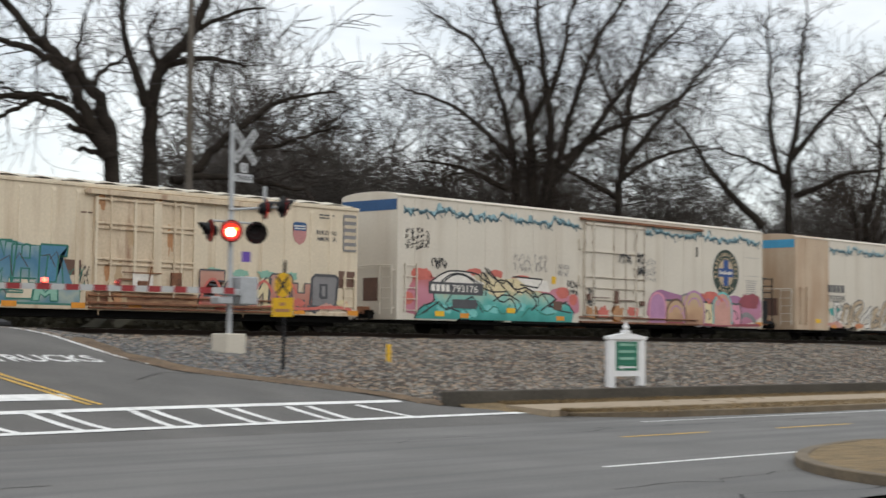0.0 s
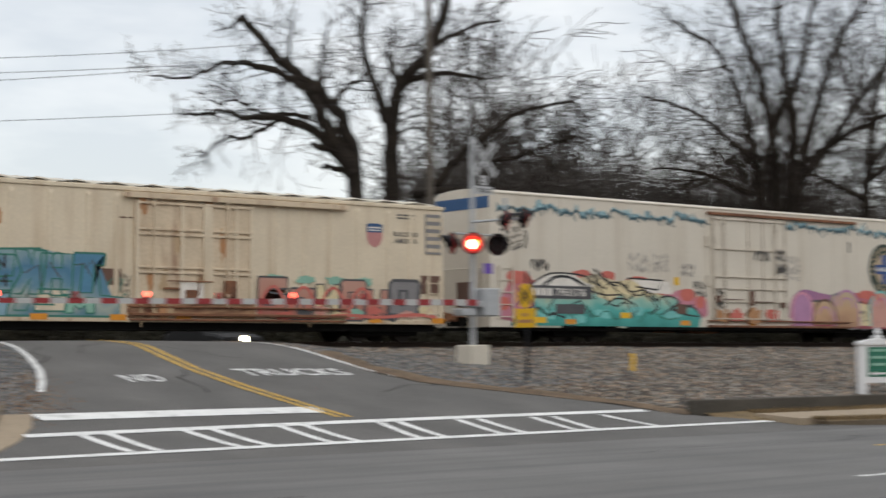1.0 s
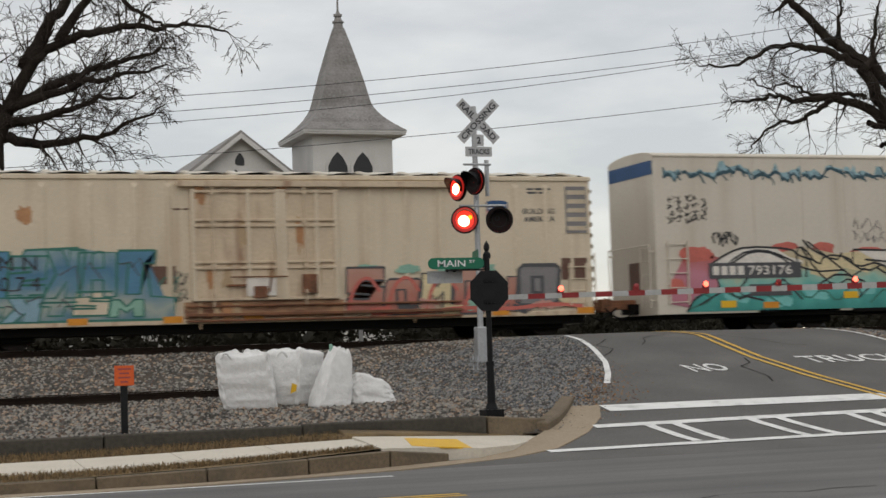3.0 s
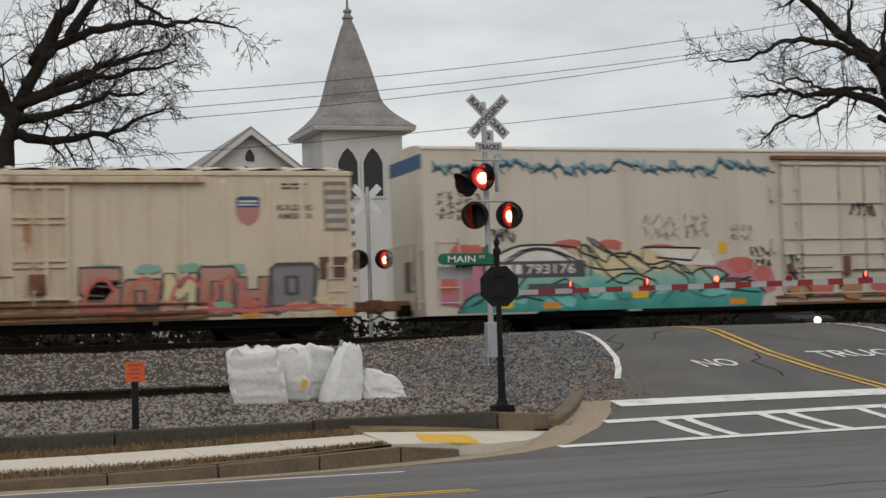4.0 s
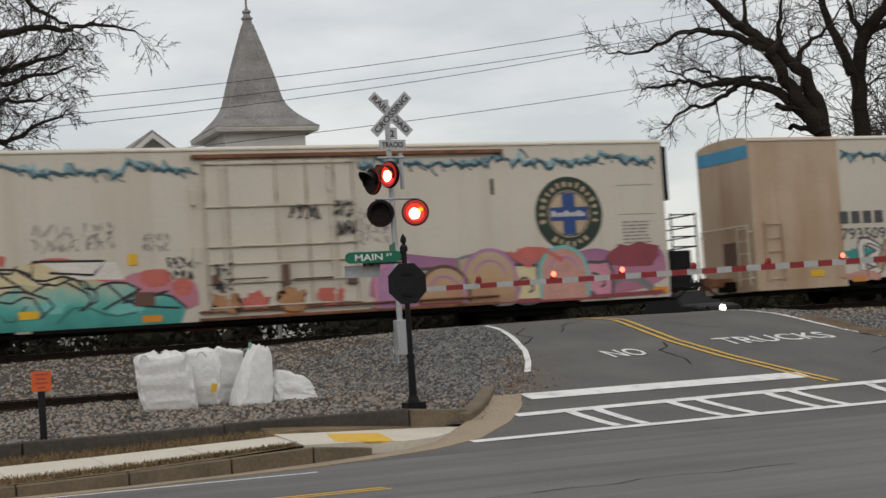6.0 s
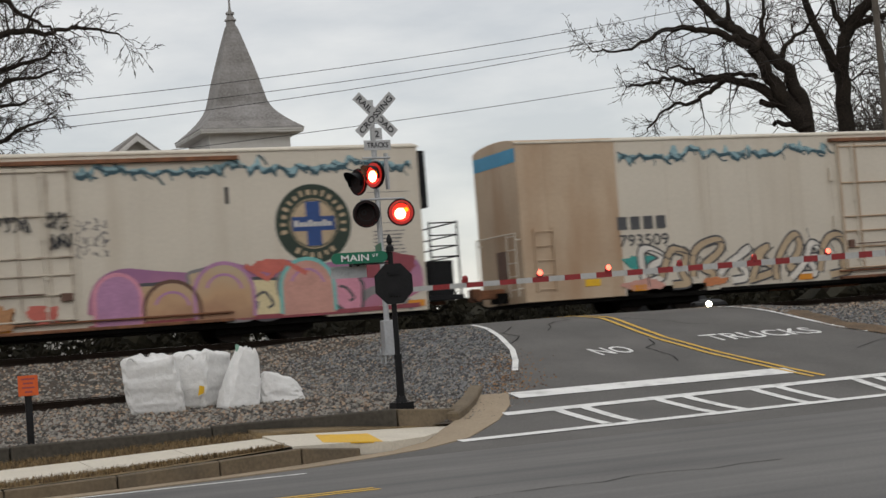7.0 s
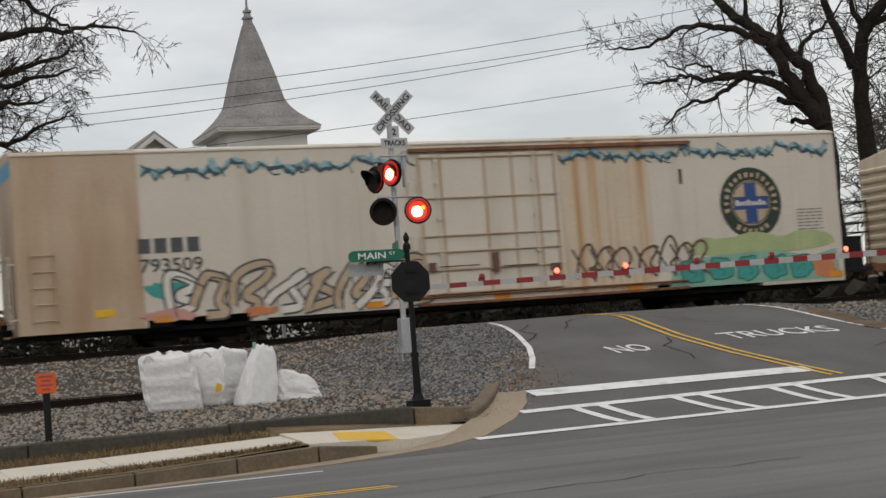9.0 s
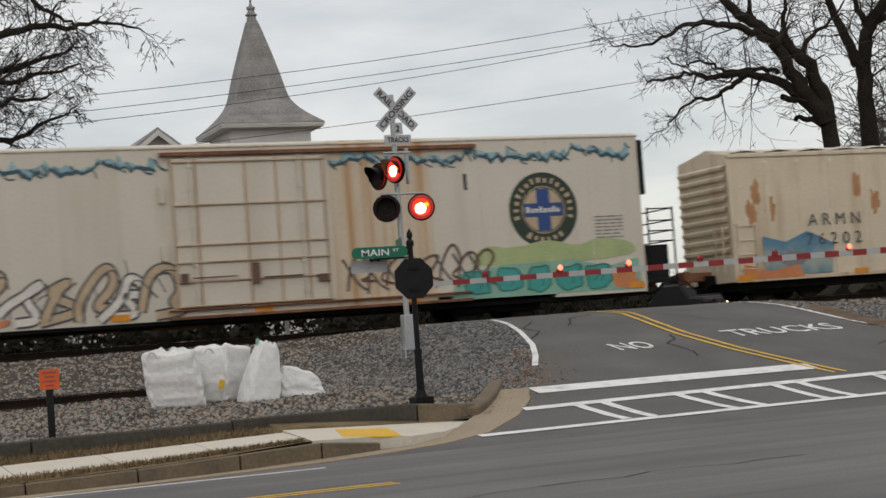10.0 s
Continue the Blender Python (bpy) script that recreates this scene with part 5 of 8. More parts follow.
    lettering("slogan", "BUILDING", 0.15, 0.95, pose(17.1, -0.012, 3.46), "p_char", c)
    lettering("slogan", "AMERICA", 0.15, 0.92, pose(17.1, -0.012, 3.24), "p_char", c)
    stencil(c, 16.75, 4.1, 0.7, 2, seed=3)
    sh = [(-0.33, 0.42), (-0.2, 0.47), (0, 0.43), (0.2, 0.47), (0.33, 0.42), (0.3, 0.2), (0.33, -0.1), (0.22, -0.36), (0, -0.5), (-0.22, -0.36), (-0.33, -0.1), (-0.3, 0.2)]
    em = decal("shield_emblem", [(15.85 + a * 0.95, 3.38 + b * 0.8) for a, b in sh], "p_shield_red", c, 0.01, "faded shield emblem with a blue head")
    decal("shield_head", [(15.85 + a * 0.95, 3.38 + b * 0.8) for a, b in sh[:6]] + [(16.13, 3.47), (15.57, 3.47)] + [(15.85 - 0.3 * 0.95, 3.38 + 0.2 * 0.8)], "p_navy", em, 0.013)
    part("emblem_bar", boxes((15.6, -0.0155, 3.6, 16.1, -0.0145, 3.65), (15.6, -0.0155, 3.52, 16.1, -0.0145, 3.56)), "p_white", em)
    g = part("louvre_frame", boxes((17.9, -0.03, 2.85, 18.52, 0.0, 4.15)), "p_grey", c, "dark louvred grille")
    for k in range(5):
        bm = bmesh.new()
        sheet(bm, [[(17.93, -0.035, 2.92 + k * 0.25), (18.49, -0.035, 2.92 + k * 0.25)], [(17.93, -0.058, 3.04 + k * 0.25), (18.49, -0.058, 3.04 + k * 0.25)]])
        part("louvre", bm, "car_cream", g)
    part("vent_screen", boxes((17.72, -0.014, 1.55, 18.0, -0.008, 2.15), (18.1, -0.014, 1.55, 18.5, -0.008, 2.15)), "p_brown", c, "brown mesh screens")
    stencil(c, 8.4, 3.0, 0.9, 2, 0.05, 0.09, "p_brown", 5), stencil(c, 10.2, 2.95, 0.7, 2, 0.04, 0.08, "p_brown", 6), stencil(c, 6.9, 3.55, 0.6, 1, 0.04, 0.08, "p_brown", 7)
    # white car with the teal and pink piece
    c = bnsf_a[0]
    pink = [(0.4, 0.56), (10.7, 0.56), (10.7, 1.75), (10.0, 1.6), (9.2, 2.0), (8.6, 1.7), (8.0, 2.15), (7.3, 1.8), (6.8, 2.3), (6.2, 1.9), (5.4, 2.35), (4.8, 2.0), (4.2, 2.4), (3.4, 2.05), (2.4, 1.9), (1.8, 2.2), (1.0, 2.35), (0.55, 1.6), (0.3, 1.2)]
    decal("spray_piece", rounded(pink), "f_pink", c, 0.014, "large pink, cream and teal spray-painted piece")
    for k, (x, z, w) in enumerate(((1.25, 2.2, 1.1), (4.15, 2.3, 1.0), (5.5, 2.3, 0.7), (7.0, 2.15, 1.2), (8.2, 1.95, 0.6), (9.6, 1.75, 0.8), (10.3, 1.5, 0.5), (0.6, 1.3, 0.5))):
        blob(c, x, z, w, 0.45, "p_coral", 70 + k, 0.017, 0.12)
    teal = [(0.9, 0.56), (10.2, 0.56), (10.35, 0.95), (9.9, 1.35), (9.2, 1.25), (9.0, 1.65), (8.3, 1.7), (7.9, 1.45), (7.4, 1.95), (6.6, 1.75), (6.3, 2.1), (5.5, 2.15), (5.3, 1.8), (4.8, 2.4), (4.55, 2.35), (4.6, 1.7), (3.9, 2.2), (3.1, 2.3), (2.5, 2.0), (1.9, 1.55), (2.0, 1.2), (1.2, 1.0)]
    decal("spray_piece", teal, "f_teal", c, 0.02, "teal and cream spray-painted letters")
    stroke(c, teal[2:] + [teal[0]], 0.06, "p_black", 0.026, smooth=1)
    for k, pts in enumerate(([(1.9, 1.55), (2.6, 2.2), (3.4, 2.35), (4.2, 2.1), (5.0, 1.65), (6.2, 1.7)], [(4.7, 2.4), (5.2, 1.7), (5.8, 1.2), (6.4, 1.5), (6.7, 1.0)], [(6.1, 2.1), (6.9, 1.6), (7.6, 1.9), (8.2, 1.3), (7.6, 1.0)], [(8.3, 1.7), (8.9, 1.1), (9.6, 1.0), (10.2, 0.95)], [(2.0, 1.2), (2.6, 0.9), (3.4, 1.1), (4.0, 0.7)], [(4.4, 1.3), (4.9, 0.8), (5.4, 1.2), (5.9, 0.7), (6.3, 1.2)], [(1.0, 0.65), (1.8, 0.9), (1.4, 1.1)], [(7.0, 0.7), (7.6, 1.2), (8.4, 0.8), (9.1, 0.9)])):
        stroke(c, pts, 0.055, "p_black" if k < 4 else "p_green", 0.027, smooth=1)
    for k, (x, z) in enumerate(((2.6, 0.95), (5.2, 1.0), (6.9, 1.1), (8.8, 1.0), (3.9, 0.8))):
        blob(c, x, z, 0.8, 0.3, "p_teal_lt", 80 + k, 0.0225, 0.3)
    decal("spray_piece", [(1.85, 1.95), (2.3, 2.2), (2.9, 2.38), (3.9, 2.36), (4.3, 2.1), (4.75, 2.0), (4.75, 1.9)], "p_white", c, 0.0215)
    decal("spray_piece", [(4.9, 2.3), (5.4, 2.1), (6.6, 2.25), (7.3, 2.15), (7.0, 1.6), (6.2, 1.75), (5.6, 1.45), (5.0, 1.6)], "p_cream", c, 0.0215)
    decal("spray_piece", [(6.6, 2.3), (8.6, 2.2), (8.8, 1.75), (7.6, 1.8), (7.2, 2.0)], "p_white", c, 0.0218)
    for k, pts in enumerate(([(1.7, 1.9), (2.3, 2.25), (2.9, 2.42), (4.4, 2.35), (4.6, 2.15), (5.1, 2.0)], [(4.85, 1.5), (4.95, 2.55), (6.4, 1.5), (6.9, 1.75)], [(4.8, 2.6), (5.0, 2.35), (5.9, 1.95), (6.1, 2.2)], [(6.45, 1.85), (6.5, 2.3), (8.3, 2.25), (8.0, 1.9), (6.9, 2.0)], [(5.3, 1.3), (6.0, 1.65), (7.1, 1.25), (6.6, 0.85)], [(1.3, 0.75), (2.2, 1.2), (2.6, 0.9), (4.1, 1.45), (4.7, 0.85)], [(7.3, 1.75), (8.0, 1.35), (7.7, 1.0)], [(8.2, 1.0), (9.2, 1.5), (8.7, 1.15), (9.9, 1.4)], [(2.9, 1.5), (2.5, 1.05), (3.4, 0.85)])):
        stroke(c, pts, 0.06, "p_black", 0.0285, smooth=0 if k % 2 else 1)
    part("number_band", boxes((1.65, -0.034, 1.5, 4.7, -0.03, 1.95)), "p_char", c, "dark band under the car number")
    for k in range(4):
        part("mark_bar", boxes((1.78 + k * 0.27, -0.038, 1.6, 1.98 + k * 0.27, -0.035, 1.86)), "p_white", c)
    lettering("car_number", "793176", 0.27, 1.45, pose(3.66, -0.035, 1.73), "p_white", c)
    part("data_patch", boxes((2.95, -0.034, 0.98, 4.35, -0.03, 1.32)), "p_char", c, "dark data patch")
    stencil(c, 3.0, 1.28, 1.3, 2, 0.06, 0.14, "p_grey", 8)
    part("small_patch", boxes((9.0, -0.034, 1.05, 9.55, -0.03, 1.4)), "p_brown", c)
    for x, z in ((2.0, 0.66), (6.1, 0.86)):
        part("yellow_plate", boxes((x, -0.038, z, x + 0.5, -0.034, z + 0.2)), "sign_yellow", c, "yellow notice plate")
    part("yellow_plate", boxes((8.9, -0.018, 2.1, 9.15, -0.014, 2.4)), "sign_yellow", c, "small yellow notice plate")
    tag_rows(c, 1.0, 3.5, 1.3, 0.85, 90, 4, 5, 0.03), tag_rows(c, 2.15, 2.6, 0.85, 0.42, 91, 1, 5, 0.05)
    tag_rows(c, 7.0, 2.8, 1.15, 0.75, 92, 2, 4, 0.022, "p_grey"), tag_rows(c, 8.15, 2.85, 0.8, 0.75, 93, 3, 3, 0.024, "p_grey"), tag_rows(c, 9.6, 2.65, 0.75, 0.5, 94, 2, 4, 0.022, "p_grey")
    tag_rows(c, 10.2, 1.95, 0.7, 0.6, 95, 2, 4, 0.04)
    tag_rows(c, 13.6, 3.3, 0.9, 0.4, 96, 1, 4, 0.05, lift=0.155), tag_rows(c, 14.75, 3.35, 0.55, 0.45, 97, 2, 4, 0.035, lift=0.155), tag_rows(c, 14.75, 2.8, 0.5, 0.4, 98, 1, 3, 0.06, lift=0.155), tag_rows(c, 11.3, 1.65, 0.5, 0.75, 99, 2, 2, 0.07, lift=0.155)
    tag_rows(c, 15.6, 2.9, 0.9, 1.0, 100, 5, 4, 0.02, "p_grey")
    purple = [(15.35, 0.56), (24.6, 0.56), (24.7, 1.9), (23.9, 2.1), (23.0, 1.85), (22.4, 2.05), (21.6, 1.9), (20.6, 2.15), (19.9, 1.9), (19.0, 2.2), (18.2, 1.85), (17.2, 2.0), (16.2, 2.15), (15.5, 1.7)]
    decal("spray_piece", rounded(purple), "f_purple", c, 0.014, "pink and purple spray-painted piece with bulging letters")
    for k, (x, z, w, h, f) in enumerate(((17.2, 1.15, 1.5, 1.1, "f_flesh"), (18.7, 1.4, 1.5, 1.2, "f_flesh"), (20.1, 1.1, 1.3, 1.0, "p_cream"), (21.2, 1.4, 1.3, 1.2, "f_flesh"), (22.4, 1.15, 1.1, 1.0, "p_pink"), (19.4, 0.85, 0.9, 0.6, "p_cream"))):
        letter_shape(c, x, z, w, h, 110 + k, f, 0.02 + 0.002 * k, 0.09, "p_grey" if k % 2 else "p_char")
    for k, (x, z, q) in enumerate(((17.6, 0.95, 0.75), (19.0, 1.3, 0.8), (21.3, 1.35, 0.75), (16.2, 1.35, 0.6))):
        decal("spray_arc", arc_pts(x, z, q, 0.0, math.pi, 16) + [(x - q, 0.62), (x + q, 0.62)], ("f_flesh", "f_flesh", "p_salmon", "p_purple")[k], c, 0.0335 + 0.001 * k)
        stroke(c, [(x + q, 0.66)] + arc_pts(x, z, q, 0.0, math.pi, 12) + [(x - q, 0.66)], 0.1, ("p_brown", "p_purple", "p_teal_lt", "p_pink")[k], 0.039, smooth=0)
        stroke(c, arc_pts(x, z, q * 0.62, 0.2, 2.8, 10), 0.07, "p_purple", 0.039, smooth=0)
    stroke(c, [(19.6, 2.0), (20.2, 1.6), (20.7, 2.05), (21.3, 1.7)], 0.14, "p_coral", 0.04, smooth=0)
    blob(c, 23.6, 1.75, 1.7, 0.7, "p_maroon", 120, 0.02, 0.18)
    blob(c, 20.3, 1.95, 0.9, 0.35, "p_coral", 121, 0.02, 0.2)
    blob(c, 16.3, 1.75, 0.45, 0.3, "p_teal_lt", 122, 0.02, 0.2)
    stroke(c, [(22.6, 0.7), (23.1, 1.2), (23.8, 1.05), (24.3, 0.6)], 0.22, "p_grey", 0.02)
    stroke(c, [(15.6, 0.7), (16.0, 1.2), (16.8, 1.1), (16.9, 0.6)], 0.2, "p_grey", 0.02)
    stroke(c, [(15.4, 0.62), (18.0, 0.66), (21, 0.6), (24.5, 0.66)], 0.12, "p_maroon", 0.034)
    round_emblem(c, 21.6, 3.03, 1.07)
    part("side_slot", boxes((19.2, -0.014, 3.65, 19.3, -0.008, 4.1)), "p_black", c, "dark narrow slot")
    part("panel_outline", boxes((23.2, -0.009, 2.95, 24.4, -0.005, 2.965), (23.2, -0.009, 3.8, 24.4, -0.005, 3.815)), "p_grey", c)
    stencil(c, 23.3, 2.75, 0.9, 7, 0.035, 0.1, "p_grey", 9)
    stencil(c, 11.9, 4.25, 0.9, 3, 0.045, 0.1, "p_grey", 10), stencil(c, 11.9, 2.95, 0.9, 3, 0.04, 0.09, "p_grey", 11)
    for k, x in enumerate((11.4, 12.2, 13.2, 14.3)):
        blob(c, x, 1.0, 0.7, 0.5, "p_coral" if k % 2 else "p_rust_patch", 130 + k, 0.135, 0.4)
    # white car with the tan end
    c = bnsf_b[0]
    for k in range(4):
        part("mark_bar", boxes((3.1 + k * 0.43, -0.016, 2.42, 3.42 + k * 0.43, -0.012, 2.8)), "p_char", c)
    lettering("car_number", "793509", 0.36, 1.65, pose(3.95, -0.012, 2.1), "p_char", c)
    r = random.Random(77)
    for k in range(8):
        x = 3.7 + k * 0.92
        g = lambda v: r.uniform(-v, v)
        pts = [(x + g(0.3), 0.85 + g(0.2)), (x + 0.15 + g(0.2), 1.5 + g(0.4)), (x + 0.6 + g(0.4), 1.9 + g(0.35)), (x + 0.95 + g(0.2), 1.45 + g(0.3)), (x + 0.4 + g(0.3), 1.2 + g(0.25)), (x + 1.0 + g(0.3), 0.9 + g(0.2)), (x + 0.4 + g(0.4), 0.72 + g(0.05))]
        stroke(c, pts, 0.3, "p_char", 0.014 + 0.002 * k), stroke(c, pts, 0.19, "p_buff" if k % 3 else "p_white", 0.0148 + 0.002 * k)
        stroke(c, [(q + 0.12, s_ - 0.06) for q, s_ in pts[:4]], 0.035, "p_char", 0.032)
    for k in range(7):
        scribble(c, 4.2 + k, 1.5 + r.uniform(-0.4, 0.4), 1.1, 1.0, 150 + k, 0.03, "p_char", 9)
    blob(c, 3.9, 1.45, 1.2, 0.5, "p_teal", 156, 0.012, 0.4)
    blob(c, 3.8, 0.8, 1.3, 0.35, "p_salmon", 157, 0.03, 0.3), blob(c, 6.2, 0.75, 0.8, 0.25, "p_orange", 158, 0.03, 0.3)
    for k in range(7):
        x = 15.6 + k * 0.62 + r.uniform(-0.2, 0.2)
        stroke(c, [(x, 0.9 + r.uniform(-0.2, 0.3)), (x + 0.1, 1.7), (x + 0.5, 2.1 + r.uniform(-0.4, 0.2)), (x + 0.75, 1.6 + r.uniform(-0.3, 0.3)), (x + 0.3, 1.3), (x + 0.8, 0.9 + r.uniform(-0.2, 0.4))], 0.075, "p_brown", 0.014 + k * 0.001)
        stroke(c, [(x - 0.1, 1.9), (x + 0.3, 1.2), (x + 0.6, 1.0)], 0.06, "p_char", 0.022)
    decal("spray_piece", rounded([(19.2, 1.45), (24.5, 1.5), (24.4, 2.0), (23.2, 2.15), (22.6, 1.9), (21.6, 2.2), (20.6, 1.9), (19.8, 2.1), (19.3, 1.8)]), "p_lime", c, 0.012, "lime and teal spray-painted band")
    decal("spray_piece", [(18.6, 0.6), (24.6, 0.6), (24.5, 1.5), (23.5, 1.3), (22.4, 1.55), (21.2, 1.3), (20.2, 1.5), (18.8, 1.3)], "p_mint", c, 0.016, "teal spray paint along the sill")
    blob(c, 24.0, 0.95, 0.9, 0.6, "p_orange", 160, 0.02, 0.2)
    for k in range(5):
        letter_shape(c, 19.4 + k * 0.95, 1.05, 0.8, 0.7, 162 + k, "p_teal", 0.02, 0.05, "p_green")
    round_emblem(c, 21.6, 3.0, 1.07)
    part("side_slot", boxes((19.2, -0.014, 3.65, 19.3, -0.008, 4.1)), "p_black", c, "dark narrow slot")
    stencil(c, 23.2, 2.75, 0.9, 7, 0.035, 0.1, "p_grey", 19)
    stencil(c, 11.9, 4.25, 1.1, 4, 0.045, 0.1, "p_grey", 20), stencil(c, 11.3, 2.4, 0.8, 3, 0.04, 0.09, "p_grey", 21), stencil(c, 12.5, 2.45, 1.2, 4, 0.045, 0.1, "p_grey", 22)
    part("yellow_plate", boxes((1.9, -0.012, 0.85, 2.4, -0.008, 1.05)), "sign_yellow", c, "yellow notice plate")
    # second cream car
    c = armn_b[0]
    lettering("reporting_mark", "A R M N", 0.36, 1.9, pose(3.6, -0.058, 2.33), "p_char", c, bold=0.0)
    lettering("car_number", "7 6 2 0 2", 0.36, 2.0, pose(3.55, -0.058, 1.74), "p_char", c, bold=0.0)
    decal("spray_piece", [(1.0, 0.7), (3.4, 0.7), (3.5, 1.6), (2.6, 2.0), (1.8, 1.7), (1.0, 1.9)], "f_blue", c, 0.05, "blue spray-painted piece")
    blob(c, 2.1, 1.2, 1.0, 0.5, "p_grey", 170, 0.054, 0.3)
    decal("spray_piece", [(0.2, 0.62), (2.4, 0.62), (2.2, 1.0), (1.2, 0.85), (0.3, 1.1)], "p_orange", c, 0.056)
    for k, (x, z) in enumerate(((0.9, 3.2), (1.4, 2.7), (0.7, 2.6), (4.6, 3.3), (5.2, 2.8))):
        blob(c, x, z, 0.3, 0.7, "p_rust_patch", 175 + k, 0.006, 0.4, name="rust_patch")


paint("p_rust_patch2", (0.42, 0.3, 0.18), 0.2)
paint_cars()

# ---- crossing signals ----
def disc(bm, c, r, d, n=24, r2=None):
    tube(bm, c, tuple(Vector(c) + Vector(d)), r, r if r2 is None else r2, n)


lenses = []   # (lens, True where it glows in the second half of the beat)


def flasher(parent, x, y, z, turn, lit, name="flasher"):
    """A round lamp head: black target, hood, lens."""
    head = new(name)
    head.empty_display_size = 0.1
    bm = bmesh.new()
    disc(bm, (0, 0.0, 0), 0.305, (0, 0.02, 0), 32)
    disc(bm, (0, 0.02, 0), 0.2, (0, 0.16, 0), 20, 0.12)
    head = part(name, bm, "black_paint", parent, "round black signal head with hood")
    head.matrix_basis = pose(x, y, z, 0, 0, turn)
    bm = bmesh.new()
    n = 18
    rows = []
    for yy, rr in ((0.0, 0.2), (-0.34, 0.215)):
        rows.append([(rr * math.cos(a), yy * (0.35 + 0.65 * math.sin(a) if math.sin(a) > 0 else 0.35), rr * math.sin(a)) for a in np.linspace(-0.5, math.pi + 0.5, n)])
    sheet(bm, rows)
    part("hood", bm, "black_paint", head)
    # the lens turns over: its face glows, its back is dark
    bm = bmesh.new()
    n = 28
    def face(r0, r1, y, mi, cx=0.0, cz=0.0, flip=1):
        a = [bm.verts.new((cx + r0 * math.cos(k * math.tau / n) * flip, y, cz + r0 * math.sin(k * math.tau / n))) for k in range(n)]
        b = [bm.verts.new((cx + r1 * math.cos(k * math.tau / n) * flip, y, cz + r1 * math.sin(k * math.tau / n))) for k in range(n)]
        for k in range(n):
            bm.faces.new((a[k], a[(k + 1) % n], b[(k + 1) % n], b[k])).material_index = mi
    face(0.27, 0.2, -0.008, 0), face(0.2, 0.001, -0.008, 1), face(0.125, 0.001, -0.012, 2, -0.02, -0.03), face(0.05, 0.001, -0.015, 3, 0.12, 0.05)
    face(0.27, 0.001, 0.008, 4, flip=-1), face(0.17, 0.15, 0.011, 5, flip=-1), face(0.06, 0.03, 0.011, 5, 0.05, 0.03, flip=-1)
    lens = part("lens", bm, ["lamp_rim", "lamp_red", "lamp_hot", "lamp_amber", "lamp_off", "grey_black"], head, "round red lens")
    lens.matrix_basis = pose(0, -0.035, 0)
    if lit is not None:
        lenses.append((lens, lit))
    else:
        lens.matrix_basis = pose(0, -0.035, 0, 0, 0, 180)
    return head


M["lamp_rim"] = material("lamp_rim", (0.1, 0.01, 0.008), 0.4, var=0.1, bump=0.0, emit=(1.0, 0.03, 0.02), power=0.35)


def crossbuck(mast, cx, y, cz, turn=0):
    for words, ang, dy in (("RAIL ROAD", -45, 0.0), ("CROSSING", 45, -0.02)):
        bm = boxes((-0.61, -0.004, -0.114, 0.61, 0.004, 0.114))
        blade = part("blade", bm, "sign_grey", mast, "white crossbuck blade with black letters")
        blade.matrix_basis = pose(cx, y + dy, cz, 0, 0, turn) @ pose(0, 0, 0, 0, -ang, 0)
        lettering("letters", words, 0.14, 1.1, pose(0, -0.004, 0), "p_black", blade, bold=0.025)


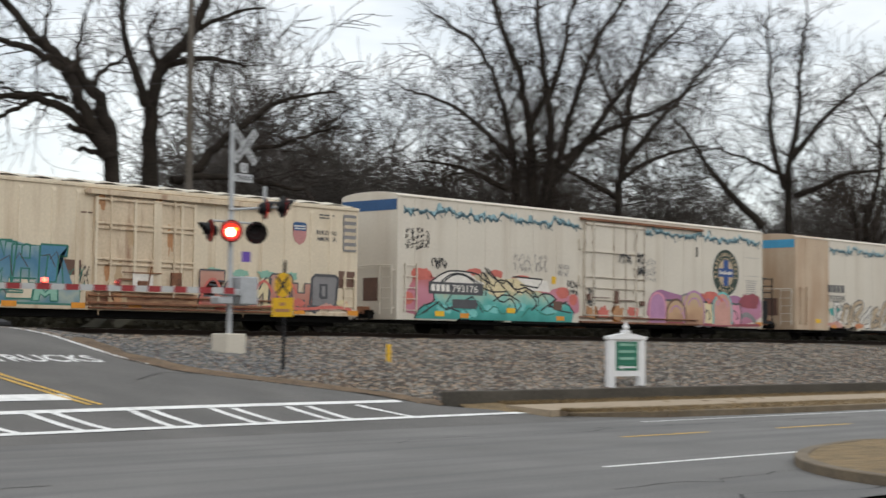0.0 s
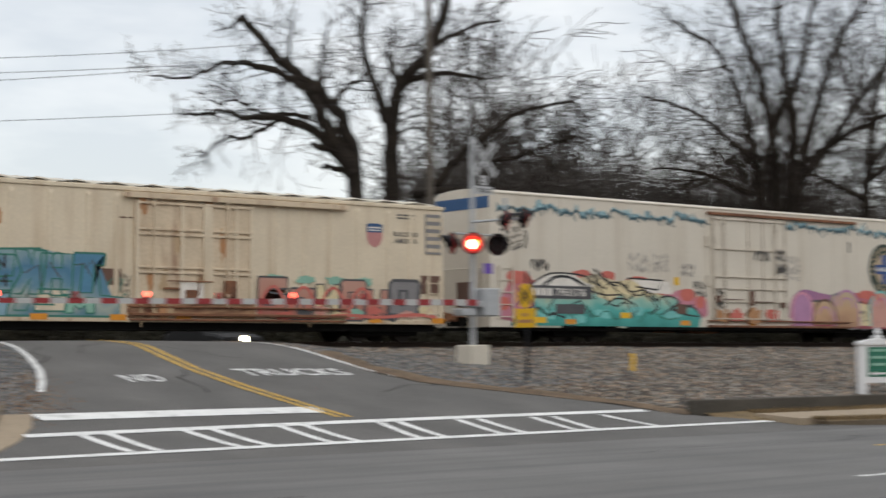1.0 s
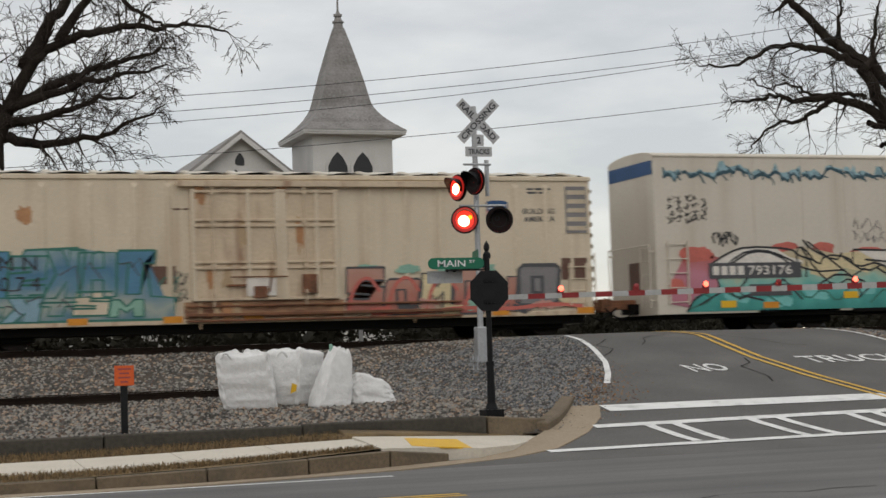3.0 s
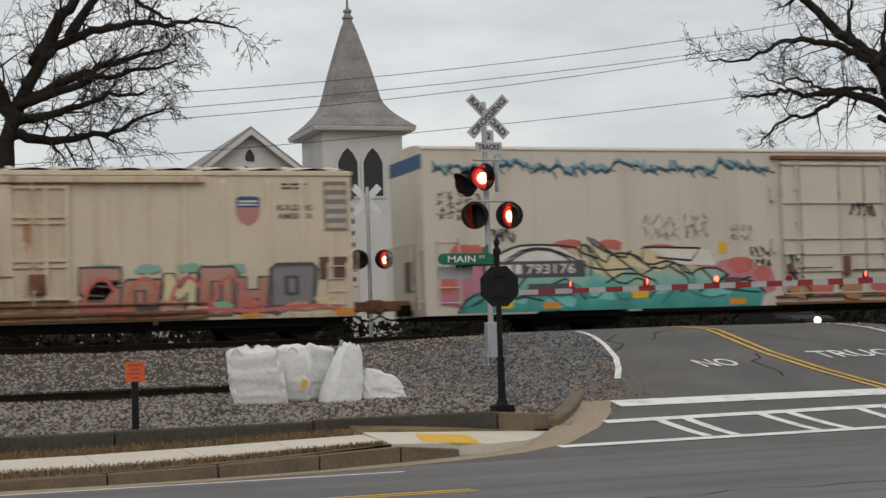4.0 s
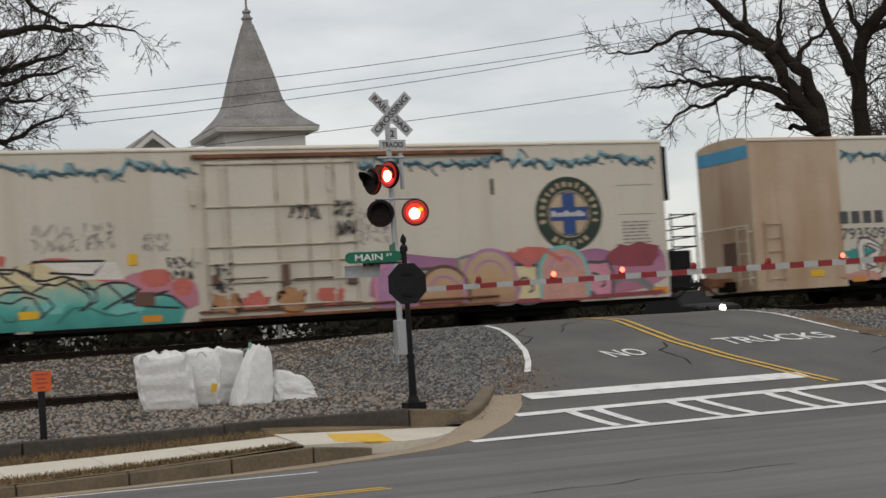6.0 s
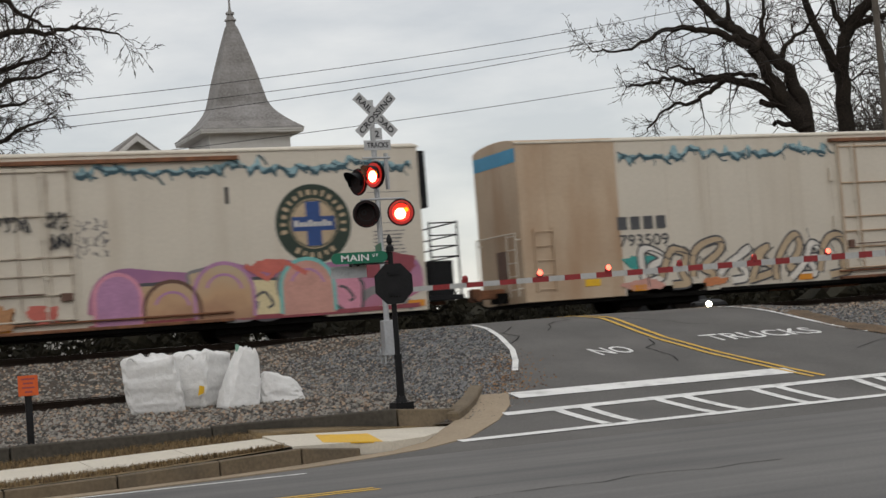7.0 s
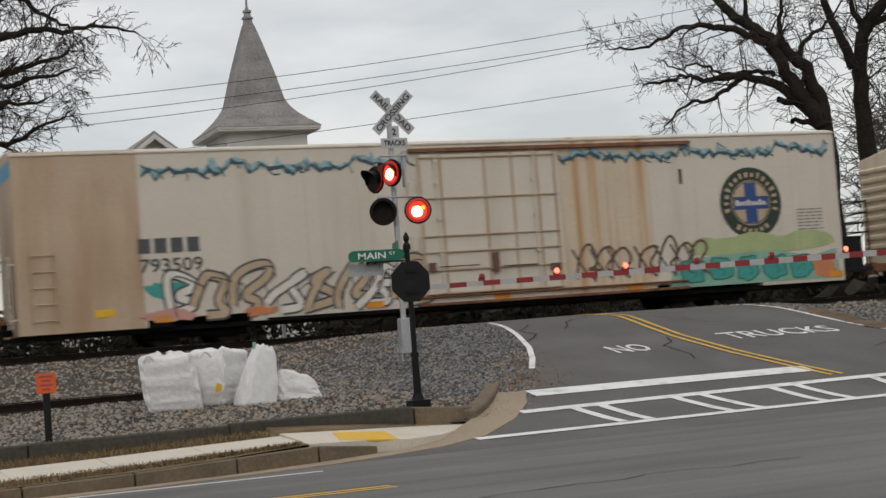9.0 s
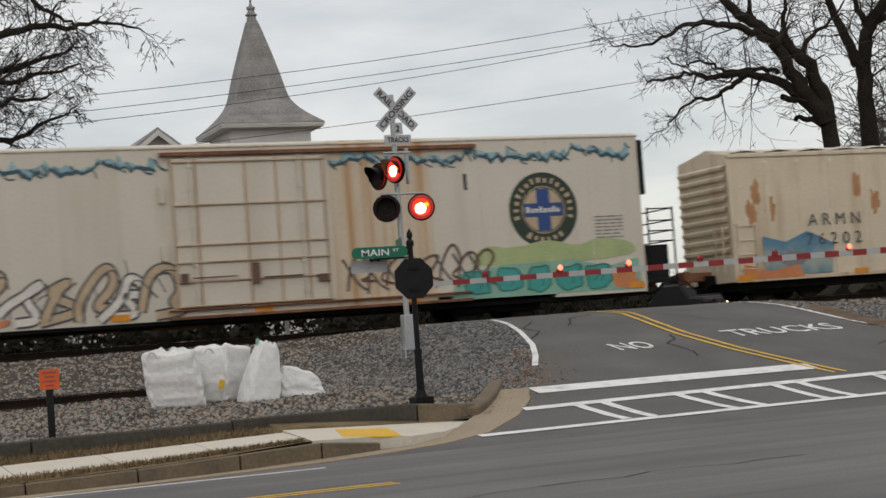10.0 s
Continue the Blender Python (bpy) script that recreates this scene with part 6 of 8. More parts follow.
def build_masts():
    m = thing("crossing_signal", "galvanised crossing signal mast with crossbuck and red flashers", "crossing signal", group="crossing signals")
    y, x, z0 = 34.0, 12.78, 1.55
    bm = bmesh.new()
    tube(bm, (x, y, z0 + 0.1), (x, y, 7.2), 0.065, 0.06, 14)
    part("mast", bm, "galv", m)
    part("junction_box", boxes((x - 0.12, y - 0.14, z0 + 0.0, x + 0.12, y + 0.12, z0 + 0.75)), "galv", m, bevel=0.02)
    bm = bmesh.new()
    for dx in (-0.14, 0.14):
        for dy in (-0.14, 0.14):
            tube(bm, (x + dx, y + dy, z0 - 0.2), (x + dx, y + dy, z0 + 0.12), 0.02, 0.02, 6)
    box(bm, x - 0.2, y - 0.2, z0 - 0.02, x + 0.2, y + 0.2, z0 + 0.03)
    part("base_plate", bm, "galv", m)
    crossbuck(m, x + 0.06, y - 0.1, 6.86)
    tr = part("tracks_plate", boxes((x - 0.26, y - 0.1, 6.07, x + 0.37, y - 0.092, 6.29)), "sign_grey", m, "white plate below the crossbuck")
    lettering("letters", "TRACKS", 0.12, 0.5, pose(x + 0.06, y - 0.102, 6.18), "p_black", tr, bold=0.025)
    tw = part("count_plate", boxes((x - 0.07, y - 0.11, 6.3, x + 0.18, y - 0.102, 6.56)), "sign_grey", m, "small white plate with a black digit")
    lettering("letters", "2", 0.15, 0.1, pose(x + 0.06, y - 0.112, 6.43), "p_black", tw, bold=0.025)
    bm = bmesh.new()
    tube(bm, (x - 0.42, y - 0.05, 4.98), (x + 0.62, y - 0.05, 4.98), 0.025, 0.025, 8)
    tube(bm, (x - 0.3, y - 0.05, 5.9), (x + 0.35, y - 0.05, 5.9), 0.025, 0.025, 8)
    tube(bm, (x + 0.27, y, 5.2), (x + 0.27, y, 6.0), 0.05, 0.05, 10)
    part("lamp_arm", bm, "galv", m)
    flasher(m, x - 0.34, y - 0.14, 4.66, -20, False)
    flasher(m, x + 0.48, y - 0.14, 4.66, -20, True)
    flasher(m, x - 0.12, y - 0.25, 5.5, -66, True)
    flasher(m, x - 0.3, y + 0.35, 5.42, -70, False)

    m = thing("crossing_signal", "galvanised crossing signal mast with gate drive, crossbuck and flashers", "crossing signal", group="crossing signals")
    x, z0 = 28.22, 1.5
    part("footing", boxes((x - 0.33, y - 0.33, z0 - 0.4, x + 0.33, y + 0.33, z0 + 0.48)), "concrete", m, "grey concrete footing", bevel=0.03)
    bm = bmesh.new()
    tube(bm, (x, y, z0 + 0.3), (x, y, 7.6), 0.075, 0.065, 14)
    part("mast", bm, "galv", m)
    crossbuck(m, x + 0.35, y - 0.1, 7.02, 8)
    tr = part("tracks_plate", boxes((x + 0.02, y - 0.1, 6.05, x + 0.65, y - 0.092, 6.27)), "sign_grey", m, "white plate below the crossbuck")
    lettering("letters", "TRACKS", 0.12, 0.5, pose(x + 0.33, y - 0.102, 6.16), "p_black", tr, bold=0.025)
    tw = part("count_plate", boxes((x + 0.2, y - 0.11, 6.3, x + 0.45, y - 0.102, 6.56)), "sign_grey", m, "small white plate with a black digit")
    lettering("letters", "2", 0.15, 0.1, pose(x + 0.33, y - 0.112, 6.43), "p_black", tw, bold=0.025)
    flasher(m, x - 0.15, y - 0.2, 4.7, -38, False)
    flasher(m, x + 0.72, y - 0.2, 4.7, -38, True)
    flasher(m, x - 0.62, y + 0.1, 4.7, -110, None)
    flasher(m, x + 1.1, y - 0.1, 5.38, 60, None)
    flasher(m, x + 1.75, y - 0.1, 5.48, 70, None)
    bm = bmesh.new()
    tube(bm, (x - 0.7, y - 0.1, 4.95), (x + 0.85, y - 0.1, 4.95), 0.028, 0.028, 8)
    tube(bm, (x - 0.1, y - 0.05, 5.28), (x + 1.8, y - 0.05, 5.48), 0.035, 0.035, 8)
    tube(bm, (x + 1.15, y - 0.02, 5.3), (x + 1.15, y - 0.02, 6.0), 0.05, 0.05, 8)
    part("lamp_arm", bm, "galv", m)
    part("purple_plate", boxes((x + 0.28, y - 0.14, 3.9, x + 0.58, y - 0.13, 4.18)), "p_violet", m, "small purple notice plate")
    part("gate_drive", boxes((x + 0.12, y - 0.35, 2.75, x + 0.7, y + 0.25, 3.5), (x - 0.5, y - 0.3, 2.98, x + 0.2, y - 0.1, 3.16), (x - 0.6, y - 0.3, 2.75, x - 0.1, y + 0.1, 2.95)), "galv", m, "grey gate drive box and counterweights", bevel=0.03)
    # the signal on the far side of the track
    f = thing("crossing_signal", "crossing signal mast standing beyond the track, seen from behind", "crossing signal", group="crossing signals")
    bm = bmesh.new()
    tube(bm, (14.6, 49.5, 1.6), (14.6, 49.5, 6.9), 0.065, 0.06, 12)
    part("mast", bm, "galv", f)
    for ang in (45, -45):
        b = part("blade", boxes((-0.61, -0.004, -0.114, 0.61, 0.004, 0.114)), "sign_white", f, "plain white back of a crossbuck blade")
        b.matrix_basis = pose(14.6, 49.6 + ang * 0.0003, 6.5) @ pose(0, 0, 0, 0, ang, 0)
    flasher(f, 14.2, 49.3, 4.6, -15, False)
    flasher(f, 15.05, 49.3, 4.6, -15, True)
    # the lowered gate
    g = thing("crossing_gate", "lowered crossing gate arm striped red and white with lamps", "crossing gate")
    xa, xb, yg = 13.3, 28.1, 33.68
    zz = lambda xx: 2.93 + (xx - xa) * 0.012
    k, xx = 0, xa
    while xx < xb - 0.1:
        w = 0.5 if k == 0 else 0.41
        w = min(w, xb - xx)
        bm = bmesh.new()
        h = 0.055 + (xx - xa) * 0.0018
        sheetp = [(xx, zz(xx) - h), (xx + w - 0.003, zz(xx + w) - h), (xx + w - 0.003, zz(xx + w) + h), (xx, zz(xx) + h)]
        prism(bm, sheetp, yg - 0.02, yg + 0.02)
        part("stripe", bm, "gate_red" if k % 2 else "gate_white", g, "red reflective length" if k % 2 else "white reflective length")
        xx += w
        k += 1
    for xx, phase in ((14.59, False), (16.45, True), (18.22, "steady"), (20.14, "dark"), (22.22, False), (24.36, True)):
        case = part("lamp_case", boxes((-0.06, -0.05, 0.06, 0.06, 0.05, 0.13), (-0.035, -0.02, 0.13, 0.035, 0.05, 0.2)), "gate_red", g)
        case.matrix_basis = pose(xx, yg, zz(xx))
        bm = bmesh.new()
        bmesh.ops.create_uvsphere(bm, u_segments=12, v_segments=8, radius=0.07)
        for f in bm.faces:
            f.material_index = 0 if f.calc_center_median().y < 0 else 1
        for v in bm.verts:
            v.co.y *= 0.5
            v.co.z += 0.15
        lamp = part("gate_lamp", bm, ["lamp_gate", "gate_red"], case, "round red gate lamp", smooth=True)
        lamp.matrix_basis = pose(0, -0.035, 0, 0, 0, 180 if phase == "dark" else 0)
        if phase in (True, False):
            lenses.append((lamp, phase))




# ---- signs and posts ----
def build_signs():
    s = thing("street_sign_post", "black ornamental post with street name blade and stop sign back", "street sign")
    x, y, z = 10.47, 27.42, 0.66
    bm = bmesh.new()
    box(bm, x - 0.17, y - 0.17, z - 0.1, x + 0.17, y + 0.17, z + 0.07)
    tube(bm, (x, y, z + 0.05), (x, y, z + 0.18), 0.12, 0.085, 16)
    tube(bm, (x, y, z + 0.18), (x, y, z + 0.85), 0.075, 0.062, 16)
    tube(bm, (x, y, z + 0.85), (x, y, z + 0.92), 0.075, 0.075, 16)
    tube(bm, (x, y, z + 0.92), (x, y, 3.5), 0.05, 0.045, 16)
    part("post", bm, "black_paint", s, smooth=False)
    bm = bmesh.new()
    for za, zb, ra, rb in ((3.42, 3.5, 0.07, 0.07), (3.5, 3.55, 0.07, 0.035), (3.55, 3.6, 0.03, 0.055), (3.6, 3.66, 0.055, 0.05), (3.66, 3.74, 0.05, 0.004)):
        tube(bm, (x, y, za), (x, y, zb), ra, rb, 14)
    part("finial", bm, "black_paint", s)
    bm = bmesh.new()
    pts = [(x + 0.36 / math.cos(math.pi / 8) * math.cos(a + math.pi / 8), 2.84 + 0.36 / math.cos(math.pi / 8) * math.sin(a + math.pi / 8)) for a in np.arange(8) * math.pi / 4]
    prism(bm, pts, y - 0.075, y - 0.065)
    part("stop_plate", bm, "grey_black", s, "dark back of an octagonal stop sign")
    for zc in (2.62, 3.0):
        part("clamp", boxes((x - 0.1, y - 0.1, zc, x + 0.1, y - 0.07, zc + 0.06)), "black_paint", s)
    bm = bmesh.new()
    pts = arc_pts(x - 1.02, 3.34, 0.1, math.pi / 2, 3 * math.pi / 2, 8) + arc_pts(x - 0.16, 3.34, 0.1, -math.pi / 2, math.pi / 2, 8)
    prism(bm, pts, y - 0.02, y - 0.005)
    b = part("name_blade", bm, "sign_green", s, "green street name blade with white letters")
    lettering("letters", "MAIN", 0.115, 0.52, pose(x - 0.68, y - 0.02, 3.34), "sign_white", b)
    lettering("letters", "ST", 0.05, 0.12, pose(x - 0.29, y - 0.02, 3.37), "sign_white", b)
    bm = bmesh.new()
    pts = [(-0.45, -0.09), (0.45, -0.09), (0.45, 0.09), (-0.45, 0.09)]
    prism(bm, pts, -0.006, 0.006)
    b = part("cross_blade", bm, "sign_green", s, "second green street name blade")
    b.matrix_basis = pose(x - 0.06, y + 0.42, 3.5, 0, 0, 76)
    part("grey_plate", boxes((x - 1.05, y + 0.25, 3.0, x - 0.38, y + 0.262, 3.22)), "galv", s, "plain grey back of a small plate")
    part("bracket", boxes((x - 0.16, y - 0.015, 3.26, x, y + 0.015, 3.42), (x - 0.7, y + 0.22, 3.2, x - 0.66, y + 0.26, 3.3), (x - 0.56, y + 0.22, 3.2, x - 0.52, y + 0.26, 3.3), (x - 0.7, y + 0.0, 3.22, x, y + 0.26, 3.24)), "black_paint", s)

    s = thing("marker_post", "short dark post with a square orange warning plate", "marker post")
    x, y = 3.98, 27.36
    part("post", boxes((x - 0.055, y - 0.04, 0.4, x + 0.055, y + 0.04, 1.45)), "grey_black", s, bevel=0.012)
    p = part("plate", boxes((x - 0.16, y - 0.06, 1.39, x + 0.16, y - 0.045, 1.72)), "sign_orange", s, "faded orange plate with dark lines of writing", bevel=0.004)
    for k, w in enumerate((0.22, 0.16, 0.2, 0.12)):
        part("writing_bar", boxes((x - w / 2, y - 0.064, 1.65 - k * 0.07, x + w / 2, y - 0.061, 1.675 - k * 0.07)), "p_maroon", p)

    s = thing("railroad_warning_sign", "yellow railroad warning disc and plate on a dark post", "road sign")
    x, y = 27.5, 31.0
    bm = bmesh.new()
    tube(bm, (x, y, 0.95), (x, y, 3.72), 0.045, 0.04, 10)
    tube(bm, (x, y, 3.72), (x, y, 3.85), 0.05, 0.005, 8)
    part("post", bm, "black_paint", s)
    f = pose(x, y, 0, 0, 0, -88)
    bm = bmesh.new()
    disc(bm, (0, -0.06, 3.2), 0.31, (0, 0.012, 0), 32)
    d = part("disc", bm, "sign_yellow", s, "yellow disc with a black cross")
    d.matrix_basis = f
    for a in (45, -45):
        c = part("cross_bar", boxes((-0.3, -0.004, -0.03, 0.3, 0.004, 0.03)), "p_black", d)
        c.matrix_basis = pose(0, -0.066, 3.2) @ pose(0, 0, 0, 0, a, 0)
    for sx in (-0.18, 0.18):
        lettering("letters", "R", 0.1, 0.07, pose(sx, -0.062, 3.2), "p_black", d)
    p = part("plate", boxes((-0.38, -0.06, 2.4, 0.38, -0.048, 2.88)), "sign_yellow", s, "yellow plate with dark lines of writing", bevel=0.004)
    p.matrix_basis = f
    for z, w in ((2.72, 0.2), (2.56, 0.55)):
        part("writing_bar", boxes((-w / 2, -0.066, z - 0.04, w / 2, -0.062, z + 0.04)), "p_rust_patch", p)

    s = thing("pipeline_marker", "yellow plastic marker post standing in gravel", "marker post")
    x, y = 32.25, 32.0
    part("post", boxes((x - 0.06, y - 0.05, 0.9, x + 0.06, y + 0.05, 1.74)), "sign_yellow", s, bevel=0.02)
    ob = mesh_object("drain_cover", boxes((31.5, 31.55, 1.05, 32.85, 32.2, 1.19)), "tie", bevel=0.02)
    tagged(ob, "dark rusty plate lying on the gravel", "cover")

    s = thing("information_sign", "white wooden sign frame with a green panel", "sign")
    x0, x1, y, z0 = 36.2, 37.85, 27.45, 0.55
    for x in (x0, x1 - 0.26):
        part("post", boxes((x, y - 0.08, z0, x + 0.26, y + 0.08, 2.0)), "sign_white", s, bevel=0.015)
    part("top_beam", boxes((x0 - 0.06, y - 0.1, 1.93, x1 + 0.06, y + 0.1, 2.02)), "sign_white", s, bevel=0.015)
    bm = bmesh.new()
    prism(bm, [(x0 - 0.06, 2.02), (x1 + 0.06, 2.02), ((x0 + x1) / 2 + 0.12, 2.12), ((x0 + x1) / 2 - 0.12, 2.12)], y - 0.09, y + 0.09)
    part("pediment", bm, "sign_white", s)
    bm = bmesh.new()
    xm = (x0 + x1) / 2
    box(bm, xm - 0.1, y - 0.1, 2.1, xm + 0.1, y + 0.1, 2.2)
    tube(bm, (xm, y, 2.2), (xm, y, 2.28), 0.05, 0.09, 12)
    tube(bm, (xm, y, 2.28), (xm, y, 2.44), 0.09, 0.01, 12)
    part("finial", bm, "sign_white", s)
    part("lower_beam", boxes((x0 + 0.26, y - 0.06, 0.92, x1 - 0.26, y + 0.06, 1.04)), "sign_white", s)
    part("backing", boxes((x0 + 0.26, y - 0.03, 1.04, x1 - 0.26, y + 0.03, 1.93)), "sign_white", s)
    p = part("panel", boxes((x0 + 0.33, y - 0.05, 1.08, x1 - 0.33, y - 0.035, 1.88)), "sign_green", s, "green panel with pale lines of writing")
    for k, w in enumerate((0.72, 0.8, 0.7)):
        part("writing_bar", boxes((xm - w / 2, y - 0.056, 1.76 - k * 0.19, xm + w / 2, y - 0.052, 1.83 - k * 0.19)), "p_mint", p)
    part("strip", boxes((x0 + 0.33, y - 0.054, 1.27, x1 - 0.33, y - 0.051, 1.29), (x0 + 0.33, y - 0.054, 1.47, x1 - 0.33, y - 0.051, 1.49), (x0 + 0.33, y - 0.054, 1.66, x1 - 0.33, y - 0.051, 1.68)), "p_green", p)
    bm = bmesh.new()
    prism(bm, [(xm - 0.4, 1.17), (xm - 0.22, 1.1), (xm - 0.22, 1.145), (xm + 0.4, 1.145), (xm + 0.4, 1.195), (xm - 0.22, 1.195), (xm - 0.22, 1.24)], y - 0.057, y - 0.052)
    part("arrow", bm, "sign_white", p)


# ---- bulk bags on the ballast ----
def bag(name, label, x, y, w, d, h, seed, lean=(0, 0), tip=0.0, ears=0.0, turn=0.0, square=0.22, crease=1.0, slope=0.0):
    """A slumped woven bag: a soft block with folds, corner ears and a sagging top."""
    bm = bmesh.new()
    n, nz, nt = 72, 34, 9
    ca, sa = math.cos(radians(turn)), math.sin(radians(turn))
    zg = gravel_z(x, y) - 0.05
    def fold(px, py, v):
        a = 0.5 - abs(noise.noise((px * 1.5 + seed, py * 1.5, v * 1.7)))
        b = 0.5 - abs(noise.noise((px * 3.2, py * 3.2 + seed, v * 3.4 + px)))
        e = 0.5 - abs(noise.noise((px * 2.1 + v * 2.4 + seed, py * 2.1 - v * 1.8, 3.0)))
        return crease * (0.09 * a + 0.09 * b + 0.1 * e + 0.05 * noise.noise((px * 6, py * 6 + seed, v * 6)) + 0.035 * noise.noise((px * 13, py * 13, v * 11 + seed)) - 0.12)
    def place(px, py, m, v, dz=0.0):
        qx, qy = px * w / 2 * m, py * d / 2 * m
        corner = max(0.0, min(abs(px), abs(py)) - 0.55) / 0.45
        z = v * h + dz + ears * h * corner * max(0, v - 0.75) * 4 + slope * qx * v
        return (x + qx * ca - qy * sa + lean[0] * v, y + qx * sa + qy * ca + lean[1] * v, zg + z)
    rows = []
    for k in range(nz + 1):
        v = k / nz
        prof = (1 - tip * v ** 1.2) * (0.97 + 0.06 * math.sin(v * math.pi) ** 0.7)
        prof *= 0.82 + 0.18 * min(1, v / 0.07) ** 0.5
        row = []
        for i in range(n + 1):
            a = (i % n) * math.tau / n
            c, s = math.cos(a), math.sin(a)
            px, py = math.copysign(abs(c) ** square, c), math.copysign(abs(s) ** square, s)
            row.append(place(px, py, prof * (1 + fold(px, py, v)), v))
        rows.append(row)
    for k in range(1, nt + 1):
        u = k / nt
        row = []
        for i in range(n + 1):
            a = (i % n) * math.tau / n
            c, s = math.cos(a), math.sin(a)
            px, py = math.copysign(abs(c) ** square, c), math.copysign(abs(s) ** square, s)
            m = (1 - tip) * 0.93 * (1 - u * 0.999) * (1 + fold(px, py, 1) * (1 - u))
            row.append(place(px, py, m, 1.0, h * (0.05 * math.sin(u * math.pi) + 0.09 * noise.noise((px * (1 - u) * 2.2 + seed, py * (1 - u) * 2.2, 4.0)))))
        rows.append(row)
    sheet(bm, rows)
    bmesh.ops.remove_doubles(bm, verts=bm.verts, dist=0.0008)
    t = thing(name, label, "bulk bag", group="white bags on the gravel")
    ob = mesh_object("bag_body", bm, "bag_white", smooth=True)
    ob.parent = t
    return t, zg


def build_bags():
    t, z = bag("bulk_bag", "full square white woven bulk bag on the gravel", 6.7, 30.0, 1.0, 0.9, 0.98, 1, ears=0.1, turn=-14, lean=(-0.14, 0.0), square=0.13, crease=1.1)
    for x, y in ((6.05, 29.62), (7.06, 29.45)):
        bm = bmesh.new()
        p = [Vector((x + 0.035 * k, y, z + 0.96 + 0.1 * math.sin(k / 6 * math.pi))) for k in range(7)]
        for a, b in zip(p, p[1:]):
            tube(bm, a, b, 0.02, 0.02, 5)
        part("lifting_loop", bm, "bag_white", t, "white webbing loop")
    t, z = bag("bulk_bag", "square white woven bulk bag slumped beside another bag", 7.6, 30.55, 0.86, 0.86, 1.0, 5, lean=(0.12, 0.1), turn=40, ears=0.04, square=0.13, slope=-0.1, crease=1.0)
    bm = bmesh.new()
    prism(bm, [(7.42, z + 0.26), (7.53, z + 0.3), (7.55, z + 0.42), (7.46, z + 0.45)], 29.9, 29.92)
    part("tag", bm, "sign_yellow", t, "small yellow label")
    t, z = bag("bulk_bag", "tall white bag tapering to a tied top", 8.1, 29.72, 0.78, 0.55, 1.05, 9, lean=(0.3, 0.15), tip=0.5, square=0.4, turn=10, slope=-0.45, crease=0.75)
    bm = bmesh.new()
    tube(bm, (8.24, 29.84, z + 1.02), (8.2, 29.84, z + 1.2), 0.07, 0.03, 8)
    part("tie", bm, "p_mint", t, "pale green tie at the bag's neck")
    bag("bulk_bag", "low white bag lying half empty on the gravel", 9.0, 30.05, 1.0, 0.62, 0.5, 13, lean=(0.08, 0.05), tip=0.35, square=0.55, slope=-0.4, turn=-8, crease=1.4)


# ---- church and far things ----
def pointed(x, w, z0, z1, zs, n=8):
    """Outline of a pointed opening: sill z0, spring zs, apex z1."""
    return [(x - w / 2, z0), (x + w / 2, z0), (x + w / 2, zs), (x + w * 0.27, zs + (z1 - zs) * 0.62), (x, z1), (x - w * 0.27, zs + (z1 - zs) * 0.62), (x - w / 2, zs)]


